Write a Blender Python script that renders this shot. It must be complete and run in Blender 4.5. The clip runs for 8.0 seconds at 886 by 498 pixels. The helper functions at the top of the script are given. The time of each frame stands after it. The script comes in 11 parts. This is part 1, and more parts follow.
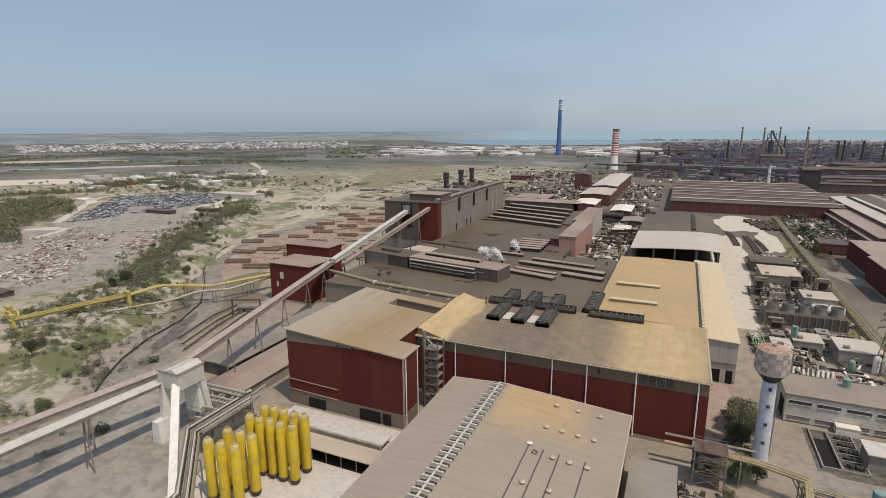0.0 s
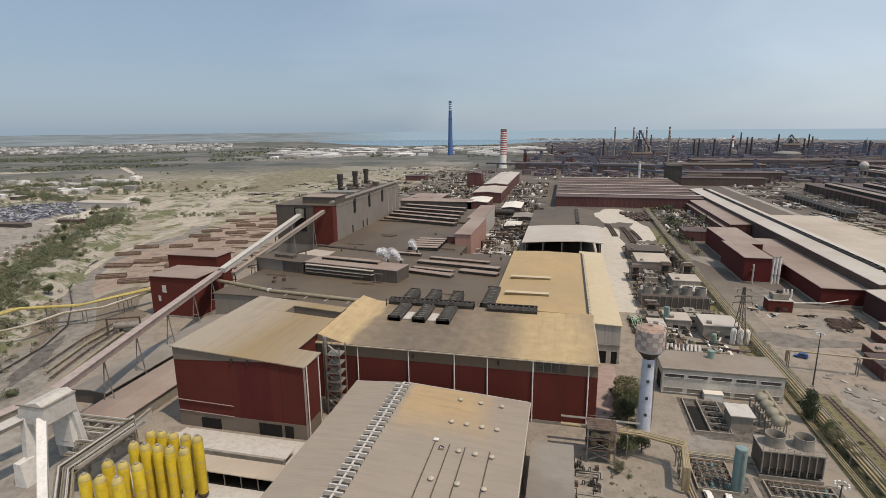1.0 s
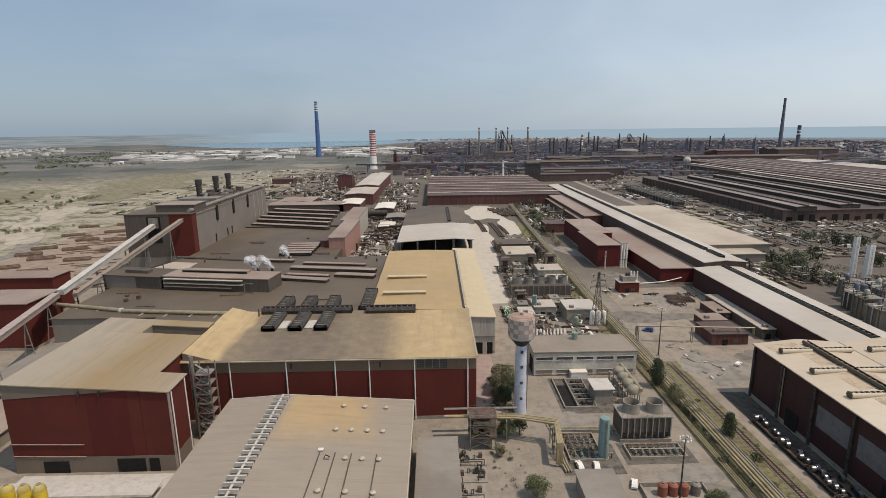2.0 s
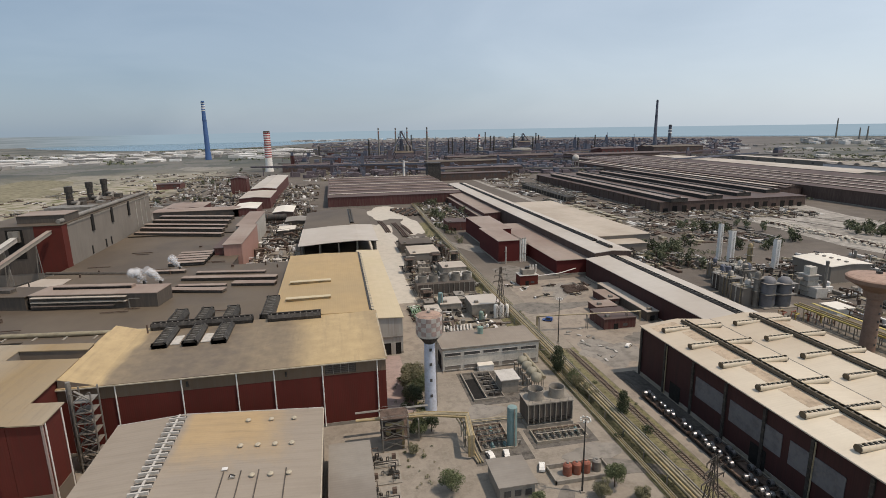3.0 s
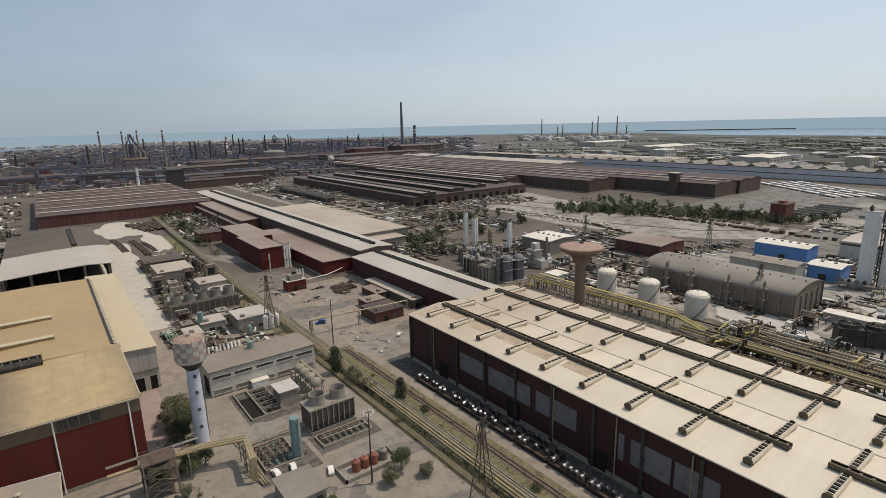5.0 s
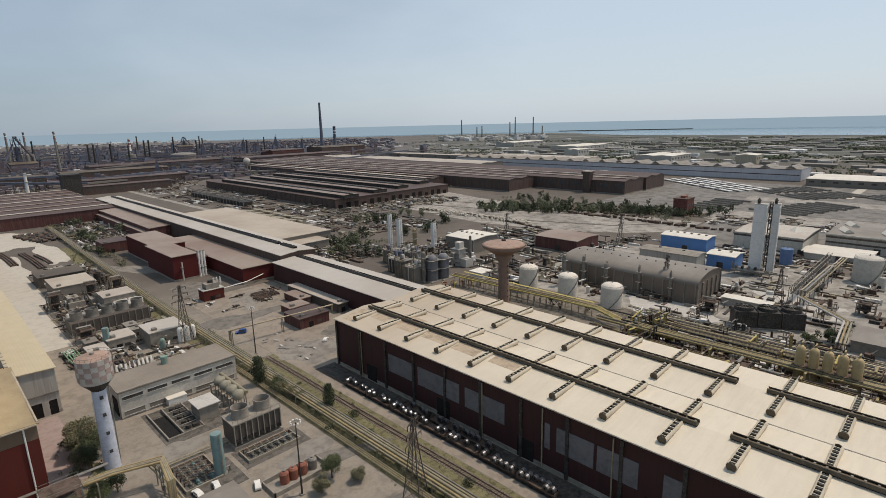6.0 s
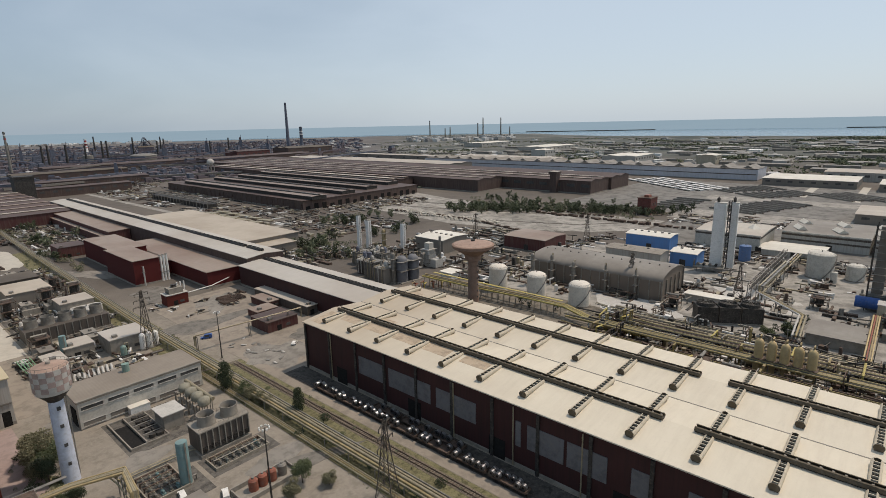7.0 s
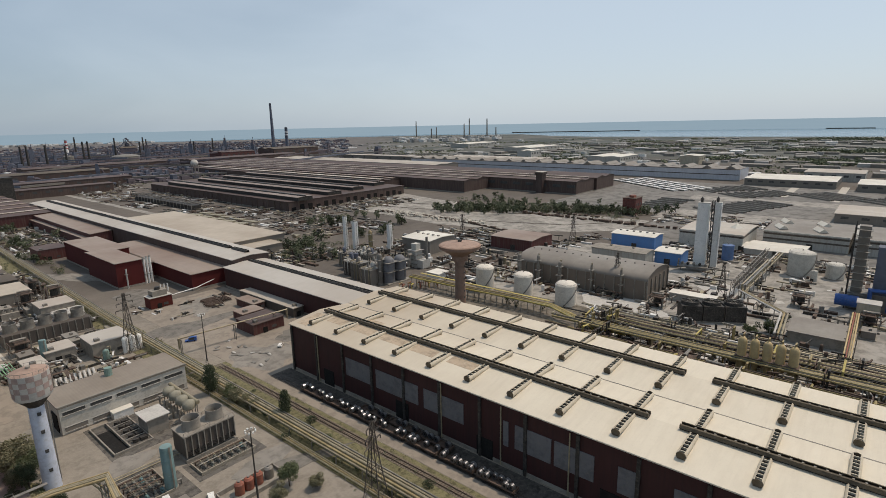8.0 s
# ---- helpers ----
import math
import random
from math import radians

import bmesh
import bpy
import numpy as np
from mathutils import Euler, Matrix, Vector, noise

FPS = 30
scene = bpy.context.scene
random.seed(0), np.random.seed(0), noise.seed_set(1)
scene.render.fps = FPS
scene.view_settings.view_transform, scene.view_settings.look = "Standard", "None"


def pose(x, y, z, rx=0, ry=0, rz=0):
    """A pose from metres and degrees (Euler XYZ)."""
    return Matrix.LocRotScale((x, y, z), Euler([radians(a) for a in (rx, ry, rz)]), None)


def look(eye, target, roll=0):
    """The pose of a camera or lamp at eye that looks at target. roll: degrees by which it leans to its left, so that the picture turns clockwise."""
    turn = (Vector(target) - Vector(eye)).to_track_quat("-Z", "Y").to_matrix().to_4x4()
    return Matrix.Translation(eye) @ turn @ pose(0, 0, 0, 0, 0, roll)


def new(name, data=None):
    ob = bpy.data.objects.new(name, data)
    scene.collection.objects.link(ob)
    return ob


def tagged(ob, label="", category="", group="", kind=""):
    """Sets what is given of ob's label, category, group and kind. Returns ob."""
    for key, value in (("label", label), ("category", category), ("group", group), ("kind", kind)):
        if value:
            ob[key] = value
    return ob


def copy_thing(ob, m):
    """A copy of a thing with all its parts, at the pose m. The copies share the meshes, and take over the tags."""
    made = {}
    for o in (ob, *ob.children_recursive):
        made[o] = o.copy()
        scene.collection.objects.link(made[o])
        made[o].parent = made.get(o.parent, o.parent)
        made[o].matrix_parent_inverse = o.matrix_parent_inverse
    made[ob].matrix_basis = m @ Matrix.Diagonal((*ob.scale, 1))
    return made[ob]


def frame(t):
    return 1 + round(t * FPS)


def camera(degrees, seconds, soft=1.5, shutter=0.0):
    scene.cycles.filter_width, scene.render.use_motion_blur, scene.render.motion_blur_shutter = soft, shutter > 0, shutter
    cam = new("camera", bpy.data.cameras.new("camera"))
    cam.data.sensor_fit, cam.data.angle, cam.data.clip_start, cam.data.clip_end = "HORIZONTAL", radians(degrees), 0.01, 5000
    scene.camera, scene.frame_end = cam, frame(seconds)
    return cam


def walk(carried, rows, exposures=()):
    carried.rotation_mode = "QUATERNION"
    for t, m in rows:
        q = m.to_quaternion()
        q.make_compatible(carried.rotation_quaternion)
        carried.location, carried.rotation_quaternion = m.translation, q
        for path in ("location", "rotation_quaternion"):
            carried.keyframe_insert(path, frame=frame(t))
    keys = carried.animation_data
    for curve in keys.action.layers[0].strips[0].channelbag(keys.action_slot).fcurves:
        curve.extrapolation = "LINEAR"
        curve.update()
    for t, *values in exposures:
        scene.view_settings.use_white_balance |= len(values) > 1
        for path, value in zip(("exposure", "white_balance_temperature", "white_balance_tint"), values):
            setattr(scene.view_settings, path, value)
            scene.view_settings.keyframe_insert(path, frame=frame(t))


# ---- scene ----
cam = camera(79.26, 8.0, soft=0.8)
EYE = (0.0, 0.0, 100.0)


def aim(yaw, pitch, roll):
    """A camera pose at the hovering point: heading from +y, tilt and lean in degrees."""
    a, b = radians(yaw), radians(pitch)
    way = Vector((-math.sin(a) * math.cos(b), math.cos(a) * math.cos(b), math.sin(b)))
    return look(EYE, Vector(EYE) + way * 100.0, roll)


TURNS = [
    (0.0, 24.00, -12.71, -0.25),
    (0.5, 19.12, -12.69, -0.40),
    (1.0, 12.83, -12.70, -0.48),
    (1.5, 6.37, -12.71, -0.61),
    (2.0, -0.80, -12.74, -0.72),
    (3.5, -16.26, -12.92, -1.04),
    (4.0, -22.42, -12.99, -1.14),
    (4.5, -29.38, -13.11, -1.17),
    (5.0, -36.66, -13.22, -1.35),
    (6.5, -46.84, -13.34, -1.30),
    (7.0, -48.26, -13.34, -1.26),
    (7.5, -49.13, -13.32, -1.21),
    (8.0, -49.70, -13.30, -1.20),
]
walk(cam, [(t, aim(yaw, pitch, roll)) for t, yaw, pitch, roll in TURNS],
     [(0.0, -0.03, 6600, 12), (2.0, -0.09, 6600, 12), (4.0, -0.17, 6580, 11.2), (5.0, -0.24, 6560, 10.8), (6.5, -0.28, 6500, 10.5), (8.0, -0.3, 6480, 10)])

# world, sun
SUN_TO = Vector((0.46, -0.21, 1.0)).normalized()
world = bpy.data.worlds.new("world")
scene.world = world
world.use_nodes = True
wn = world.node_tree.nodes
sky = wn.new("ShaderNodeTexSky")
sky.sky_type = "NISHITA"
sky.sun_disc = False
sky.sun_elevation = math.asin(SUN_TO.z)
sky.sun_rotation = math.atan2(SUN_TO.x, SUN_TO.y)
sky.altitude = 100.0
sky.air_density = 1.0
sky.dust_density = 1.3
sky.ozone_density = 1.6
veil = wn.new("ShaderNodeMix")
veil.data_type = "RGBA"
veil.inputs["Factor"].default_value = 0.66
# thin high cloud, whiter towards the sun's side
tc = wn.new("ShaderNodeTexCoord")
side = wn.new("ShaderNodeVectorMath")
side.operation = "DOT_PRODUCT"
side.inputs[1].default_value = Vector((SUN_TO.x, SUN_TO.y, 0.0)).normalized()
cloud = wn.new("ShaderNodeTexNoise")
cloud.inputs["Scale"].default_value = 2.2
cloud.inputs["Detail"].default_value = 6.0
cloud.inputs["Distortion"].default_value = 0.6
stretch_up = wn.new("ShaderNodeMapping")
stretch_up.inputs["Scale"].default_value = (1.0, 1.0, 3.0)
near_sun = wn.new("ShaderNodeMapRange")
near_sun.inputs["From Min"].default_value = -0.75
near_sun.inputs["From Max"].default_value = 0.45
thin = wn.new("ShaderNodeMix")
thin.data_type = "RGBA"
thin.inputs["A"].default_value = (3.55, 4.78, 6.1, 1.0)
thin.inputs["B"].default_value = (8.3, 9.5, 10.6, 1.0)
wl_ = world.node_tree.links
wl_.new(tc.outputs["Generated"], side.inputs[0])
wl_.new(tc.outputs["Generated"], stretch_up.inputs["Vector"])
wl_.new(stretch_up.outputs["Vector"], cloud.inputs["Vector"])
wisp = wn.new("ShaderNodeMath")
wisp.operation = "MULTIPLY_ADD"
wisp.inputs[1].default_value = 0.9
wl_.new(cloud.outputs["Fac"], wisp.inputs[0])
lower = wn.new("ShaderNodeMath")
lower.operation = "SUBTRACT"
lower.inputs[1].default_value = 0.45
wl_.new(side.outputs["Value"], lower.inputs[0])
wl_.new(lower.outputs["Value"], wisp.inputs[2])
wl_.new(wisp.outputs["Value"], near_sun.inputs["Value"])
wl_.new(near_sun.outputs["Result"], thin.inputs["Factor"])
wl_.new(thin.outputs["Result"], veil.inputs["B"])
world.node_tree.links.new(sky.outputs["Color"], veil.inputs["A"])
world.node_tree.links.new(veil.outputs["Result"], wn["Background"].inputs["Color"])
wn["Background"].inputs["Strength"].default_value = 0.1
sun = new("sun", bpy.data.lights.new("sun", "SUN"))
sun.data.energy = 3.35
sun.data.angle = radians(0.55)
sun.data.color = (1.0, 0.862, 0.715)
sun.matrix_world = look((0, 0, 0), -SUN_TO)
scene.view_settings.exposure = 0.0

# materials
def nodes_of(name, rough=0.8, metal=0.0):
    m = bpy.data.materials.new(name)
    m.use_nodes = True
    b = m.node_tree.nodes["Principled BSDF"]
    b.inputs["Roughness"].default_value = rough
    b.inputs["Metallic"].default_value = metal
    b.inputs["Specular IOR Level"].default_value = 0.3
    return m, m.node_tree, b


def link(nt, a, b):
    nt.links.new(a, b)


def noise_tex(nt, coord, scale, detail=6.0, rough=0.6, stretch=None):
    n = nt.nodes.new("ShaderNodeTexNoise")
    n.inputs["Scale"].default_value = scale
    n.inputs["Detail"].default_value = detail
    n.inputs["Roughness"].default_value = rough
    if stretch:
        mp = nt.nodes.new("ShaderNodeMapping")
        mp.inputs["Scale"].default_value = stretch
        link(nt, coord, mp.inputs["Vector"])
        coord = mp.outputs["Vector"]
    link(nt, coord, n.inputs["Vector"])
    return n.outputs["Fac"]


def ramp(nt, fac, stops):
    r = nt.nodes.new("ShaderNodeValToRGB")
    e = r.color_ramp.elements
    while len(e) < len(stops):
        e.new(0.5)
    for el, (p, c) in zip(e, stops):
        el.position = p
        el.color = (*c, 1.0) if len(c) == 3 else c
    link(nt, fac, r.inputs["Fac"])
    return r.outputs["Color"]


def mixed(nt, fac, a, b, mode="MIX"):
    m = nt.nodes.new("ShaderNodeMix")
    m.data_type = "RGBA"
    m.blend_type = mode
    for sock, val in ((m.inputs["Factor"], fac), (m.inputs["A"], a), (m.inputs["B"], b)):
        if isinstance(val, (int, float)):
            sock.default_value = val
        elif isinstance(val, tuple):
            sock.default_value = (*val, 1.0)
        else:
            link(nt, val, sock)
    return m.outputs["Result"]


def arith(nt, op, a, b=0.0, c=0.0):
    m = nt.nodes.new("ShaderNodeMath")
    m.operation = op
    for sock, val in zip(m.inputs, (a, b, c)):
        if isinstance(val, (int, float)):
            sock.default_value = val
        else:
            link(nt, val, sock)
    return m.outputs["Value"]


def bumped(nt, b, height, strength, dist):
    n = nt.nodes.new("ShaderNodeBump")
    n.inputs["Strength"].default_value = strength
    n.inputs["Distance"].default_value = dist
    link(nt, height, n.inputs["Height"])
    link(nt, n.outputs["Normal"], b.inputs["Normal"])


def place(nt):
    return nt.nodes.new("ShaderNodeNewGeometry").outputs["Position"]


def shade(c, k):
    return tuple(min(1.0, x * k) for x in c)


def plain(name, col, rough=0.8, metal=0.0, var=0.25, coarse=0.08, fine=1.2, dirt=(0.24, 0.21, 0.17), dirty=0.35):
    """Paint, metal or concrete with large stains, fine grain and settled dust."""
    m, nt, b = nodes_of(name, rough, metal)
    p = place(nt)
    big, small = noise_tex(nt, p, coarse), noise_tex(nt, p, fine, 4.0)
    c = mixed(nt, arith(nt, "MULTIPLY", big, 1.0), shade(col, 1 - var), shade(col, 1 + var))
    mid = noise_tex(nt, p, math.sqrt(coarse * fine) * 1.3, 5.0, 0.65)
    c = mixed(nt, ramp(nt, mid, ((0.46, (0, 0, 0)), (0.62, (0.8,) * 3))), c, shade(col, 1 - 1.5 * var))
    c = mixed(nt, ramp(nt, small, ((0.5, (0, 0, 0)), (0.75, (dirty,) * 3))), c, dirt)
    link(nt, c, b.inputs["Base Color"])
    bumped(nt, b, small, 0.15, 0.05)
    return m


def cladding(name, col, pitch=0.6, streak=0.35, rough=0.65, var=0.2, dirt=(0.16, 0.13, 0.1)):
    """Profiled metal sheet with upright ribs and rain streaks."""
    m, nt, b = nodes_of(name, rough, 0.0)
    p = place(nt)
    sep = nt.nodes.new("ShaderNodeSeparateXYZ")
    link(nt, p, sep.inputs[0])
    along = arith(nt, "ADD", sep.outputs[0], sep.outputs[1])
    wave = arith(nt, "SINE", arith(nt, "MULTIPLY", along, 2 * math.pi / pitch))
    big = noise_tex(nt, p, 0.06, 5.0)
    runs = noise_tex(nt, p, 0.9, 6.0, 0.65, (1.0, 1.0, 0.07))
    sheet = noise_tex(nt, p, 0.22, 1.0, 0.3, (1.0, 1.0, 0.25))
    c = mixed(nt, big, shade(col, 1 - var), shade(col, 1 + var))
    c = mixed(nt, ramp(nt, sheet, ((0.42, (0.1,) * 3), (0.5, (0, 0, 0)))), c, shade(col, 0.6))
    c = mixed(nt, ramp(nt, runs, ((0.45, (0, 0, 0)), (0.7, (streak,) * 3))), c, dirt)
    link(nt, c, b.inputs["Base Color"])
    bumped(nt, b, wave, 0.1, 0.04)
    return m


def roofing(name, col, stain=(0.3, 0.2, 0.09), stained=0.4, across="x", pitch=1.0, rough=0.6, var=0.18, coarse=0.025, run=0.14):
    """Metal roof sheets with seams across, dust and rust-brown stains."""
    m, nt, b = nodes_of(name, rough, 0.0)
    p = place(nt)
    sep = nt.nodes.new("ShaderNodeSeparateXYZ")
    link(nt, p, sep.inputs[0])
    axis = sep.outputs[0 if across == "x" else 1]
    wave = arith(nt, "SINE", arith(nt, "MULTIPLY", axis, 2 * math.pi / pitch))
    big, mid = noise_tex(nt, p, coarse, 5.0, 0.55), noise_tex(nt, p, coarse * 7, 6.0, 0.65)
    stretch = (1.0, 0.08, 1.0) if across == "x" else (0.08, 1.0, 1.0)
    runs = noise_tex(nt, p, 0.55, 5.0, 0.65, stretch)
    c = mixed(nt, mid, shade(col, 1 - var), shade(col, 1 + var))
    c = mixed(nt, ramp(nt, big, ((0.4, (0, 0, 0)), (0.62, (stained,) * 3))), c, stain)
    c = mixed(nt, ramp(nt, runs, ((0.45, (0, 0, 0)), (0.75, (run,) * 3))), c, shade(stain, 0.75))
    link(nt, c, b.inputs["Base Color"])
    bumped(nt, b, wave, 0.12, 0.04)
    return m


M_RED = cladding("red_cladding", (0.1, 0.0185, 0.0125), streak=0.35, rough=0.85, dirt=(0.06, 0.026, 0.016), var=0.28)
M_BANDBROWN = cladding("tan_brown_cladding", (0.15, 0.105, 0.068), streak=0.5)
M_REDDULL = cladding("dull_red_cladding", (0.105, 0.036, 0.032), streak=0.45)
M_BANDGREY = cladding("grey_cladding", (0.2, 0.178, 0.152), streak=0.4)
M_DARKCLAD = cladding("dark_cladding", (0.083, 0.069, 0.058), streak=0.4)
M_BROWNCLAD = cladding("brown_cladding", (0.083, 0.054, 0.046), streak=0.5)
M_LIGHTCLAD = cladding("light_cladding", (0.4, 0.38, 0.34), streak=0.4)
M_BLUECLAD = cladding("blue_cladding", (0.1, 0.225, 0.48), streak=0.25)
M_PINKCLAD = cladding("faded_pink_cladding", (0.36, 0.2, 0.16), streak=0.35)
M_CREAM = cladding("cream_cladding", (0.42, 0.37, 0.28), streak=0.35)
M_ROOF_OCHRE = roofing("yellow_roof", (0.385, 0.275, 0.138), (0.3, 0.228, 0.13), 0.5, "x", 1.0)
M_ROOF_CREAM = roofing("cream_roof", (0.49, 0.41, 0.28), (0.48, 0.4, 0.24), 0.4, "x", 1.0)
M_ROOF_GREY = roofing("grey_roof", (0.245, 0.222, 0.19), (0.17, 0.145, 0.12), 0.7, "y", 1.0, coarse=0.05)
M_ROOF_BEIGE = roofing("beige_roof", (0.43, 0.37, 0.295), (0.3, 0.24, 0.18), 0.6, "x", 1.0, coarse=0.02)
M_MUSH = plain("brown_tower_concrete", (0.26, 0.17, 0.125), 0.85, var=0.15)
M_BLUEGREY = cladding("blue_grey_cladding", (0.52, 0.52, 0.55), streak=0.25)
M_PIPEOLIVE = plain("olive_yellow_pipe_paint", (0.3, 0.235, 0.1), 0.6, var=0.2, dirty=0.4)
M_BAND = cladding("brownish_grey_cladding", (0.17, 0.138, 0.11), streak=0.4)


def melt_roof(name, x0, x1, stops, sheet_cols, dust_cols, rough_edge=0.5):
    """Grey sheet roof under soft drifts of ochre furnace dust, by their thickness along the hall."""
    m, nt, b = nodes_of(name, 0.65)
    p = place(nt)
    sep = nt.nodes.new("ShaderNodeSeparateXYZ")
    link(nt, p, sep.inputs[0])
    big, mid, fine = noise_tex(nt, p, 0.03, 4.0, 0.5), noise_tex(nt, p, 0.22, 6.0, 0.65), noise_tex(nt, p, 1.6, 4.0, 0.6)
    bent = arith(nt, "MULTIPLY_ADD", arith(nt, "SUBTRACT", big, 0.5), 16.0, sep.outputs[0])
    along = arith(nt, "MULTIPLY_ADD", bent, 1 / (x1 - x0), -x0 / (x1 - x0))
    drift = ramp(nt, along, tuple((f, (k,) * 3) for f, k in stops))
    runs = noise_tex(nt, p, 0.5, 5.0, 0.65, (1.0, 0.1, 1.0))
    fac = arith(nt, "ADD", drift, arith(nt, "MULTIPLY_ADD", mid, rough_edge, -0.5 * rough_edge))
    sheet, dust = mixed(nt, mid, *sheet_cols), mixed(nt, mid, *dust_cols)
    c = mixed(nt, ramp(nt, fac, ((0.0, (0, 0, 0)), (1.0, (1, 1, 1)))), sheet, dust)
    c = mixed(nt, ramp(nt, runs, ((0.5, (0, 0, 0)), (0.75, (0.3,) * 3))), c, (0.12, 0.095, 0.07))
    c = mixed(nt, ramp(nt, fine, ((0.55, (0, 0, 0)), (0.8, (0.3,) * 3))), c, (0.14, 0.11, 0.08))
    link(nt, c, b.inputs["Base Color"])
    bumped(nt, b, mid, 0.1, 0.04)
    return m


M_ROOF_MELT = melt_roof("furnace_dust_roof", -90.0, 14.0, ((0.0, 0.95), (0.13, 0.9), (0.155, 0.25), (0.3, 0.05), (0.46, 0.05), (0.56, 0.2), (0.66, 0.2), (0.76, 0.85), (0.9, 0.95), (1.0, 0.6)),
                        ((0.115, 0.092, 0.07), (0.172, 0.141, 0.107)), ((0.385, 0.28, 0.14), (0.48, 0.365, 0.205)))
M_ROOF_ANNEX = melt_roof("dusty_annex_roof", -128.0, -78.0, ((0.0, 0.0), (0.2, 0.1), (0.38, 0.45), (0.55, 0.95), (0.72, 0.8), (0.85, 0.6), (1.0, 0.1)),
                         ((0.275, 0.235, 0.178), (0.35, 0.303, 0.235)), ((0.22, 0.155, 0.074), (0.29, 0.21, 0.112)), 0.45)
M_RED2 = cladding("darker_red_cladding", (0.086, 0.013, 0.0115), streak=0.15, rough=0.85, dirt=(0.045, 0.018, 0.015), var=0.15)
M_ROOF_WORK = roofing("brownish_flat_roof", (0.25, 0.21, 0.167), (0.182, 0.148, 0.115), 0.5, "x", 1.0, coarse=0.06)
M_TEAL = plain("teal_tank_paint", (0.165, 0.25, 0.245), 0.55, var=0.14)
M_VENT = plain("brown_vent_steel", (0.085, 0.072, 0.06), 0.7, 0.0, var=0.25)
M_VENTOCHRE = plain("ochre_brown_vent_steel", (0.105, 0.08, 0.05), 0.7, 0.0, var=0.25)
M_MAROON = cladding("maroon_cladding", (0.085, 0.03, 0.027), streak=0.4)
M_VESSEL = plain("tan_vessel_paint", (0.5, 0.375, 0.19), 0.6, var=0.12)
M_OLIVE = plain("olive_drum_paint", (0.27, 0.25, 0.19), 0.7, var=0.2)
M_ROOF_DARK = roofing("dark_roof", (0.088, 0.069, 0.051), (0.136, 0.106, 0.073), 0.7, "y", 1.2)
M_ROOF_TAN = roofing("tan_roof", (0.29, 0.232, 0.19), (0.19, 0.125, 0.095), 0.6, "x", 1.0)


def hall_roof():
    """Pale beige sheet roof, browner with settled dust towards its north end."""
    m, nt, b = nodes_of("pale_beige_roof", 0.6)
    p = place(nt)
    sep = nt.nodes.new("ShaderNodeSeparateXYZ")
    link(nt, p, sep.inputs[0])
    big, mid, fine = noise_tex(nt, p, 0.02, 5.0, 0.55), noise_tex(nt, p, 0.14, 6.0, 0.65), noise_tex(nt, p, 1.5, 4.0)
    runs = noise_tex(nt, p, 0.55, 5.0, 0.65, (0.08, 1.0, 1.0))
    north = arith(nt, "MULTIPLY_ADD", sep.outputs[1], 1 / 140.0, -40 / 140.0)
    c = mixed(nt, mid, (0.56, 0.5, 0.395), (0.655, 0.59, 0.47))
    drift = arith(nt, "ADD", north, arith(nt, "MULTIPLY_ADD", big, 1.6, -0.85))
    c = mixed(nt, ramp(nt, drift, ((0.1, (0, 0, 0)), (1.0, (0.75,) * 3))), c, (0.36, 0.285, 0.205))
    c = mixed(nt, ramp(nt, runs, ((0.45, (0, 0, 0)), (0.75, (0.16,) * 3))), c, (0.3, 0.24, 0.18))
    c = mixed(nt, ramp(nt, fine, ((0.55, (0, 0, 0)), (0.8, (0.2,) * 3))), c, (0.38, 0.32, 0.25))
    seam = arith(nt, "SINE", arith(nt, "MULTIPLY", sep.outputs[1], 2 * math.pi))
    link(nt, c, b.inputs["Base Color"])
    bumped(nt, b, seam, 0.12, 0.04)
    return m


M_ROOF_HALL = hall_roof()


def cast_roof():
    """Grey sheet roof with a drift of orange dust over its north end."""
    m, nt, b = nodes_of("dusty_grey_roof", 0.65)
    p = place(nt)
    sep = nt.nodes.new("ShaderNodeSeparateXYZ")
    link(nt, p, sep.inputs[0])
    big, mid, fine = noise_tex(nt, p, 0.03, 5.0, 0.55), noise_tex(nt, p, 0.16, 6.0, 0.65), noise_tex(nt, p, 1.5, 4.0)
    runs = noise_tex(nt, p, 0.6, 5.0, 0.65, (0.08, 1.0, 1.0))
    c = mixed(nt, big, (0.225, 0.188, 0.148), (0.325, 0.28, 0.225))
    north = arith(nt, "MULTIPLY_ADD", sep.outputs[1], 1 / 26.0, -124 / 26.0)
    west = arith(nt, "MULTIPLY_ADD", sep.outputs[0], 1 / 4.0, 47.5 / 4.0)
    east = arith(nt, "MULTIPLY_ADD", sep.outputs[0], -1 / 20.0, -12 / 20.0)
    fac = arith(nt, "ADD", arith(nt, "MINIMUM", arith(nt, "MINIMUM", north, west), east), arith(nt, "MULTIPLY_ADD", mid, 0.7, -0.35))
    dust = mixed(nt, mid, (0.34, 0.235, 0.115), (0.44, 0.315, 0.17))
    c = mixed(nt, ramp(nt, fac, ((0.15, (0, 0, 0)), (0.75, (0.85,) * 3))), c, dust)
    c = mixed(nt, ramp(nt, runs, ((0.45, (0, 0, 0)), (0.75, (0.3,) * 3))), c, (0.15, 0.12, 0.09))
    c = mixed(nt, ramp(nt, fine, ((0.55, (0, 0, 0)), (0.8, (0.25,) * 3))), c, (0.17, 0.14, 0.105))
    seam = arith(nt, "SINE", arith(nt, "MULTIPLY", sep.outputs[1], 2 * math.pi))
    link(nt, c, b.inputs["Base Color"])
    bumped(nt, b, seam, 0.12, 0.04)
    return m


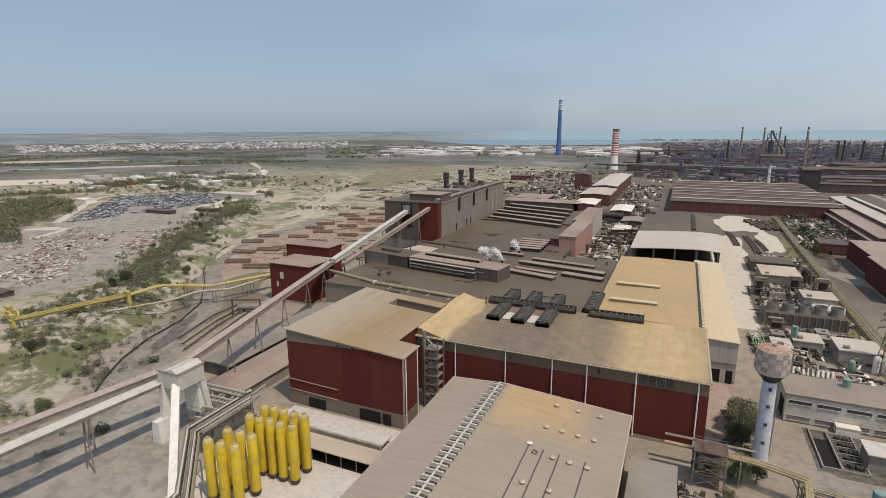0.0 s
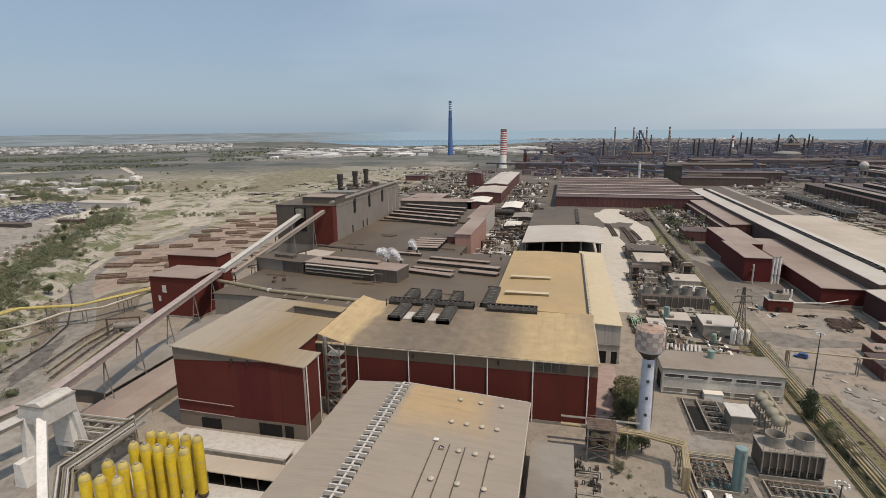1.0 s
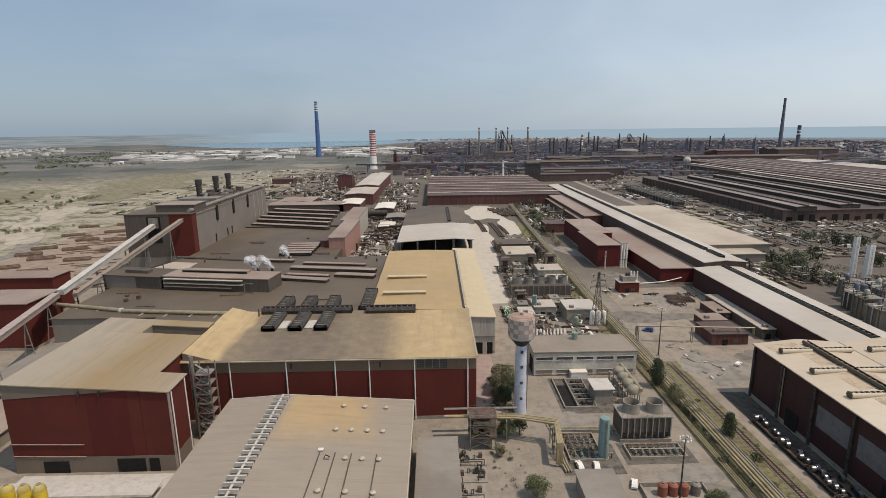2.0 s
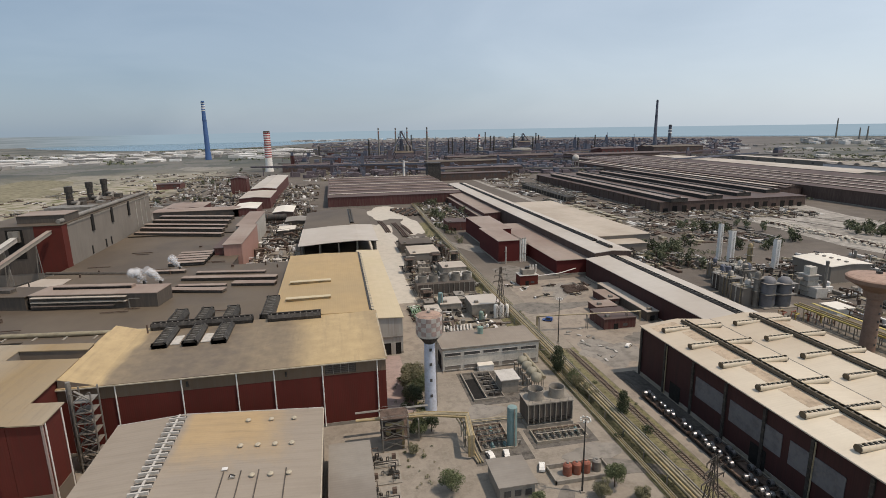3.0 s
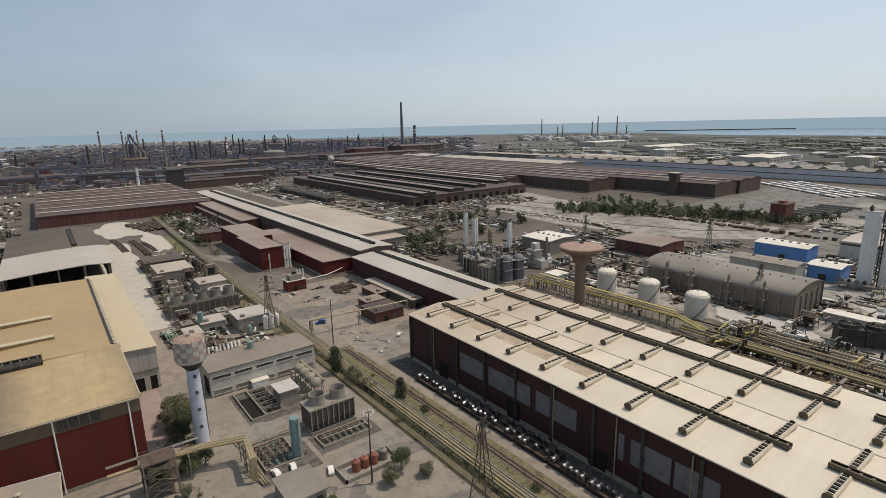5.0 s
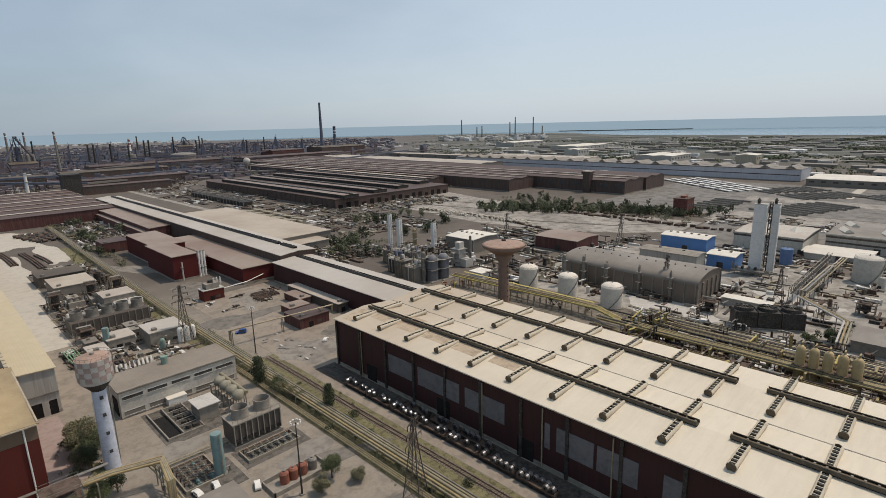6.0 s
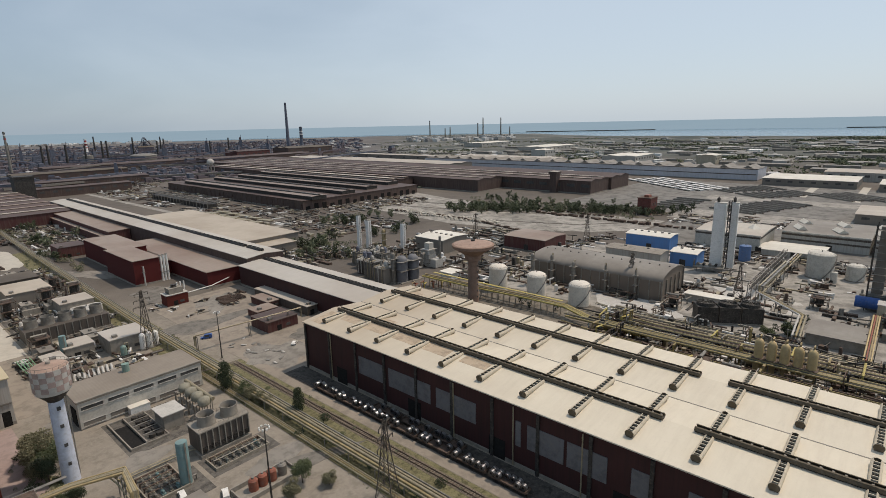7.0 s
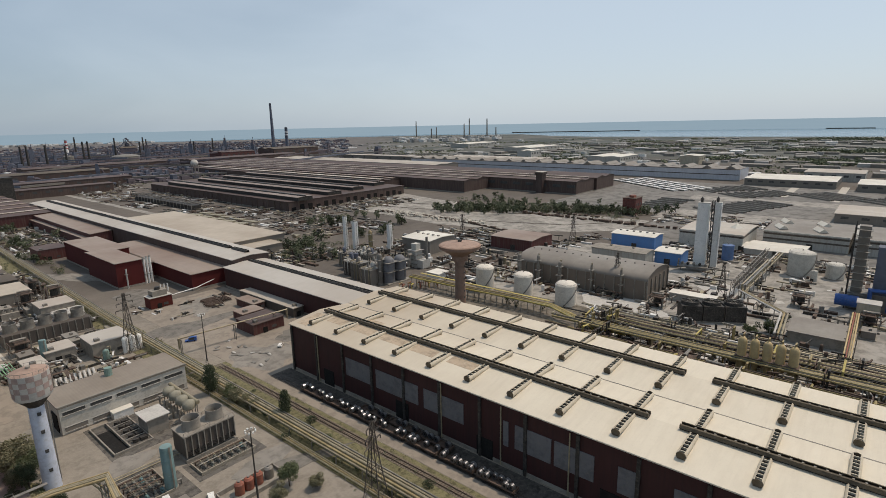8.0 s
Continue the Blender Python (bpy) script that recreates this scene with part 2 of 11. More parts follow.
M_ROOF_CAST = cast_roof()
M_ROOF_MILL = roofing("dusty_mill_roof", (0.275, 0.225, 0.195), (0.14, 0.1, 0.085), 0.6, "x", 1.2, coarse=0.012, run=0.35)
M_ROOF_PALE = roofing("pale_roof", (0.44, 0.395, 0.335), (0.3, 0.23, 0.18), 0.45, "y", 1.0)
M_ROOF_LONG = roofing("light_grey_roof", (0.455, 0.42, 0.37), (0.34, 0.285, 0.23), 0.45, "y", 1.0, var=0.1)
M_ROOF_BROWN = roofing("brown_roof", (0.105, 0.073, 0.062), (0.066, 0.045, 0.04), 0.6, "x", 1.2)
M_ROOF_WHITE = roofing("white_roof", (0.66, 0.62, 0.54), (0.45, 0.4, 0.32), 0.35, "y", 1.0)
M_CONC = plain("concrete", (0.275, 0.247, 0.208), 0.9, var=0.2)
M_CONCLIGHT = plain("pale_concrete", (0.47, 0.445, 0.405), 0.85, var=0.12)
M_CONCBLUE = plain("bluish_white_concrete", (0.5, 0.53, 0.6), 0.8, var=0.12)
M_STEEL = plain("painted_steel", (0.245, 0.225, 0.195), 0.55, 0.3, var=0.25)
M_DARKSTEEL = plain("dark_steel", (0.055, 0.05, 0.045), 0.6, 0.3, var=0.3)
M_RUST = plain("rusty_steel", (0.12, 0.083, 0.064), 0.85, 0.2, var=0.35)
M_PIPE = plain("pipe_lagging", (0.34, 0.29, 0.195), 0.5, 0.3, var=0.2)
M_PIPEYEL = plain("yellow_pipe_paint", (0.44, 0.355, 0.11), 0.6, var=0.2, dirty=0.5)
M_YELLOW = plain("bright_yellow_paint", (0.62, 0.45, 0.028), 0.45, var=0.16, dirty=0.4)
M_TANK = plain("dusty_white_tank_paint", (0.52, 0.49, 0.43), 0.65, var=0.14, dirty=0.45)
M_TOWER = plain("chalky_white_concrete", (0.64, 0.62, 0.585), 0.85, var=0.1, dirty=0.25)
M_CROWN = plain("dusty_yellow_paint", (0.42, 0.33, 0.1), 0.7, var=0.2, dirty=0.5)
M_OCHRE = plain("ochre_paint", (0.34, 0.262, 0.135), 0.6, var=0.2)
M_WHITE = plain("white_paint", (0.73, 0.705, 0.655), 0.6, var=0.08, dirty=0.3)
M_GREEN = plain("green_paint", (0.2, 0.29, 0.25), 0.5, var=0.15)
M_GREENPIPE = plain("bright_green_paint", (0.2, 0.36, 0.2), 0.5, var=0.15)
M_ORANGE = plain("red_oxide_paint", (0.27, 0.095, 0.06), 0.6, var=0.2)
M_SILO = plain("blue_grey_silo_paint", (0.17, 0.17, 0.18), 0.6, var=0.15)
M_ROSE = plain("rose_grey_dusty_sheet", (0.35, 0.29, 0.262), 0.85, var=0.15)
M_PINK = plain("faded_red_paint", (0.33, 0.25, 0.222), 0.7, var=0.15)
M_TANKWARM = plain("warm_white_tank_paint", (0.68, 0.62, 0.53), 0.6, var=0.08, dirty=0.35)
M_COLDBOX = plain("dull_white_tower_paint", (0.74, 0.72, 0.685), 0.6, var=0.06, dirty=0.3)
M_SILOBLUE = plain("faded_blue_paint", (0.1, 0.17, 0.33), 0.55, var=0.15)
M_BLUEPAINT = plain("blue_paint", (0.04, 0.1, 0.3), 0.5, var=0.15)
M_GLASS = plain("dark_window", (0.07, 0.068, 0.066), 0.45, var=0.3, dirty=0.2)
# black sheets of this stand in for shade inside openings; tyres use it too
M_BLACK = plain("black_opening", (0.012, 0.011, 0.01), 0.9, var=0.2, dirty=0.05)
M_TILE = plain("terracotta_top", (0.36, 0.25, 0.195), 0.8, var=0.2)
M_COIL = plain("coil_steel", (0.12, 0.12, 0.125), 0.35, 0.8, var=0.2, dirty=0.1)
M_COILEND = plain("bright_coil_steel", (0.5, 0.5, 0.51), 0.28, 0.9, var=0.1, dirty=0.1)
M_RAIL = plain("rail_steel", (0.12, 0.09, 0.07), 0.5, 0.6, var=0.2)
M_SAND = plain("white_sand", (0.47, 0.43, 0.365), 0.95, var=0.1, coarse=0.02, dirty=0.1)
M_PANEL = plain("dull_translucent_sheet", (0.15, 0.145, 0.15), 0.6, var=0.2)
# distance haze is put into the cool tint of these two steels
M_HAZESTEEL = plain("blue_grey_steel", (0.125, 0.135, 0.168), 0.7, 0.0, var=0.25, coarse=0.02, fine=0.2, dirt=(0.13, 0.1, 0.1))
M_HAZEBROWN = plain("purple_brown_steel", (0.14, 0.115, 0.125), 0.8, 0.0, var=0.25, coarse=0.02, fine=0.2, dirt=(0.15, 0.12, 0.11))
# red cladding with the shaded walls' darkness put into its colour
M_REDSHADE = cladding("sooty_red_cladding", (0.052, 0.019, 0.018), streak=0.5, dirt=(0.02, 0.014, 0.013))
M_HOOD = plain("cream_vent_paint", (0.54, 0.47, 0.36), 0.6, var=0.08, dirty=0.2)
M_SIDINGSHADE = plain("mill_scale_ballast", (0.075, 0.066, 0.058), 0.95, var=0.4, coarse=0.1, fine=1.0)
M_STAINSHEET = plain("rust_stained_sheet", (0.44, 0.345, 0.245), 0.7, var=0.25, coarse=0.12, fine=0.8, dirt=(0.5, 0.42, 0.32), dirty=0.6)


# building blocks
class Geo:
    """Points and faces of one mesh."""

    def __init__(self):
        self.v, self.f = [], []

    def add(self, pts, faces):
        n = len(self.v)
        self.v += [tuple(p) for p in pts]
        self.f += [tuple(i + n for i in q) for q in faces]
        return self

    def box(self, x0, x1, y0, y1, z0, z1):
        return self.add([(x0, y0, z0), (x1, y0, z0), (x1, y1, z0), (x0, y1, z0), (x0, y0, z1), (x1, y0, z1), (x1, y1, z1), (x0, y1, z1)],
                        [(0, 3, 2, 1), (4, 5, 6, 7), (0, 1, 5, 4), (1, 2, 6, 5), (2, 3, 7, 6), (3, 0, 4, 7)])

    def slab(self, corners, thick):
        """A flat sheet through four corners (counter-clockwise from above), with thickness below it."""
        low = [(x, y, z - thick) for x, y, z in corners]
        n = len(corners)
        faces = [tuple(range(n)), tuple(reversed(range(n, 2 * n)))]
        faces += [(i, i + n, (i + 1) % n + n, (i + 1) % n) for i in range(n)]
        return self.add(list(corners) + low, faces)

    def bar(self, p, q, w, h=None):
        """A straight bar of rectangular section from p to q."""
        h = h or w
        p, q = Vector(p), Vector(q)
        d = (q - p).normalized()
        side = d.cross(Vector((0, 0, 1)))
        side = side.normalized() if side.length > 1e-3 else Vector((1, 0, 0))
        up = side.cross(d).normalized()
        pts = [c + side * sx * w / 2 + up * sz * h / 2 for c in (p, q) for sx, sz in ((-1, -1), (1, -1), (1, 1), (-1, 1))]
        return self.add(pts, [(0, 1, 2, 3), (7, 6, 5, 4), (0, 4, 5, 1), (1, 5, 6, 2), (2, 6, 7, 3), (3, 7, 4, 0)])

    def cyl(self, p, q, r, n=10, r2=None, caps=True):
        r2 = r if r2 is None else r2
        p, q = Vector(p), Vector(q)
        d = (q - p).normalized()
        a = d.orthogonal().normalized()
        b = d.cross(a)
        pts = [c + (a * math.cos(2 * math.pi * i / n) + b * math.sin(2 * math.pi * i / n)) * rr for c, rr in ((p, r), (q, r2)) for i in range(n)]
        faces = [(i, (i + 1) % n, (i + 1) % n + n, i + n) for i in range(n)]
        if caps:
            faces += [tuple(reversed(range(n))), tuple(range(n, 2 * n))]
        return self.add(pts, faces)

    def tube(self, path, r, n=8):
        """A pipe along a path with mitred bends."""
        path = [Vector(p) for p in path]
        rings = []
        ref = None
        for i, p in enumerate(path):
            d0 = (p - path[i - 1]).normalized() if i else None
            d1 = (path[i + 1] - p).normalized() if i + 1 < len(path) else None
            d = ((d0 or d1) + (d1 or d0)).normalized()
            k = 1.0 / max(0.5, d.dot(d1 or d0))
            a = (ref - d * ref.dot(d)) if ref is not None else d.orthogonal()
            a = a.normalized() if a.length > 1e-4 else d.orthogonal().normalized()
            ref = a
            b = d.cross(a)
            rings.append([p + (a * math.cos(2 * math.pi * j / n) + b * math.sin(2 * math.pi * j / n)) * r * (k if d0 and d1 else 1.0) for j in range(n)])
        pts = [q for ring in rings for q in ring]
        faces = [(i * n + j, i * n + (j + 1) % n, (i + 1) * n + (j + 1) % n, (i + 1) * n + j) for i in range(len(rings) - 1) for j in range(n)]
        faces += [tuple(reversed(range(n))), tuple(range(len(pts) - n, len(pts)))]
        return self.add(pts, faces)

    def lathe(self, profile, n=20, cx=0.0, cy=0.0):
        """A turned shape round an upright axis: (radius, height) from below to above, closed at both ends."""
        pts = [(cx + r * math.cos(2 * math.pi * i / n), cy + r * math.sin(2 * math.pi * i / n), z) for r, z in profile for i in range(n)]
        faces = [(k * n + i, k * n + (i + 1) % n, (k + 1) * n + (i + 1) % n, (k + 1) * n + i) for k in range(len(profile) - 1) for i in range(n)]
        faces += [tuple(reversed(range(n))), tuple(range(len(pts) - n, len(pts)))]
        return self.add(pts, faces)

    def prism(self, section, axis, a0, a1):
        """A section (across, height) drawn out along x or y."""
        n = len(section)
        if axis == "y":
            pts = [(u, a, z) for a in (a0, a1) for u, z in section]
        else:
            pts = [(a, u, z) for a in (a0, a1) for u, z in section]
        return self.add(pts, [tuple(range(n)), tuple(reversed(range(n, 2 * n)))] + [(i, i + n, (i + 1) % n + n, (i + 1) % n) for i in range(n)])

    def ribbon(self, line, thick, axis, a0, a1):
        """A folded sheet: a line (across, height) drawn out along x or y, with thickness above it."""
        n = len(line)
        sec = [(u, z) for u, z in line] + [(u, z + thick) for u, z in line]
        pts = [(u, a, z) if axis == "y" else (a, u, z) for a in (a0, a1) for u, z in sec]
        m = 2 * n
        faces = []
        for i in range(n - 1):
            faces += [(i, i + 1, i + 1 + m, i + m), (n + i, n + i + m, n + i + 1 + m, n + i + 1),
                      (i, n + i, n + i + 1, i + 1), (i + m, i + 1 + m, n + i + 1 + m, n + i + m)]
        faces += [(0, m, m + n, n), (n - 1, 2 * n - 1, m + 2 * n - 1, m + n - 1)]
        return self.add(pts, faces)

    def ribbed(self, z0, top, axis, a0, a1):
        """A closed body under a folded line, with a level underside at z0."""
        n = len(top)
        sec = [(u, z0) for u, z in top] + list(top)
        pts = [(u, a, z) if axis == "y" else (a, u, z) for a in (a0, a1) for u, z in sec]
        m = 2 * n
        faces = []
        for i in range(n - 1):
            faces += [(i, i + 1, i + 1 + m, i + m), (n + i, n + i + m, n + i + 1 + m, n + i + 1),
                      (i, n + i, n + i + 1, i + 1), (i + m, i + 1 + m, n + i + 1 + m, n + i + m)]
        faces += [(0, m, m + n, n), (n - 1, 2 * n - 1, m + 2 * n - 1, m + n - 1)]
        return self.add(pts, faces)

    def mesh(self, name, mat, smooth=False):
        me = bpy.data.meshes.new(name)
        me.from_pydata(self.v, [], self.f)
        bm = bmesh.new()
        bm.from_mesh(me)
        bmesh.ops.recalc_face_normals(bm, faces=bm.faces)
        bm.to_mesh(me)
        bm.free()
        me.materials.append(mat)
        if smooth:
            me.polygons.foreach_set("use_smooth", [True] * len(me.polygons))
            me.set_sharp_from_angle(angle=radians(40))
        return me


def part(name, geo, mat, parent=None, label="", smooth=False, at=None, rz=0.0):
    """One mesh object, under a thing or a part where parent is given. geo: a Geo or a mesh to share."""
    me = geo.mesh(name, mat, smooth) if isinstance(geo, Geo) else geo
    ob = new(name, me)
    if parent is not None:
        ob.parent = parent
    if at is not None:
        ob.location = at
    if rz:
        ob.rotation_euler = (0, 0, radians(rz))
    return tagged(ob, label)


def thing(name, x, y, z=0.0, rz=0.0, label="", category="", group="", kind=""):
    """The empty base of a thing made of parts."""
    ob = new(name)
    ob.empty_display_size = 0.5
    ob.matrix_basis = pose(x, y, z, 0, 0, rz)
    return tagged(ob, label, category, group, kind)


def shed(name, x0, x1, y0, y1, h, wall, roof, label, rise=0.0, axis="y", bays=1, over=0.6, band=None, band_h=3.0, plinth=1.2,
         category="industrial building", group="", lean=0.0, base=None):
    """A hall: walls with a plinth (and a band of other sheeting under the eaves), gabled roof slabs with eaves, gutters."""
    w, l = x1 - x0, y1 - y0
    t = thing(name, x0, y0, 0, 0, label, category, group)
    span, other = (w, l) if axis == "y" else (l, w)
    step = span / bays
    top = [(0.0, h)]
    for i in range(bays):
        if rise:
            top.append((step * (i + 0.5), h + rise))
        top.append((step * (i + 1), h + lean))
    low = h - band_h if band else h
    walls = Geo()
    if band:
        walls.box(0, w, 0, l, plinth, low)
        bandgeo = Geo().ribbed(low + 0.004, top, axis, 0, other)
        part("upper_wall", bandgeo, band, t)
    else:
        walls.ribbed(plinth, top, axis, 0, other)
    part("wall", walls, wall, t)
    if plinth > 0:
        part("plinth", Geo().box(-0.12, w + 0.12, -0.12, l + 0.12, 0, plinth + 0.01), base or M_CONC, t)
    thick = 0.35
    drop = rise / (step / 2) * over if rise else 0.0
    slope = lean / span
    fold = [(-over, h - drop - slope * over)] + top[1:-1] + [(span + over, h + lean - drop + slope * over)]
    fold = [(u, z + 0.02) for u, z in fold]
    slabs = Geo().ribbon(fold, thick, axis, -over, other + over)
    part("roof", slabs, roof, t)
    return t


def gutter(t, p, q, r=0.25, mat=None):
    part("gutter", Geo().bar(p, q, r * 2, r * 1.6), mat or M_STEEL, t)


def downpipe(t, x, y, z0, z1, mat=None, r=0.22):
    part("downpipe", Geo().cyl((x, y, z0), (x, y, z1), r, 8), mat or M_WHITE, t)


# ground, sea, distance
def ground_material():
    m, nt, b = nodes_of("dry_ground", 0.95)
    p = place(nt)
    sep = nt.nodes.new("ShaderNodeSeparateXYZ")
    link(nt, p, sep.inputs[0])
    x, y = sep.outputs[0], sep.outputs[1]
    wob = arith(nt, "MULTIPLY", arith(nt, "SUBTRACT", noise_tex(nt, p, 0.012, 5.0), 0.5), 160.0)
    big, mid, fine = noise_tex(nt, p, 0.006, 6.0), noise_tex(nt, p, 0.05, 7.0, 0.65), noise_tex(nt, p, 0.7, 5.0)
    # dusty works yard
    yard = mixed(nt, mid, (0.175, 0.15, 0.12), (0.335, 0.292, 0.238))
    yard = mixed(nt, ramp(nt, noise_tex(nt, p, 0.2, 6.0, 0.7), ((0.45, (0, 0, 0)), (0.6, (0.5,) * 3))), yard, (0.125, 0.105, 0.082))
    yard = mixed(nt, ramp(nt, fine, ((0.45, (0, 0, 0)), (0.7, (0.45,) * 3))), yard, (0.3, 0.265, 0.22))
    # scrubland west of the works
    scrub = ramp(nt, mid, ((0.3, (0.085, 0.098, 0.042)), (0.43, (0.155, 0.15, 0.075)), (0.5, (0.27, 0.24, 0.185)), (0.7, (0.36, 0.325, 0.265))))
    # far fields and woods, distance haze put into their cool greys
    vor = nt.nodes.new("ShaderNodeTexVoronoi")
    vor.inputs["Scale"].default_value = 0.0062
    vor.distance = "CHEBYCHEV"
    link(nt, p, vor.inputs["Vector"])
    cell = nt.nodes.new("ShaderNodeSeparateColor")
    link(nt, vor.outputs["Color"], cell.inputs[0])
    fields = ramp(nt, cell.outputs[0], ((0.0, (0.05, 0.06, 0.058)), (0.3, (0.085, 0.09, 0.084)), (0.55, (0.15, 0.145, 0.135)), (0.8, (0.06, 0.068, 0.064)), (1.0, (0.24, 0.225, 0.205))))
    fields = mixed(nt, ramp(nt, mid, ((0.5, (0, 0, 0)), (0.62, (0.7,) * 3))), fields, (0.06, 0.07, 0.04))
    dist = nt.nodes.new("ShaderNodeVectorMath")
    dist.operation = "LENGTH"
    link(nt, p, dist.inputs[0])
    west = ramp(nt, arith(nt, "MULTIPLY_ADD", arith(nt, "ADD", x, wob), -0.01, -2.3), ((0.0, (0, 0, 0)), (0.6, (1, 1, 1))))
    far = ramp(nt, arith(nt, "MULTIPLY_ADD", arith(nt, "ADD", dist.outputs["Value"], arith(nt, "MULTIPLY", wob, 4.0)), 0.001, -1.15), ((0.0, (0, 0, 0)), (0.5, (1, 1, 1))))
    iron = mixed(nt, mid, (0.06, 0.05, 0.042), (0.165, 0.142, 0.12))
    works = ramp(nt, arith(nt, "MULTIPLY_ADD", arith(nt, "ADD", arith(nt, "ADD", x, y), wob), 0.004, -1.5), ((0.0, (0, 0, 0)), (0.5, (1, 1, 1))))
    yard = mixed(nt, works, yard, iron)
    c = mixed(nt, west, yard, scrub)
    c = mixed(nt, far, c, fields)
    bearing = arith(nt, "ARCTAN2", x, y)
    sector = arith(nt, "MULTIPLY", ramp(nt, arith(nt, "MULTIPLY_ADD", bearing, 8.0, 0.8), ((0.0, (0, 0, 0)), (1.0, (1, 1, 1)))), ramp(nt, arith(nt, "MULTIPLY_ADD", bearing, -8.0, 6.6), ((0.0, (0, 0, 0)), (1.0, (1, 1, 1)))))
    ore = mixed(nt, mid, (0.075, 0.067, 0.066), (0.175, 0.158, 0.15))
    c = mixed(nt, arith(nt, "MULTIPLY", sector, arith(nt, "MULTIPLY", far, 0.9)), c, ore)
    c = mixed(nt, ramp(nt, big, ((0.45, (0, 0, 0)), (0.7, (0.2,) * 3))), c, (0.26, 0.22, 0.17))
    link(nt, c, b.inputs["Base Color"])
    bumped(nt, b, fine, 0.4, 0.3)
    return m


M_GROUND = ground_material()


def water_material():
    m, nt, b = nodes_of("sea_water", 0.25)
    p = place(nt)
    c = mixed(nt, noise_tex(nt, p, 0.002, 5.0), (0.095, 0.165, 0.22), (0.16, 0.255, 0.32))
    link(nt, c, b.inputs["Base Color"])
    bumped(nt, b, noise_tex(nt, p, 0.05, 5.0), 0.3, 1.0)
    return m


M_WATER = water_material()

gnd = Geo()
ring = [0.0, 60, 120, 200, 300, 450, 650, 900, 1300, 1900, 2700, 3600, 4900]
SEG = 72
gnd.v.append((0, 0, 0))
for r in ring[1:]:
    gnd.v += [(r * math.cos(2 * math.pi * i / SEG), r * math.sin(2 * math.pi * i / SEG), 0.0) for i in range(SEG)]
gnd.f += [(0, 1 + i, 1 + (i + 1) % SEG) for i in range(SEG)]
for k in range(len(ring) - 2):
    a = 1 + k * SEG
    gnd.f += [(a + i, a + SEG + i, a + SEG + (i + 1) % SEG, a + (i + 1) % SEG) for i in range(SEG)]
ground = part("ground", gnd, M_GROUND)
tagged(ground, "dusty tan works yards, dry scrub and far fields", "ground", "", "structure")


def arc_sheet(name, inner, z, mat, r_out=4900.0):
    """A flat sheet between a shoreline (points seen by bearing and distance) and the far rim."""
    g = Geo()
    pts, n = [], len(inner)
    for bearing, d in inner:
        s, c = math.sin(radians(bearing)), math.cos(radians(bearing))
        pts += [(s * d, c * d, z), (s * r_out, c * r_out, z)]
    return part(name, g.add(pts, [(2 * i, 2 * i + 1, 2 * i + 3, 2 * i + 2) for i in range(n - 1)]), mat)


shore = [(-26, 4500), (-21, 3500), (-17, 3230), (-10, 3280), (-5, 3600), (-2, 4050), (5, 4650), (12, 4750), (26, 4550), (34, 4500), (42, 4450), (50, 4450), (58, 4250), (61, 3700),
         (65, 3370), (71, 3250), (77, 3150), (86, 3090), (98, 3150), (115, 3250)]
sea = arc_sheet("water", shore, 0.3, M_WATER)
tagged(sea, "calm pale blue sea beyond the plain", "sea", "", "structure")

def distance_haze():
    """Haze painted as glowing colour: grey-blue land to the west, pale sea from the bay eastwards."""
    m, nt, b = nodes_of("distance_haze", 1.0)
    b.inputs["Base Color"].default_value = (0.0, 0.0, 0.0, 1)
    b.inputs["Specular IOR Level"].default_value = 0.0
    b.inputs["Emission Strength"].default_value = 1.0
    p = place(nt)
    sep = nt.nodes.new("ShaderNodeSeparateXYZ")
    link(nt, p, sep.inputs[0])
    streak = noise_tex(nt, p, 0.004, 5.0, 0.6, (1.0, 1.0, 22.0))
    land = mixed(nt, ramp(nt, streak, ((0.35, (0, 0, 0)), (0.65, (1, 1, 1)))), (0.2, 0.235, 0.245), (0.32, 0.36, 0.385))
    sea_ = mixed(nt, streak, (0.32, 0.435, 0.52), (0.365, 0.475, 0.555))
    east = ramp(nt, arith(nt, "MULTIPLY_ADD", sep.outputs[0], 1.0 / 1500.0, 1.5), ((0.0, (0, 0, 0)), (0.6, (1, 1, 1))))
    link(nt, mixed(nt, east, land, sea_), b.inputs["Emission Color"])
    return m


R_BD = 4850.0


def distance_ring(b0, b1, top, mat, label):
    """A backdrop strip of painted hazy distance between two bearings."""
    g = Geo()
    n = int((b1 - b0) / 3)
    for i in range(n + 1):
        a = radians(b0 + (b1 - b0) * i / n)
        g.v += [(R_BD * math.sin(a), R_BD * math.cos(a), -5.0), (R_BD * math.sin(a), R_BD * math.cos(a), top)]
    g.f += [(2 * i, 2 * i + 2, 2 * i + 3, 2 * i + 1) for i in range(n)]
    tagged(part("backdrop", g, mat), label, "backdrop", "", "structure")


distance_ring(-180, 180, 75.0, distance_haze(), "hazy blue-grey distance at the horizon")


# kinds of things
def leaf_material(name, dark, light):
    m, nt, b = nodes_of(name, 0.75)
    g = nt.nodes.new("ShaderNodeNewGeometry")
    link(nt, mixed(nt, g.outputs["Random Per Island"], dark, light), b.inputs["Base Color"])
    return m


M_LEAF = leaf_material("olive_leaves", (0.06, 0.075, 0.038), (0.15, 0.165, 0.08))
M_SCRUB = leaf_material("grey_green_scrub", (0.085, 0.098, 0.055), (0.175, 0.185, 0.11))
M_LEAFDARK = leaf_material("dark_leaves", (0.03, 0.04, 0.02), (0.075, 0.088, 0.045))
M_LEAFDRY = leaf_material("dry_leaves", (0.11, 0.105, 0.06), (0.23, 0.21, 0.125))
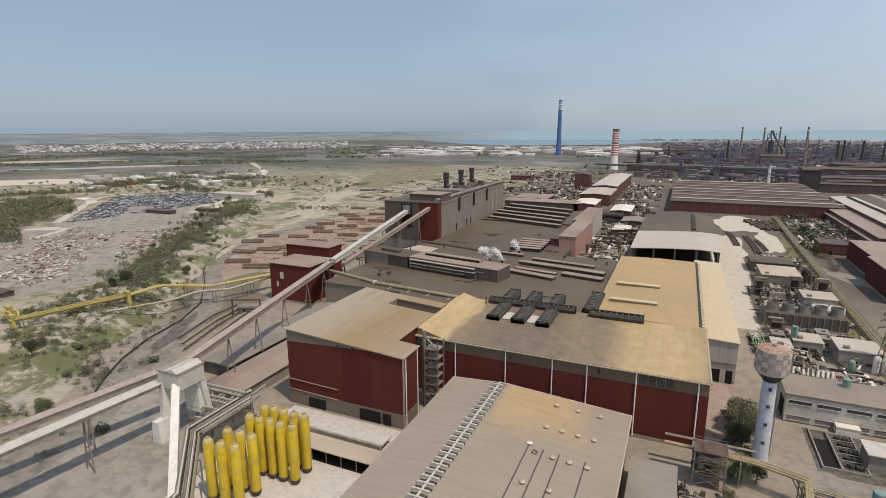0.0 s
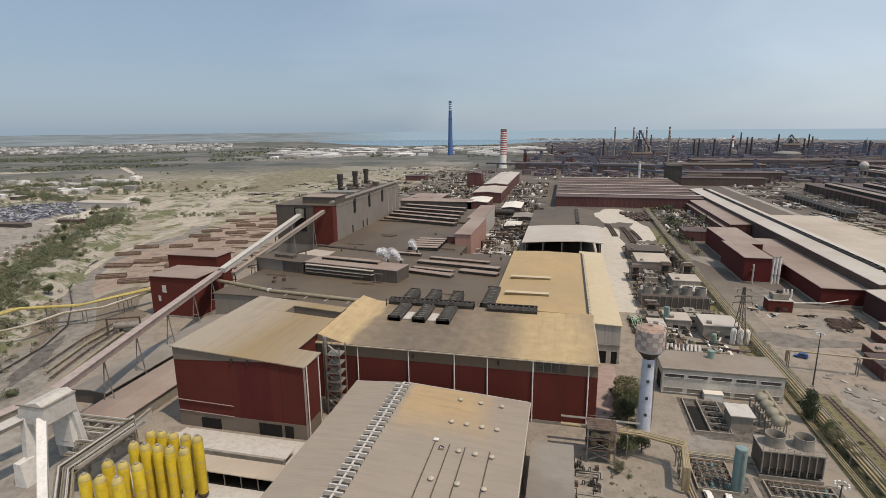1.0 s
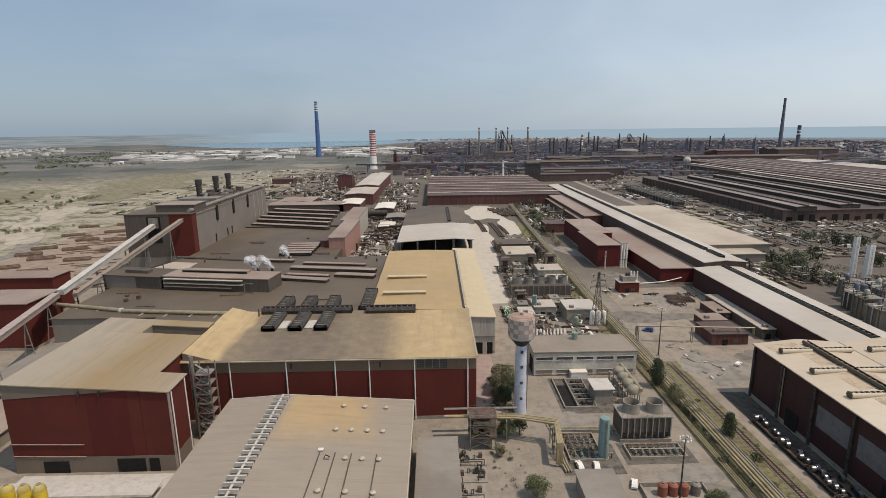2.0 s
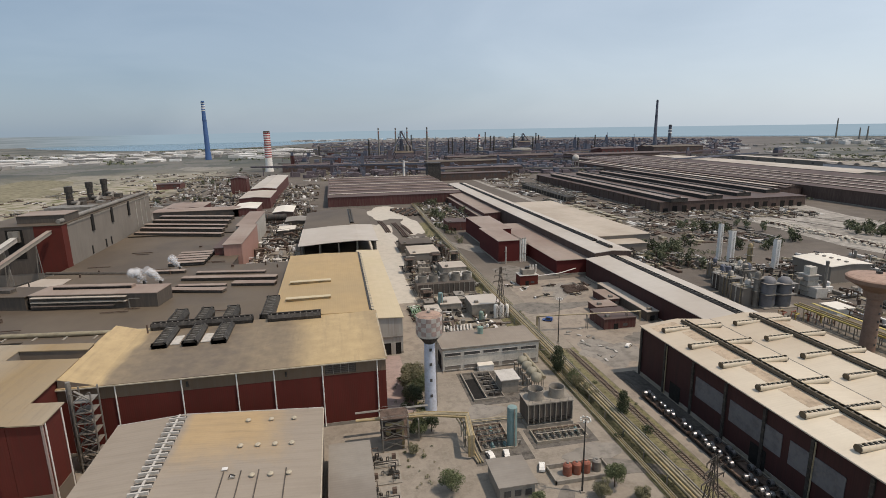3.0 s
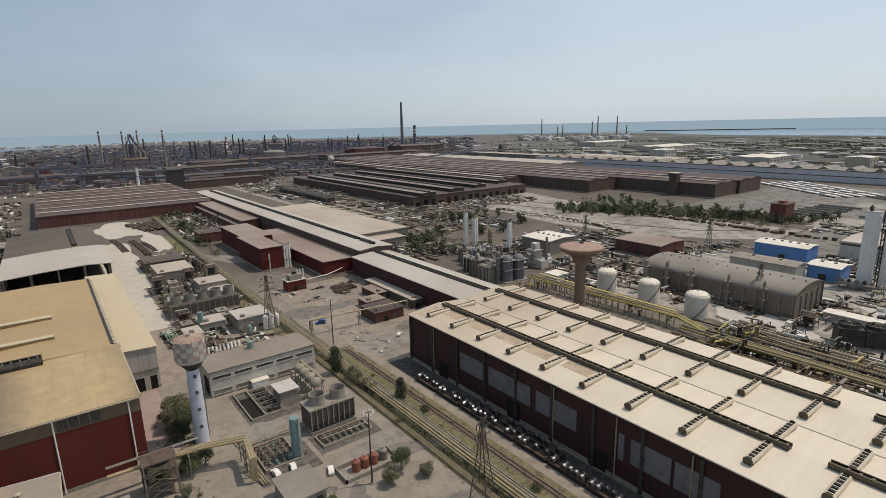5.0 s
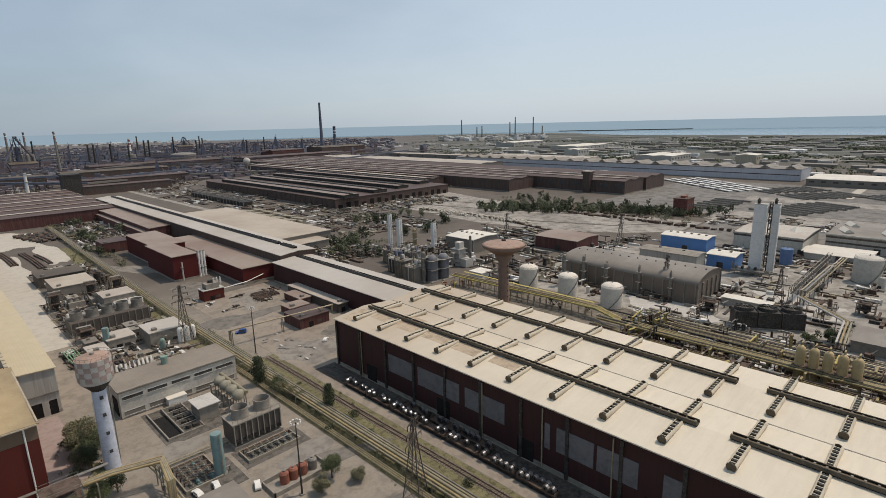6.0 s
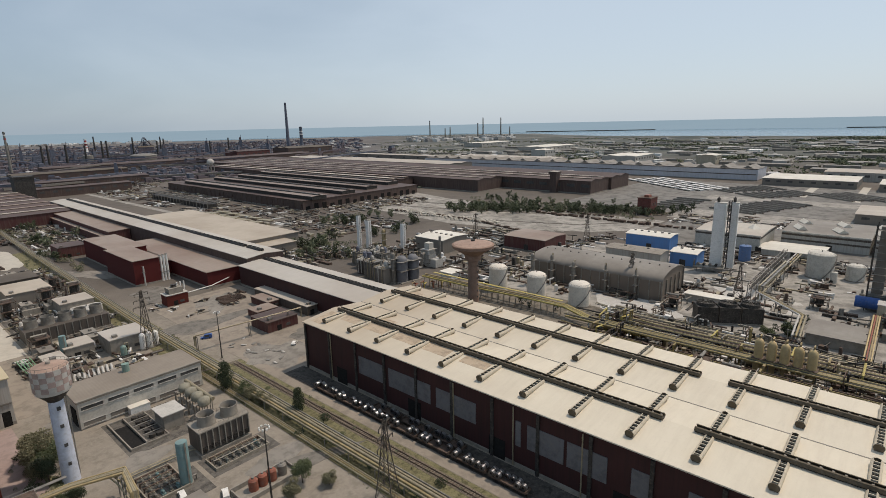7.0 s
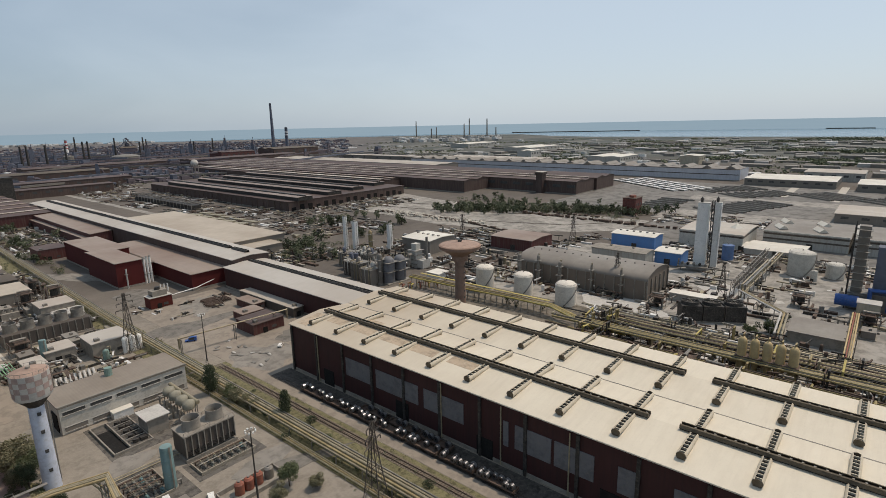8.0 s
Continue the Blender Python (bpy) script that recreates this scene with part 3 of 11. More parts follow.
M_BARK = plain("bark", (0.12, 0.09, 0.065), 0.95, var=0.3)
RNG = random.Random(11)


def leafage(rng, clumps, leaves, size):
    """Small leaf sprays scattered through clumps (x, y, z, radius)."""
    g = Geo()
    for cx, cy, cz, r in clumps:
        for _ in range(leaves):
            d = Vector((rng.gauss(0, 1), rng.gauss(0, 1), rng.gauss(0, 1))).normalized() * r * rng.uniform(0.55, 1.08)
            c = Vector((cx, cy, cz)) + Vector((d.x, d.y, d.z * 0.85))
            a = Vector((rng.gauss(0, 1), rng.gauss(0, 1), rng.gauss(0, 0.5))).normalized()
            b = a.cross(Vector((rng.gauss(0, 1), rng.gauss(0, 1), rng.gauss(0, 1)))).normalized()
            s = size * rng.uniform(0.6, 1.3)
            g.add([c - a * s, c + b * s * 0.6, c + a * s, c - b * s * 0.6], [(0, 1, 2, 3)])
    return g


def make_tree(rng, height, spread, mat, label, slim=False, leaves=460, size=0.2):
    t = thing("tree", 0, 0, 0, 0, label, "tree", "trees of the works")
    trunk = Geo()
    top = height * (0.75 if slim else 0.5)
    trunk.cyl((0, 0, 0), (rng.uniform(-0.2, 0.2), rng.uniform(-0.2, 0.2), top), height * 0.03, 7, height * 0.014)
    clumps = []
    n = 9 if slim else 11
    for i in range(n):
        a = i * 2.4 + rng.uniform(-0.4, 0.4)
        if slim:
            z = height * (0.2 + 0.72 * i / (n - 1))
            rad = spread * 0.5 * (1.0 - 0.65 * abs(i / (n - 1) - 0.4))
            off = spread * 0.14
        else:
            z = height * rng.uniform(0.42, 0.86)
            rad = spread * rng.uniform(0.2, 0.32)
            off = spread * 0.34 * math.sqrt(1 - abs(z / height - 0.6))
        x, y = math.cos(a) * off * rng.uniform(0.5, 1.1), math.sin(a) * off * rng.uniform(0.5, 1.1)
        clumps.append((x, y, z, rad))
        if not slim:
            trunk.cyl((0, 0, top * rng.uniform(0.45, 0.95)), (x, y, z), height * 0.011, 5, height * 0.005)
    part("trunk", trunk, M_BARK, t)
    part("crown", leafage(rng, clumps, leaves, size), mat, t)
    return t


def make_bush(rng, r, mat, label, leaves=80):
    t = thing("bush", 0, 0, 0, 0, label, "bush", "scrub bushes")
    stem = Geo()
    clumps = []
    for i in range(6):
        a = i * 1.1 + rng.uniform(-0.3, 0.3)
        x, y = math.cos(a) * r * rng.uniform(0.25, 0.75), math.sin(a) * r * rng.uniform(0.25, 0.75)
        z = r * rng.uniform(0.35, 0.75)
        clumps.append((x, y, z, r * rng.uniform(0.35, 0.55)))
        stem.cyl((0, 0, 0), (x, y, z), r * 0.04, 5, r * 0.02)
    part("stem", stem, M_BARK, t)
    part("foliage", leafage(rng, clumps, leaves, r * 0.11), mat, t)
    return t


USED = set()


def plant(proto, x, y, s=1.0, turn=None, z=0.0):
    """The first call puts the model itself there, later ones a copy."""
    m = pose(x, y, z, 0, 0, RNG.uniform(0, 360) if turn is None else turn)
    if proto.name not in USED:
        USED.add(proto.name)
        proto.matrix_basis = m
        proto.scale = (s, s, s)
        return proto
    t = copy_thing(proto, m)
    t.scale = (s, s, s * RNG.uniform(0.85, 1.15))
    return t


def put(proto, x, y, z=0.0, turn=0.0):
    if proto.name not in USED:
        USED.add(proto.name)
        proto.matrix_basis = pose(x, y, z, 0, 0, turn)
        return proto
    return copy_thing(proto, pose(x, y, z, 0, 0, turn))


def tank(x, y, r, h, mat, label, dome=0.15, name="storage_tank", group="", stair=True, top=None, base=0.5):
    t = thing(name, x, y, 0, 0, label, "tank", group)
    part("base", Geo().lathe([(r * 1.08, 0), (r * 1.08, base)], 24), M_CONC, t)
    n = 28
    part("shell", Geo().lathe([(r, base), (r, h)], n), mat, t, "", True)
    prof = [(r * 1.015, h)] + [(r * math.cos(a), h + r * dome * math.sin(a) * 2) for a in (0.3, 0.7, 1.1, 1.4)] + [(r * 0.05, h + r * dome * 2)]
    part("roof", Geo().lathe(prof, n), top or mat, t, "", True)
    for k in (0.33, 0.66):
        part("hoop", Geo().lathe([(r * 1.012, base + (h - base) * k), (r * 1.012, base + (h - base) * k + 0.18)], n), mat, t)
    part("nozzle", Geo().cyl((0, 0, h + r * dome * 2 - 0.1), (0, 0, h + r * dome * 2 + 0.9), 0.3, 8), M_STEEL, t)
    if stair:
        st = Geo().tube([((r + 0.4) * math.cos(3.4 + 1.6 * i / 12), (r + 0.4) * math.sin(3.4 + 1.6 * i / 12), base + (h - base) * i / 12) for i in range(13)], 0.38, 4)
        part("stair", st, M_STEEL, t)
    rail = Geo()
    for i in range(14):
        a0, a1 = 2 * math.pi * i / 14, 2 * math.pi * (i + 1) / 14
        rail.bar((r * 0.97 * math.cos(a0), r * 0.97 * math.sin(a0), h + 1.1), (r * 0.97 * math.cos(a1), r * 0.97 * math.sin(a1), h + 1.1), 0.07)
        rail.bar((r * 0.97 * math.cos(a0), r * 0.97 * math.sin(a0), h), (r * 0.97 * math.cos(a0), r * 0.97 * math.sin(a0), h + 1.1), 0.07)
    part("railing", rail, M_STEEL, t)
    return t


def column(x, y, r, h, mat, label, name="process_column", group="", square=False):
    t = thing(name, x, y, 0, 0, label, "column", group)
    part("foot", Geo().box(-r * 1.3, r * 1.3, -r * 1.3, r * 1.3, 0, 0.6), M_CONC, t)
    if square:
        part("casing", Geo().box(-r, r, -r, r, 0.6, h), mat, t)
        part("cap", Geo().box(-r * 0.9, r * 0.9, -r * 0.9, r * 0.9, h, h + 0.5), M_STEEL, t)
    else:
        part("shell", Geo().lathe([(r, 0.6), (r, h - r), (r * 0.86, h - r * 0.5), (r * 0.5, h - r * 0.12), (0.05, h)], 18), mat, t, "", True)
    lad = Geo()
    for dx in (-0.3, 0.3):
        lad.bar((dx, -r - 0.25, 0.6), (dx, -r - 0.25, h - r * 0.4), 0.09)
    k = 0.8
    while k < h - r:
        lad.bar((-0.3, -r - 0.25, k), (0.3, -r - 0.25, k), 0.06)
        k += 0.8
    part("ladder", lad, M_STEEL, t)
    for f in (0.45, 0.8):
        if h > 10 and not square:
            part("platform", Geo().box(-r - 0.9, r + 0.9, -r - 0.9, r + 0.9, h * f, h * f + 0.12), M_STEEL, t)
    part("outlet_pipe", Geo().tube([(r * 0.5, 0, h - r * 0.3), (r * 0.5, 0, h + 0.7), (r + 0.7, 0, h + 0.7), (r + 0.7, 0, 1.0)], 0.18, 6), M_PIPE, t)
    return t


def lattice_pylon(x, y, h, label="tall steel lattice power pylon with cross arms", arms=3, foot=2.6, rz=0.0):
    t = thing("lattice_pylon", x, y, 0, rz, label, "pylon", "power pylons")
    waist, head = foot * 0.28, 0.35

    def half(z):
        k = z / h
        return foot * (1 - k) ** 1.3 + head * k
    for sx in (-1, 1):
        for sy in (-1, 1):
            zs = [h * i / 8 for i in range(9)]
            part("leg", Geo().tube([(sx * half(a), sy * half(a), a) for a in zs], 0.15, 4), M_VENT, t)
    for face in range(4):
        for i in range(6):
            a, b = h * i / 6, h * (i + 1) / 6
            ha, hb = half(a), half(b)
            pts = {0: ((-ha, -ha), (hb, -hb)), 1: ((ha, -ha), (hb, hb)), 2: ((ha, ha), (-hb, hb)), 3: ((-ha, ha), (-hb, -hb))}[face]
            qts = {0: ((ha, -ha), (-hb, -hb)), 1: ((ha, ha), (hb, -hb)), 2: ((-ha, ha), (hb, hb)), 3: ((-ha, -ha), (-hb, hb))}[face]
            for (p, q) in (pts, qts):
                part("brace", Geo().bar((*p, a), (*q, b), 0.1), M_VENT, t)
    for i in range(arms):
        z = h * (0.72 + 0.11 * i)
        w = 4.6 - 0.7 * i
        a = part("cross_arm", Geo().bar((-w, 0, z + 0.2), (w, 0, z + 0.2), 0.22), M_VENT, t)
        for s in (-1, 1):
            part("arm_stay", Geo().bar((0, 0, z + 1.1), (s * w, 0, z + 0.3), 0.12), M_VENT, a)
        for s in (-1, 1):
            part("insulator", Geo().cyl((s * w * 0.96, 0, z + 0.2), (s * w * 0.96, 0, z - 1.0), 0.13, 6), M_DARKSTEEL, a)
    return t


def flood_mast(x, y, h):
    t = thing("floodlight_mast", x, y, 0, 0, "tall thin steel floodlight mast with a ring of lamps", "light mast", "floodlight masts")
    part("base", Geo().box(-0.6, 0.6, -0.6, 0.6, 0, 0.4), M_CONC, t)
    part("pole", Geo().cyl((0, 0, 0.4), (0, 0, h), 0.3, 8, 0.14), M_DARKSTEEL, t)
    crown = Geo()
    for i in range(10):
        a, b = 2 * math.pi * i / 10, 2 * math.pi * (i + 1) / 10
        crown.bar((1.1 * math.cos(a), 1.1 * math.sin(a), h - 0.1), (1.1 * math.cos(b), 1.1 * math.sin(b), h - 0.1), 0.1)
    crown.bar((-1.1, 0, h - 0.1), (1.1, 0, h - 0.1), 0.1).bar((0, -1.1, h - 0.1), (0, 1.1, h - 0.1), 0.1)
    part("lamp_ring", crown, M_STEEL, t)
    for i in range(8):
        a = 2 * math.pi * i / 8
        part("lamp", Geo().box(-0.25, 0.25, -0.15, 0.15, -0.3, 0.2), M_WHITE, t, "", False, (1.35 * math.cos(a), 1.35 * math.sin(a), h), math.degrees(a) + 90)
    return t


def pipe_run(name, paths, label, group="", mats=None, z_post=None, posts=(), post_w=0.3, wide=2.0, along="y", cross=True):
    """A rack: pipes side by side on portal frames."""
    x0, y0 = paths[0][0][0][0], paths[0][0][0][1]
    t = thing(name, x0, y0, 0, 0, label, "pipe rack", group)
    for k, (pts, r) in enumerate(paths):
        mat = mats[k % len(mats)] if mats else M_PIPE
        part("pipe", Geo().tube([(x - x0, y - y0, z) for x, y, z in pts], r, 8), mat, t, "", True)
    for px, py, ph in posts:
        f = Geo()
        for s in (-1, 1):
            dx, dy = (s * wide / 2, 0) if along == "y" else (0, s * wide / 2)
            f.bar((px - x0 + dx, py - y0 + dy, 0), (px - x0 + dx, py - y0 + dy, ph), post_w)
        dx, dy = (wide / 2, 0) if along == "y" else (0, wide / 2)
        f.bar((px - x0 - dx, py - y0 - dy, ph), (px - x0 + dx, py - y0 + dy, ph), post_w)
        part("portal_frame", f, M_STEEL, t)
    return t


def make_car(mat, label, van=False):
    t = thing("car", 0, 0, 0, 0, label, "car", "parked cars")
    l, w = (5.2, 2.0) if van else (4.3, 1.75)
    top = 2.2 if van else 1.45
    side = [(-l / 2, 0.35), (l / 2, 0.35), (l / 2, 0.75), (l * 0.27, 0.9), (l * 0.14, top), (-l * (0.48 if van else 0.33), top), (-l / 2, 0.95)]
    part("body", Geo().add(
        [(u, s * w / 2 * (0.86 if z > 1.2 else 1.0), z) for s in (-1, 1) for u, z in side],
        [tuple(range(7)), tuple(reversed(range(7, 14)))] + [(i, i + 7, (i + 1) % 7 + 7, (i + 1) % 7) for i in range(7)]), mat, t)
    part("windscreen", Geo().slab([(l * 0.262, -w * 0.4, 0.98), (l * 0.262, w * 0.4, 0.98), (l * 0.156, w * 0.38, top - 0.06), (l * 0.156, -w * 0.38, top - 0.06)], -0.03), M_GLASS, t)
    for s in (-1, 1):
        part("side_window", Geo().box(-l * 0.28, l * 0.12, s * w * 0.47 - 0.03, s * w * 0.47 + 0.03, 0.98, top - 0.15), M_GLASS, t)
        for u in (-0.3, 0.31):
            part("wheel", Geo().cyl((u * l, s * (w / 2 - 0.2), 0.33), (u * l, s * (w / 2 + 0.02), 0.33), 0.33, 10), M_BLACK, t)
    return t


def make_skid(seed, w, d, kind):
    """A small group of plant on one slab: vessels, cabinets, frames and pipework."""
    rng = random.Random(seed)
    label = {"pump": "cluttered pump skid with pipework and motors", "vessel": "plant skid with upright vessels and pipes", "frame": "open steel frame with plant inside",
             "hut": "small flat-roofed plant hut with pipes", "fan": "low cooling unit with fan stacks", "pile": "loose stack of steel bars on timbers"}[kind]
    t = thing({"pump": "pump_skid", "vessel": "vessel_skid", "frame": "plant_tower", "hut": "plant_hut", "fan": "cooling_unit", "pile": "bar_stack"}[kind], 0, 0, 0, 0, label, "plant equipment", "yard plant")
    part("slab", Geo().box(-w / 2, w / 2, -d / 2, d / 2, 0, 0.25), M_CONC, t)
    mats = [M_STEEL, M_PIPE, M_DARKSTEEL, M_RUST, M_DARKSTEEL, M_CONC, M_STEEL, M_RUST]
    if kind == "pump":
        for _ in range(7):
            x, y = rng.uniform(-w / 2 + 1, w / 2 - 1), rng.uniform(-d / 2 + 1, d / 2 - 1)
            m = rng.choice(mats)
            if rng.random() < 0.5:
                part("motor", Geo().cyl((x - 0.8, y, 0.8), (x + 0.8, y, 0.8), 0.5, 8).box(x - 0.9, x + 0.9, y - 0.4, y + 0.4, 0.25, 0.45), m, t)
            else:
                part("cabinet", Geo().box(x - 0.6, x + 0.6, y - 0.5, y + 0.5, 0.25, rng.uniform(1.2, 2.4)), m, t)
    if kind == "vessel":
        for i in range(rng.randint(2, 4)):
            x, y, r = rng.uniform(-w / 2 + 1.5, w / 2 - 1.5), rng.uniform(-d / 2 + 1.5, d / 2 - 1.5), rng.uniform(0.7, 1.4)
            hh = rng.uniform(3, 8)
            part("vessel", Geo().lathe([(r, 0.25), (r, hh - r * 0.5), (r * 0.7, hh - r * 0.15), (0.05, hh)], 14), rng.choice([M_CONCLIGHT, M_STEEL, M_PIPE, M_RUST]), t, "", True)
    if kind == "frame":
        hh = rng.uniform(5, 10)
        for sx in (-1, 1):
            for sy in (-1, 1):
                part("post", Geo().bar((sx * w * 0.42, sy * d * 0.42, 0.25), (sx * w * 0.42, sy * d * 0.42, hh), 0.35), M_STEEL, t)
        for z in (hh * 0.5, hh):
            deck = Geo()
            for s in (-1, 1):
                deck.bar((-w * 0.42, s * d * 0.42, z), (w * 0.42, s * d * 0.42, z), 0.35).bar((s * w * 0.42, -d * 0.42, z), (s * w * 0.42, d * 0.42, z), 0.35)
            deck.box(-w * 0.42, w * 0.2, -d * 0.42, d * 0.42, z + 0.18, z + 0.28)
            part("deck", deck, M_RUST, t)
        part("hopper", Geo().lathe([(0.5, hh * 0.15), (w * 0.22, hh * 0.4), (w * 0.22, hh * 0.95)], 12), M_DARKSTEEL, t)
        part("duct", Geo().tube([(-w * 0.3, 0, 0.5), (-w * 0.3, 0, hh + 1.5), (w * 0.35, 0, hh + 1.5)], 0.55, 8), rng.choice(mats), t)
    if kind == "hut":
        hh = rng.uniform(3, 5)
        part("wall", Geo().box(-w * 0.4, w * 0.4, -d * 0.35, d * 0.4, 0.25, hh), rng.choice([M_CONC, M_LIGHTCLAD, M_BANDGREY]), t)
        part("roof", Geo().box(-w * 0.43, w * 0.43, -d * 0.38, d * 0.43, hh, hh + 0.3), rng.choice([M_ROOF_GREY, M_CONC, M_ROOF_PALE]), t)
        part("door", Geo().box(-0.6, 0.6, -d * 0.35 - 0.06, -d * 0.35 + 0.01, 0.25, 2.4), M_DARKSTEEL, t)
        for s in (-1, 1):
            part("window", Geo().box(s * w * 0.22 - 0.7, s * w * 0.22 + 0.7, -d * 0.35 - 0.05, -d * 0.35 + 0.01, 1.2, 2.3), M_GLASS, t)
        part("roof_unit", Geo().box(0.3, 1.6, 0, 1.2, hh + 0.3, hh + 1.2), M_STEEL, t)
    if kind == "fan":
        hh = 3.6
        part("casing", Geo().box(-w / 2 + 0.4, w / 2 - 0.4, -d / 2 + 0.4, d / 2 - 0.4, 0.25, hh), M_CONC, t)
        for i in range(3):
            x = -w / 2 + w * (i + 0.5) / 3
            r = min(w / 7, d * 0.36)
            part("fan_cowl", Geo().lathe([(r, hh), (r * 0.85, hh + 1.0), (r * 0.92, hh + 1.8), (r * 0.8, hh + 1.8), (r * 0.74, hh + 0.5)], 16, x, 0), M_STEEL, t, "", True)
    if kind == "pile":
        for layer in range(2):
            for i in range(6):
                y = -d / 2 + 0.6 + (d - 1.2) * i / 5
                g = Geo().bar((-w / 2 + rng.uniform(0, 0.6), y, 0.6 + layer * 0.6), (w / 2 - rng.uniform(0, 0.6), y, 0.6 + layer * 0.6), 0.45, 0.45)
                part("steel_bar", g, M_RUST, t)
    if kind in ("pump", "vessel"):
        for _ in range(6):
            x0, y0 = rng.uniform(-w / 2, w / 2), rng.uniform(-d / 2, d / 2)
            x1, y1, z = rng.uniform(-w / 2, w / 2), rng.uniform(-d / 2, d / 2), rng.uniform(1.0, 3.2)
            part("pipe", Geo().tube([(x0, y0, 0.2), (x0, y0, z), (x1, y0, z), (x1, y1, z), (x1, y1, 0.3)], rng.uniform(0.1, 0.22), 6), rng.choice(mats), t)
    return t


class Wild:
    """Uncountable growth and litter, joined."""
    trees, dry, dark, plant = Geo(), Geo(), Geo(), {}


def sprout(x, y, s, dry=False, base=0.0):
    """One far tree or bush in the joined growth."""
    g = Wild.dry if dry else Wild.trees
    n, m = (110, 0.74) if s > 1.7 else (60, 1.0)
    for _ in range(n):
        a = RNG.uniform(0, 6.283)
        r = s * math.sqrt(RNG.random()) * 0.8
        c = Vector((x + r * math.cos(a), y + r * math.sin(a), base + s * RNG.uniform(0.25, 1.5) * (1.15 - 0.5 * r / s)))
        u = Vector((RNG.gauss(0, 1), RNG.gauss(0, 1), RNG.gauss(0, 0.5))).normalized() * s * 0.17 * m
        w = u.cross(Vector((RNG.gauss(0, 1), RNG.gauss(0, 1), RNG.gauss(0, 1)))).normalized() * s * 0.145 * m
        g.add([c - u, c + w, c + u, c - w], [(0, 1, 2, 3)])


def far_tree(x, y, h, r, dark=False):
    """One tree in the joined growth: a trunk and a crown of leafy clumps."""
    g = Wild.dark if dark else Wild.trees
    Wild.plant.setdefault("dark", Geo()).bar((x, y, 0), (x, y, h * 0.5), h * 0.04)
    for k in range(9):
        a, q = r.uniform(0, 6.283), h * r.uniform(0.05, 0.36)
        c0 = Vector((x + q * math.cos(a), y + q * math.sin(a), h * (0.16 + 0.068 * k + r.uniform(0, 0.1))))
        m = h * r.uniform(0.14, 0.22)
        for _ in range(24):
            d = Vector((r.gauss(0, 1), r.gauss(0, 1), r.gauss(0, 0.8))).normalized() * m * r.uniform(0.45, 1.0)
            c = c0 + d
            u = Vector((r.gauss(0, 1), r.gauss(0, 1), r.gauss(0, 1))).normalized() * h * 0.05
            w = u.cross(d).normalized() * h * 0.045
            g.add([c - u, c + w, c + u, c - w], [(0, 1, 2, 3)])


def litter(x, y, w, h, r):
    """A small far group of plant: tanks, boxes, frames and pipes in the joined litter."""
    for k in range(r.randint(3, 6)):
        key = r.choice(("steel", "rust", "dark", "rust", "dark", "pale", "pipe", "white"))
        g = Wild.plant.setdefault(key, Geo())
        px, py, q = x + r.uniform(-w, w), y + r.uniform(-w, w), r.random()
        a, b, c = r.uniform(0.8, w * 0.5), r.uniform(0.8, w * 0.5), r.uniform(0.8, h)
        if q < 0.5:
            l, n, u = r.uniform(min(4, w * 0.6), min(12, w * 2.2)), r.uniform(0.5, 1.6) * min(1.0, w / 5), r.uniform(0.3, 0.3 + h * 0.3)
            if r.random() < 0.7:
                g.box(px - n, px + n, py - l, py + l, 0, u)
            else:
                g.box(px - l, px + l, py - n, py + n, 0, u)
        elif q < 0.62:
            g.box(px - a, px + a, py - b, py + b, 0, c * 0.7)
        elif q < 0.72:
            g.lathe([(a * 0.6, 0), (a * 0.6, c), (a * 0.3, c + a * 0.2)], 8, px, py)
        elif q < 0.84:
            g.bar((px - w * 0.8, py, c), (px + w * 0.8, py + r.uniform(-2, 2), c), 0.5).bar((px, py, 0), (px, py, c), 0.5)
        else:
            g.bar((px, py - w * 0.8, c), (px + r.uniform(-2, 2), py + w * 0.8, c), 0.6).bar((px, py, 0), (px, py, c), 0.4)


def litter_area(x0, x1, y0, y1, n, seed, w=6.0, h=6.0, keep=None):
    r = random.Random(seed)
    for _ in range(n):
        x, y = r.uniform(x0, x1), r.uniform(y0, y1)
        if keep is None or keep(x, y):
            litter(x, y, w, h, r)


# the red melt shop and its roofs
main_hall = shed("melt_shop_hall", -90, 13.4, 171, 219, 23.2, M_RED, M_ROOF_MELT, "dark red clad melt shop hall with ochre dusty flat roof", 0.0, "x", band=M_BANDBROWN, band_h=4.4, lean=0.3)
annex = shed("melt_shop_annex", -127, -87.5, 144.5, 186, 29.0, M_RED, M_ROOF_ANNEX, "dark red clad annex block with dusty ochre lean-to roof", 0.0, "y", plinth=5.2, lean=-2.6, base=M_BAND)
nose = shed("annex_bay", -87.4, -79, 144.5, 155.5, 26.35, M_RED, M_ROOF_ANNEX, "narrow dark red bay at the corner of the annex", 0.0, "y", plinth=5.2, lean=-0.55, base=M_BAND)
front_shed = thing("casting_shed", -66, 40, 0, 0, "grey clad shed with dusty tan low-pitched roof", "industrial building")
part("wall", Geo().ribbed(1.2, [(0, 15.7), (18.5, 16.9), (57.6, 14.1)], "y", 0, 117), M_BANDGREY, front_shed)
part("plinth", Geo().box(-0.12, 57.7, -0.12, 117.1, 0, 1.21), M_CONC, front_shed)
part("roof", Geo().ribbon([(-0.6, 15.72), (18.5, 16.98), (58.2, 14.12)], 0.35, "y", -0.6, 117.6), M_ROOF_CAST, front_shed)
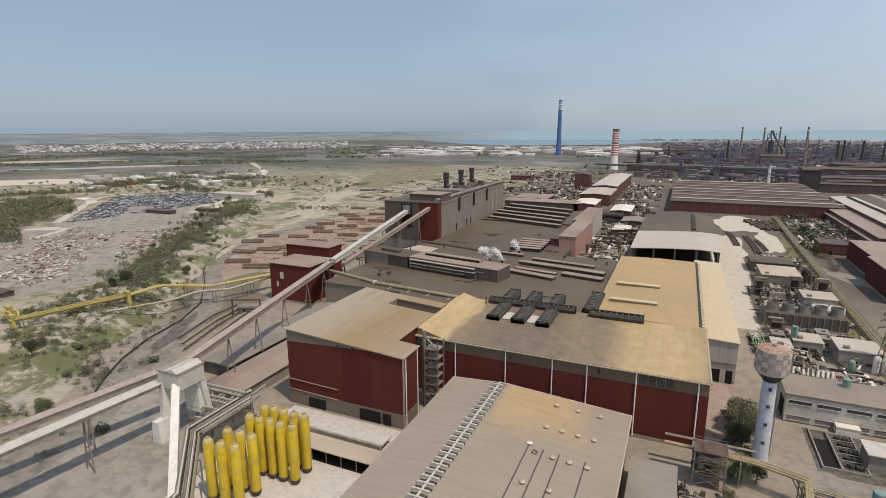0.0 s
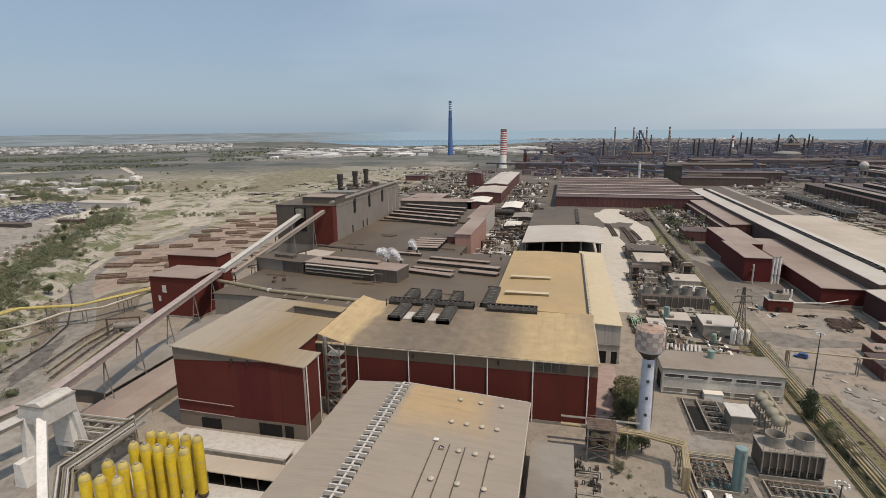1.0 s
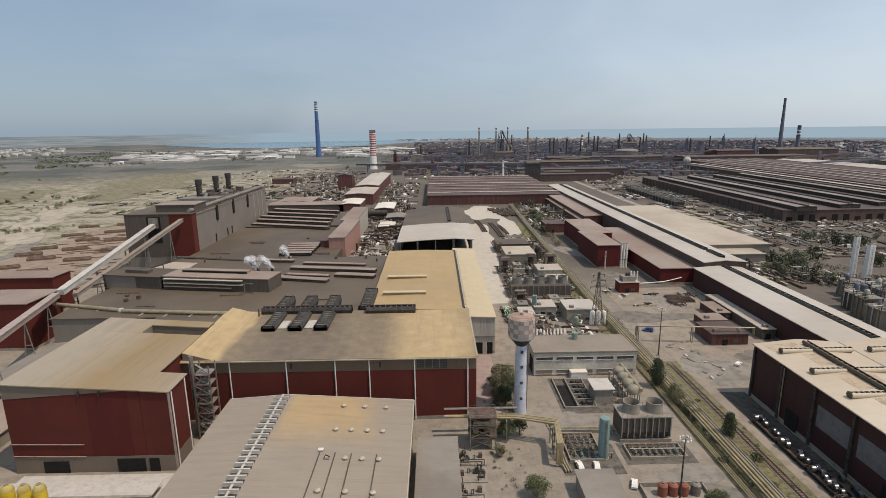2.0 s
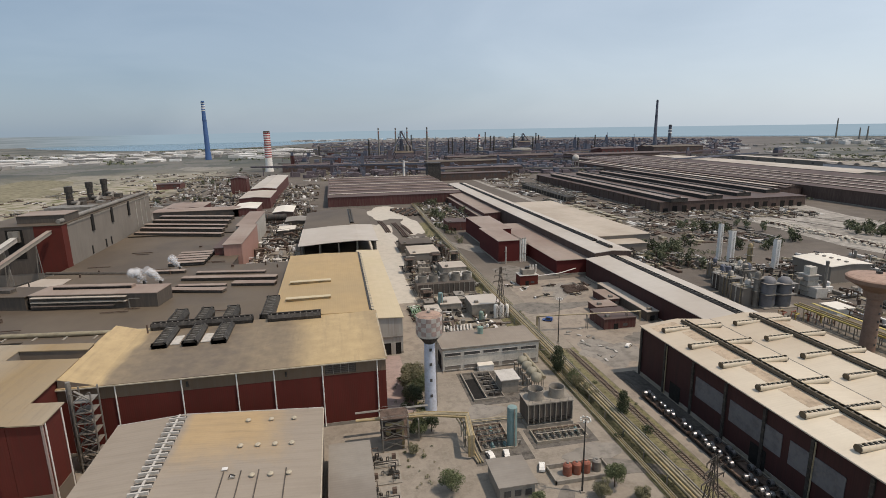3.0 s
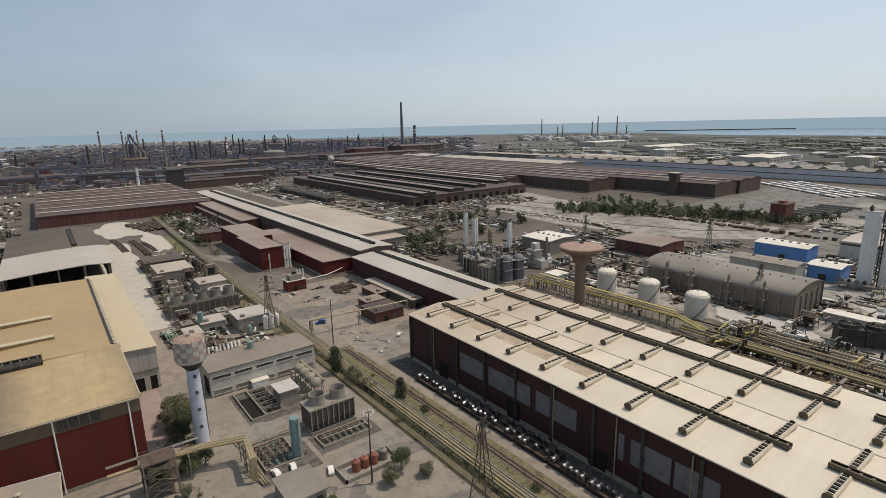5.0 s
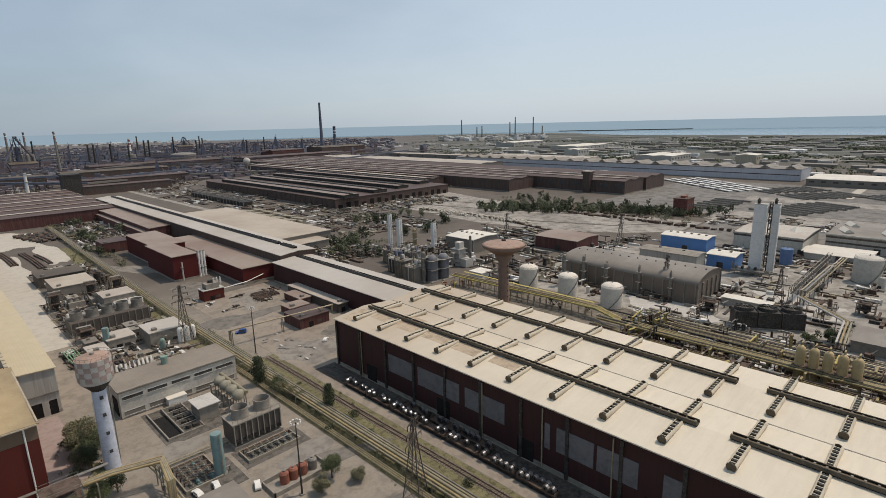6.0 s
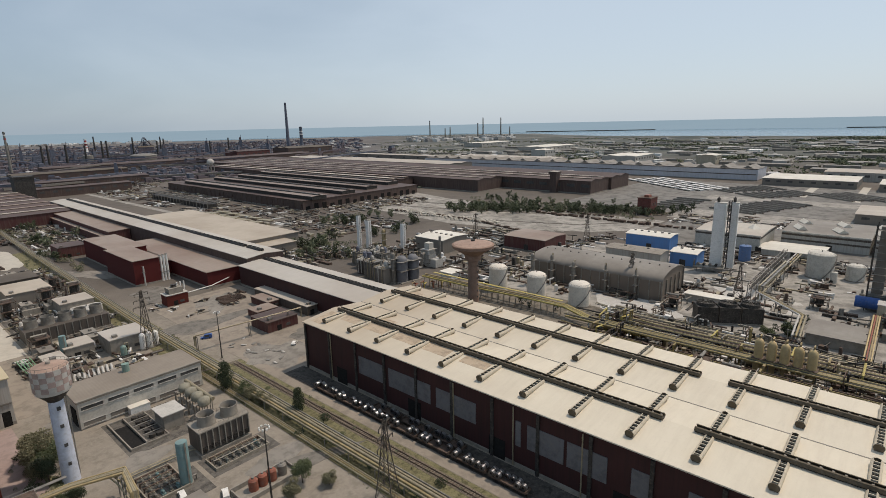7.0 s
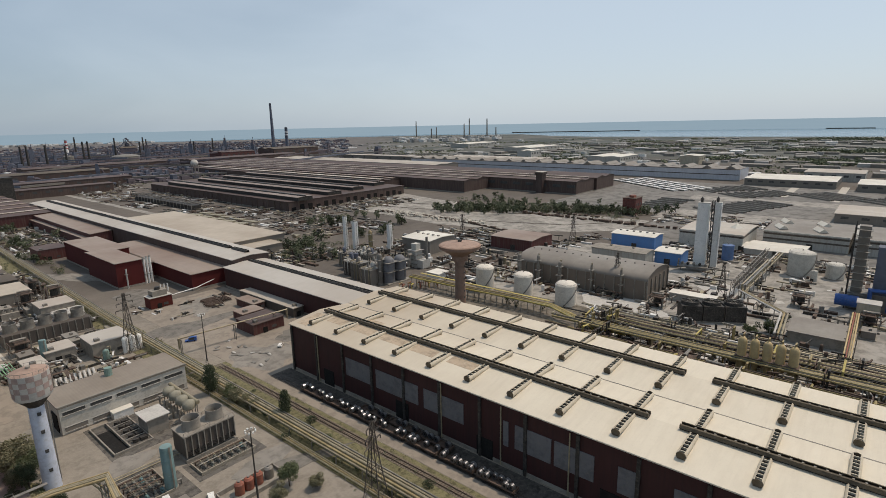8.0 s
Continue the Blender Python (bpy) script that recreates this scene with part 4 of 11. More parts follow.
part("verge_trim", Geo().bar((-0.6, 117.7, 15.95), (18.5, 117.7, 17.2), 0.25, 0.5).bar((18.5, 117.7, 17.2), (58.2, 117.7, 14.4), 0.25, 0.5), M_CONCLIGHT, front_shed)
part("eaves_trim", Geo().bar((58.3, -0.6, 14.3), (58.3, 117.6, 14.3), 0.3, 0.5), M_CREAM, front_shed)
shed("yellow_roof_hall", -29, 11.4, 219.5, 333, 23.4, M_BANDGREY, M_ROOF_OCHRE, "long hall with ochre yellow roof", 0.5, "y")
cream_hall = shed("cream_roof_aisle", 12.2, 26.0, 226, 364, 17.8, M_LIGHTCLAD, M_ROOF_CREAM, "side aisle with cream lean-to roof", 0.0, "y", lean=-0.6)
switch_house = shed("switch_house", -6, 5.3, 98, 149, 6.0, M_LIGHTCLAD, M_ROOF_GREY, "small grey flat-roofed switch house", 0.0, "x")


def panel(t, name, x0, x1, y0, y1, z0, z1, mat, label=""):
    """A part in its thing's own place, given in plan metres."""
    o = t.location
    return part(name, Geo().box(x0 - o.x, x1 - o.x, y0 - o.y, y1 - o.y, z0, z1), mat, t, label)


for x in (-71.2, -51.9, -35.2, -23.5, -7.9, 10.4):
    downpipe(main_hall, x + 90, -0.3, 0.4, 23.1)
gutter(main_hall, (0, -0.75, 23.2), (103.4, -0.75, 23.2), 0.2, M_CREAM)
part("ridge_trim", Geo().bar((103.7, 0, 23.6), (103.7, 48, 23.6), 0.4, 0.5), M_CREAM, main_hall)
panel(main_hall, "louvre_frame", -7.0, 3.2, 170.82, 170.99, 19.4, 22.9, M_DARKSTEEL)
for i in range(5):
    panel(main_hall, "louvre_slat", -6.8, 3.0, 170.72, 170.84, 19.6 + i * 0.65, 20.0 + i * 0.65, M_DARKCLAD)
for i in range(1, 4):
    panel(main_hall, "louvre_post", -7.0 + i * 2.55, -6.8 + i * 2.55, 170.66, 170.84, 19.4, 22.9, M_STEEL)
for x in (-50.5, -20.0):
    panel(main_hall, "wall_lamp", x, x + 0.6, 170.4, 170.99, 20.2, 21.8, M_DARKSTEEL)
panel(annex, "loading_door", -118.5, -111.0, 144.2, 144.45, 0, 3.9, M_BLACK, "dark open loading door")
panel(annex, "loading_door", -96.5, -88.2, 144.2, 144.45, 0, 4.4, M_BLACK, "dark open loading door")
panel(nose, "loading_door", -87.0, -84.0, 144.2, 144.45, 0, 4.4, M_BLACK, "dark open loading door")
for z in (9.6, 5.6):
    part("service_pipe", Geo().bar((0.2, -0.3, z + 0.3), (21.5, -0.3, z - 0.2), 0.22), M_PINK, annex)
panel(annex, "repainted_sheet", -103.2, -91.2, 144.42, 144.5, 5.4, 26.2, M_RED2, "darker red wall sheets")
for y in (146.0, 154.6):
    downpipe(nose, 8.6, y - 144.5, 0.4, 25.4)
part("vertical_duct", Geo().bar((8.45, 0.1, 0.4), (8.45, 0.1, 25.8), 0.5), M_PINK, nose)
for x in (-105.0, -99.0):
    panel(annex, "wall_lamp", x, x + 0.5, 143.9, 144.49, 25.2, 26.6, M_DARKSTEEL)
slot = thing("roof_slot", -127, 186.65, 0, 0, "rear of the annex roof round a long dark sunken slot", "roof opening")
part("slot_floor", Geo().box(18.6, 39.5, 0, 7.8, 0, 22.0), M_VENT, slot)
part("side_wall", Geo().ribbed(0, [(0, 29.0), (18.5, 27.78)], "y", 0, 13.0), M_BANDGREY, slot)
part("side_roof", Geo().ribbon([(-0.6, 29.06), (18.6, 27.8)], 0.35, "y", 0.02, 13.6), M_ROOF_ANNEX, slot)
part("rear_wall", Geo().ribbed(0, [(18.6, 27.77), (39.5, 26.4)], "y", 7.9, 13.0), M_BAND, slot)
part("rear_roof", Geo().ribbon([(18.62, 27.8), (39.6, 26.42)], 0.35, "y", 7.6, 13.6), M_ROOF_ANNEX, slot)
part("top_band", Geo().add([(-14, -52.32, 24.4), (20, -52.32, 26.4), (-14, -52.32, 28.7), (20, -52.32, 26.62), (-14, -52.24, 24.4), (20, -52.24, 26.4), (-14, -52.24, 28.7), (20, -52.24, 26.62)],
                           [(0, 1, 3, 2), (4, 6, 7, 5), (0, 4, 5, 1), (2, 3, 7, 6), (0, 2, 6, 4), (1, 5, 7, 3)]), M_BAND, annex, "brownish grey sheets under the eaves").location = (14.0, 52.2, 0)
flash = thing("dust_ramp", -87.0, 171.2, 0, 0, "sloping dusty flashing between the two roofs", "roof flashing")
part("sheet", Geo().slab([(0, 0, 26.4), (10, 0, 23.62), (10, 47.5, 23.62), (0, 47.5, 26.4)], 0.2), M_ROOF_MELT, flash)
part("end_sheet", Geo().prism([(0, 23.0), (10, 23.0), (10, 23.55), (0, 26.3)], "y", -0.1, -0.02), M_BAND, flash)

# ridge light and round vents on the casting shed
ladder = thing("ridge_light", -49.3, 88, 17.0, 0, "long ribbed ridge light, pale frames with dark gaps", "skylight")
part("ridge_curb", Geo().box(-2.3, 2.3, -40, 69.0, -0.2, 0.3), M_CONC, ladder)
rib_mesh = Geo().box(-2.3, 2.3, 0, 0.45, 0.3, 1.1).box(-0.3, 0.3, 0.4, 2.6, 0.3, 0.85).mesh("ridge_rib", M_CONCLIGHT)
# dark bars stand in for the shadows between the ribs
shade_bar_mesh = Geo().prism([(-2.2, 0.3), (2.2, 0.3), (2.2, 0.5), (0.0, 0.72), (-2.2, 0.5)], "y", 0.5, 1.9).mesh("ridge_louvre", M_DARKSTEEL)
for i in range(42):
    part("ridge_rib", rib_mesh, None, ladder, at=(0, -40 + i * 2.6, 0))
    part("ridge_louvre", shade_bar_mesh, None, ladder, at=(0, -40 + i * 2.6, 0))
dome = thing("roof_dome", 0, 0, 0, 0, "round white roof ventilator on a low collar", "roof vent", "round roof vents")
part("collar", Geo().lathe([(0.6, -0.2), (0.55, 0.35)], 14), M_STEEL, dome)
part("cap", Geo().lathe([(0.74, 0.35), (0.76, 0.58), (0.62, 0.74), (0.1, 0.86)], 16), M_CREAM, dome, "", True)


def cast_z(x):
    """Height of the casting shed roof over x."""
    return 17.33 - (x + 47.5) * 0.072


for y, xs in ((151.7, (-29.2, -22.7, -16.2)), (138.4, (-29.4, -24.9, -20.4, -16.0)), (125.0, (-24.6, -20.2, -15.8)), (111.8, (-29.0, -22.5, -15.9)), (98.5, (-29.0, -22.5, -15.9))):
    for x in xs:
        put(dome, x, y, cast_z(x))
flat_cap = thing("roof_hatch", -31.6, 128.4, cast_z(-31.6), 0, "small pale square roof hatch", "roof hatch")
part("frame", Geo().box(-0.6, 0.6, -0.5, 0.5, -0.2, 0.3), M_STEEL, flat_cap)
part("lid", Geo().box(-0.7, 0.7, -0.6, 0.6, 0.3, 0.45), M_TOWER, flat_cap)
unit = thing("roof_fan", -29.4, 125.0, cast_z(-29.4), 0, "small open roof fan with bent guard", "roof vent")
part("curb", Geo().box(-0.7, 0.7, -0.6, 0.6, -0.2, 0.3), M_STEEL, unit)
part("guard", Geo().tube([(-0.7, -0.4, 0.3), (-0.3, 0.2, 0.9), (0.3, -0.2, 0.9), (0.7, 0.4, 0.3)], 0.12, 6), M_DARKSTEEL, unit)
part("motor", Geo().cyl((-0.3, 0, 0.5), (0.4, 0, 0.5), 0.25, 8), M_TOWER, unit)
for x in (-31.7, -27.6, -23.3, -16.6):
    d = thing("roof_drain_line", x, 46, cast_z(x), 0, "thin dark seam pipe along the roof", "pipe", "roof seam pipes")
    part("pipe", Geo().bar((0, 0, 0.1), (0, 81.5, 0.1), 0.26, 0.2), M_VENT, d)


def louvre_vent(x, y, z, l, w, h, axis, label="dark ribbed roof ventilator with slats", slats=7, name="roof_ventilator", group="melt shop ventilators", top=None, side=None):
    """A ventilator ridge: a dark trough with cross slats between two hoods."""
    t = thing(name, x, y, z, 90 if axis == "x" else 0, label, "roof vent", group)
    part("trough", Geo().prism([(-w / 2, 0), (w / 2, 0), (w / 2 * 0.8, h * 0.55), (-w / 2 * 0.8, h * 0.55)], "y", 0, l), (side or M_DARKSTEEL), t)
    for s in (-1, 1):
        part("hood", Geo().prism([(s * w * 0.5, h * 0.1), (s * w * 0.56, h * 0.5), (s * w * 0.34, h), (s * w * 0.3, h * 0.9), (s * w * 0.42, h * 0.5)], "y", 0, l), (side or M_DARKSTEEL), t)
    for i in range(slats):
        yy = l * (i + 0.5) / slats
        part("slat", Geo().box(-w * 0.36, w * 0.36, yy - 0.18, yy + 0.18, h * 0.5, h * 0.85), M_STEEL, t)
    if top:
        part("top_sheet", Geo().box(-w * 0.62, w * 0.62, 0, l, h + 0.02, h + 0.3), top, t)
    for yy in (0.0, l - 0.2):
        part("end_cap", Geo().box(-w * 0.5, w * 0.5, yy, yy + 0.2, 0, h * 0.9), (side or M_DARKSTEEL), t)
    return t


for x in (-65.5, -55.2, -45.2):
    louvre_vent(x, 196.5, 23.7, 17.5, 5.2, 2.6, "y")
louvre_vent(-36.0, 217.6, 23.9, 38.0, 3.4, 2.8, "x", "long dark roof ventilator across the roof", 18)
for x in (-68.0, -57.5, -46.8):
    louvre_vent(x, 221.8, 21.0, 16.0, 5.2, 4.6, "y")
louvre_vent(-31.0, 221.5, 21.0, 26.0, 6.0, 4.8, "y", "large dark roof ventilator with slats", 11)
louvre_vent(-9.0, 217.2, 23.8, 21.0, 4.2, 2.8, "x", "long dark hooded roof ventilator", 9)
part("post", Geo().bar((0, 0, 0), (0, 0, 3.6), 0.5), M_RUST, thing("vent_pipe", -74.5, 214.0, 23.6, 0, "short rusty vent pipe on the roof", "vent pipe"))
for x in (-61.0, -50.5):
    part("sheet", Geo().box(-1.6, 1.6, 0, 8.5, 0, 0.25), M_CONCLIGHT, thing("pale_roof_sheet", x, 199.0, 23.85, 0, "pale new roof sheet between ventilators", "roof sheet", "pale roof sheets"))

# stair tower at the corner of the melt shop
tower = thing("stair_tower", -76.5, 163.5, 0, 0, "open steel stair tower with pipe stack", "stair tower")
for sx in (-2.6, 2.6):
    for sy in (-2.6, 2.6):
        part("post", Geo().bar((sx, sy, 0), (sx, sy, 26), 0.35), M_STEEL, tower)
for k in range(7):
    z = 3.4 * k + 2.4
    part("landing", Geo().box(-2.6, 2.6, -2.6, 2.6, z, z + 0.15), M_STEEL, tower)
    s = 1 if k % 2 else -1
    part("stair_flight", Geo().bar((-2.2 * s, 1.2 * s, z), (2.2 * s, 1.2 * s, z + 3.4), 0.9, 0.2), M_STEEL, tower)
    part("brace", Geo().bar((-2.6, -2.6, z), (2.6, -2.6, z + 3.4), 0.15).bar((2.6, -2.6, z), (-2.6, -2.6, z + 3.4), 0.15), M_STEEL, tower)
part("pipe_stack", Geo().cyl((-4.2, 0.5, 0), (-4.2, 0.5, 28.5), 0.7, 12), M_STEEL, tower)
part("fine_pipe", Geo().cyl((-6.0, 3.0, 0), (-6.0, 3.0, 25), 0.3, 8), M_WHITE, tower)

# yellow roof details
for y in (241.0, 268.5):
    # sunlit top and shaded sides are put into cream and ochre sheets
    louvre_vent(-5.0, y, 24.2, 20.0, 2.4, 0.9, "x", "long low ochre roof light", 4, "roof_light", "yellow roof lights", M_ROOF_CREAM, M_ROOF_OCHRE)
kerb = thing("valley_gutter", 11.8, 221, 23.3, 0, "dark gutter and walkway between the roofs", "gutter")
part("channel", Geo().box(-0.5, 0.5, 0, 112, 0.0, 0.7), M_DARKSTEEL, kerb)
for i in range(28):
    part("walkway_rung", Geo().box(0.6, 1.6, i * 4.0, i * 4.0 + 1.9, 0.2, 0.5), M_CREAM, kerb)
panel(cream_hall, "gate", 15.0, 25.0, 225.7, 225.86, 0, 5.5, M_BLACK, "dark open gateway")
panel(cream_hall, "gate_panel", 20.5, 22.5, 225.5, 225.7, 0, 5.5, M_LIGHTCLAD)
panel(cream_hall, "wall_rail", 12.4, 26.0, 225.6, 225.86, 8.0, 8.6, M_STEEL)

# white-roofed open shed
ws = thing("white_roof_shed", -28, 398, 0, 0, "dark open-ended shed with white sheet roof", "industrial building")
part("roof", Geo().ribbon([(-1.5, 15.8), (20, 17.3), (43, 18.2), (57.5, 17.2)], 0.4, "y", -2, 68), M_ROOF_LONG, ws)
part("rear_roof", Geo().ribbon([(-1.5, 15.4), (43, 18.6), (57.5, 16.8)], 0.4, "y", 68.2, 165), M_ROOF_DARK, ws)
part("side_wall", Geo().box(0, 0.5, 0, 165, 0, 15.4), M_DARKCLAD, ws)
part("side_wall", Geo().box(55.5, 56, 0, 165, 4, 16.9), M_DARKCLAD, ws)
part("rear_wall", Geo().box(0, 56, 164, 164.6, 0, 15.2), M_DARKCLAD, ws)
part("crane_girder", Geo().box(1, 55.4, 28, 29.5, 11.5, 13), M_RUST, ws)
for x in (1, 14, 28, 42, 55):
    for y in (1, 24):
        part("column", Geo().box(x - 0.4, x + 0.4, y - 0.5, y + 0.5, 0, 15.4 + min(x, 43) * 0.07 - max(0, x - 43) * 0.1), M_STEEL, ws)
louvre_vent(12.5, 470.0, 18.6, 80.0, 3.0, 1.6, "y", "dark ridge ventilator on the shed roof", 16, "roof_ventilator", "shed ventilators")

# sooty halls behind the melt shop
shed("teeming_hall", -127, -90.5, 200.5, 233.6, 17.2, M_BANDGREY, M_ROOF_DARK, "dark flat roof between the annex and the teeming hall", 0.0, "x")
shed("teeming_hall", -176, -30, 234, 297, 17.0, M_BANDGREY, M_ROOF_DARK, "grey teeming hall with sooty low roof", 0.5, "x", 1)
shed("teeming_hall", -172, -32, 297.5, 352, 15.6, M_DARKCLAD, M_ROOF_DARK, "dark teeming hall with sooty low roof", 0.6, "x", 1)
shed("rolling_hall", -173, -70, 352.5, 478, 13.8, M_DARKCLAD, M_ROOF_DARK, "dark hall with wide flat sooty roof", 0.0, "x")
shed("rolling_hall", -171, -84, 478.6, 560, 15.0, M_DARKCLAD, M_ROOF_DARK, "dark hall with stepped sooty roof", 0.0, "x")


def roof_line(p, q, z, w, h, label, name, group, top=None, side=None, slats=1):
    """A long roof monitor from p to q."""
    d = Vector((q[0] - p[0], q[1] - p[1]))
    t = louvre_vent(p[0], p[1], z, d.length, w, h, "y", label, slats, name, group, top, side)
    t.matrix_basis = pose(p[0], p[1], z, 0, 0, math.degrees(math.atan2(d.y, d.x)) - 90)
    return t


corner_house = shed("corner_house", -181.5, -147, 284, 300, 24.2, M_DARKCLAD, M_ROOF_DARK, "dark block with grey sheeted wall beside the conveyor", 0.0, "x", plinth=0)
part("grey_sheet", Geo().box(1.0, 20.0, -0.14, -0.02, 17, 24), M_BANDGREY, corner_house, "lighter grey wall sheets")
part("side_recess", Geo().box(34.52, 34.7, 2, 6, 17.5, 23), M_BLACK, corner_house)
part("roof_box", Geo().box(10, 24, 5, 9, 24.5, 26.2), M_VENT, corner_house)
corner_house.matrix_basis = pose(-181.5, 284, 0, 0, 0, -11.5)
monitor = shed("roof_monitor", -146, -86, 277, 292, 24.6, M_DARKCLAD, M_ROOF_TAN, "raised dark roof monitor with pale sheeted top", 0.0, "x", plinth=0, over=0.2)
for z, l in ((23.6, 46.0), (21.4, 46.0), (19.6, 40.0)):
    part("louvre_shelf", Geo().box(1.5, l, -2.0, -0.02, z, z + 0.35), M_ROOF_PALE if z > 20 else M_ROOF_TAN, monitor)
part("rooftop_strip", Geo().box(6, 44, 8.5, 12.5, 24.95, 26.4), M_ROOF_TAN, monitor)
# black bar drawn as the strip's shadow line
part("strip_shadow_gap", Geo().box(6.3, 43.7, 8.2, 8.5, 25.0, 26.0), M_BLACK, monitor)
part("end_frame", Geo().bar((47, -1.0, 17.5), (47, -1.0, 22.5), 0.4).bar((47, -1.0, 22.5), (52, -1.0, 22.5), 0.4), M_STEEL, monitor)
monitor.matrix_basis = pose(-146, 277.5, 0, 0, 0, -9.5)
for p, q, z, w, h in (((-89, 320), (-36, 310), 16.4, 4.2, 1.6), ((-90, 294), (-60, 286), 17.4, 4.2, 1.6), ((-58, 299), (-35, 294), 17.4, 4.6, 1.5), ((-88, 305), (-62, 300), 16.4, 3.0, 1.2), ((-84, 332), (-44, 325), 16.4, 3.0, 1.2),
                      ((-112, 341), (-92, 338), 16.4, 3.0, 1.4), ((-168, 488), (-94, 464), 14.2, 5.0, 2.6), ((-168, 504), (-96, 480), 15.4, 5.0, 2.6), ((-170, 522), (-97, 498), 15.4, 5.0, 2.8), ((-170, 545), (-98, 522), 15.4, 5.0, 2.8), ((-170, 566), (-99, 545), 15.4, 5.0, 3.2)):
    roof_line(p, q, z, w, h, "long low roof monitor, pale top and dark side", "long_roof_monitor", "roof monitors", M_ROOF_TAN, M_VENT)
foot_pipe = thing("roof_pipeline", -176, 357, 15.6, 0, "dark pipeline lying across the sooty roof", "pipe", "roof pipelines")
part("pipe", Geo().tube([(0, 0, 0.9), (50, -12.5, 0.9), (62, -15, 0.9)], 0.9, 8), M_VENT, foot_pipe, "", True)
part("saddle", Geo().box(4, 5, -3, 1, -0.3, 0.4).box(30, 31, -9.5, -6, -0.3, 0.4), M_CONC, foot_pipe)
gas_pipe = thing("roof_pipeline", -187, 252.5, 17.4, 0, "long dusty brown gas main lying across the roof", "pipe", "roof pipelines")
part("pipe", Geo().tube([(0, 0, 0.9), (38, -11, 0.9), (40, -12, 0.9), (90, -18, 0.9), (112, -20, 0.9)], 1.0, 10), M_PIPE, gas_pipe, "", True)
part("valve", Geo().lathe([(1.2, 0), (1.5, 1.0), (1.0, 2.0)], 10, 39, -11.5), M_CONCLIGHT, gas_pipe)
for k in range(8):
    part("saddle", Geo().box(14 + k * 12, 14.8 + k * 12, -14.6 - 1.6 * max(0, k - 2) + min(0, k - 3) * -3.2 - 1.6, -12.2 - 1.6 * max(0, k - 2) + min(0, k - 3) * -3.2, -0.6, 0.4), M_CONC, gas_pipe)
pale_sheet = thing("pale_roof_sheet", 0, 0, 0, 0, "pale dusty flat roof beside the conveyor foot", "roof sheet", "pale roof sheets")
part("sheet", Geo().slab([(-178, 322, 16.9), (-154, 318, 16.9), (-154, 338, 16.9), (-171.5, 342, 16.9)], 0.3), M_ROOF_PALE, pale_sheet)
for p, q in (((-172, 300), (-166, 318)), ((-186, 268), (-178, 280))):
    leg = thing("pipe_goalpost", p[0], p[1], 16.9 if p[0] > -176 else 0, 0, "dark steel goalpost carrying a pipe", "steel frame", "pipe goalposts")
    h_ = 4.5 if p[0] > -176 else 21
    part("post", Geo().bar((0, 0, 0), (0, 0, h_), 0.5), M_DARKSTEEL, leg)
    part("post", Geo().bar((q[0] - p[0], q[1] - p[1], 0), (q[0] - p[0], q[1] - p[1], h_), 0.5), M_DARKSTEEL, leg)
    part("beam", Geo().bar((0, 0, h_), (q[0] - p[0], q[1] - p[1], h_), 0.6), M_DARKSTEEL, leg)
shed("red_end_bay", -86, -71, 392, 430, 19.0, M_REDDULL, M_ROOF_BROWN, "stepped reddish end bay with brown roofs", 0.0, "x")
shed("red_end_bay", -79, -67, 388, 470, 22.0, M_PINKCLAD, M_ROOF_TAN, "faded pinkish red end bay", 0.0, "x")
shed("grey_end_bay", -84, -70, 470.5, 552, 21.0, M_LIGHTCLAD, M_ROOF_TAN, "pale grey sheeted end bay", 0.0, "x")
for i in range(5):
    louvre_vent(-87.0, 366.0 + i * 7.5, 13.8, 22.0, 4.0, 2.6, "x", "dark stepped roof strip", 1, "stepped_roof_strip", "stepped roof strips", M_ROOF_TAN)

# tall converter house
tall = shed("converter_house", -221, -173.4, 379, 549, 42.5, M_BANDGREY, M_ROOF_DARK, "tall grey-brown converter house with a red end wall", 0.0, "y")
panel(tall, "red_end_wall", -189.4, -173.3, 378.74, 378.97, 12, 42.4, M_RED, "red clad end wall")
panel(tall, "red_side", -173.37, -173.14, 378.8, 386, 12, 42.4, M_RED, "red clad corner")
panel(tall, "sooty_end_wall", -220.8, -189.5, 378.8, 378.97, 12, 42.4, M_DARKCLAD, "sooty end wall sheets")
panel(tall, "recess", -205.3, -195.6, 378.5, 378.79, 22, 40.7, M_BLACK, "dark recess above the conveyor")
panel(tall, "chute_housing", -203.0, -197.0, 376.5, 378.4, 33, 40.0, M_STEEL)
panel(tall, "top_trim", -173.37, -172.9, 386.2, 549, 41.2, 42.4, M_CONC)
for y in (423.5, 459.0, 494.7):
    panel(tall, "side_vent", -173.37, -172.6, y - 1.8, y + 1.8, 31, 42.9, M_BLACK, "tall dark side vent")
for y in (418, 442, 452):
    panel(tall, "side_door", -173.37, -173.1, y - 0.9, y + 0.9, 15, 21, M_BLACK)
for y in (512, 524, 536):
    panel(tall, "pale_downpipe", -173.37, -172.8, y - 0.3, y + 0.3, 18, 41, M_LIGHTCLAD)
part("roof_duct", Geo().cyl((44.5, 4, 44.3), (44.5, 168, 44.3), 1.5, 10), M_STEEL, tall, "", True)
part("penthouse", Geo().box(18, 46, 10, 30, 42.9, 47.8), M_DARKCLAD, tall)
part("penthouse_roof", Geo().box(17.5, 46.5, 9.5, 30.5, 47.8, 48.2), M_ROOF_TAN, tall)
part("penthouse", Geo().box(10, 41, 62, 76, 42.9, 46), M_STEEL, tall)
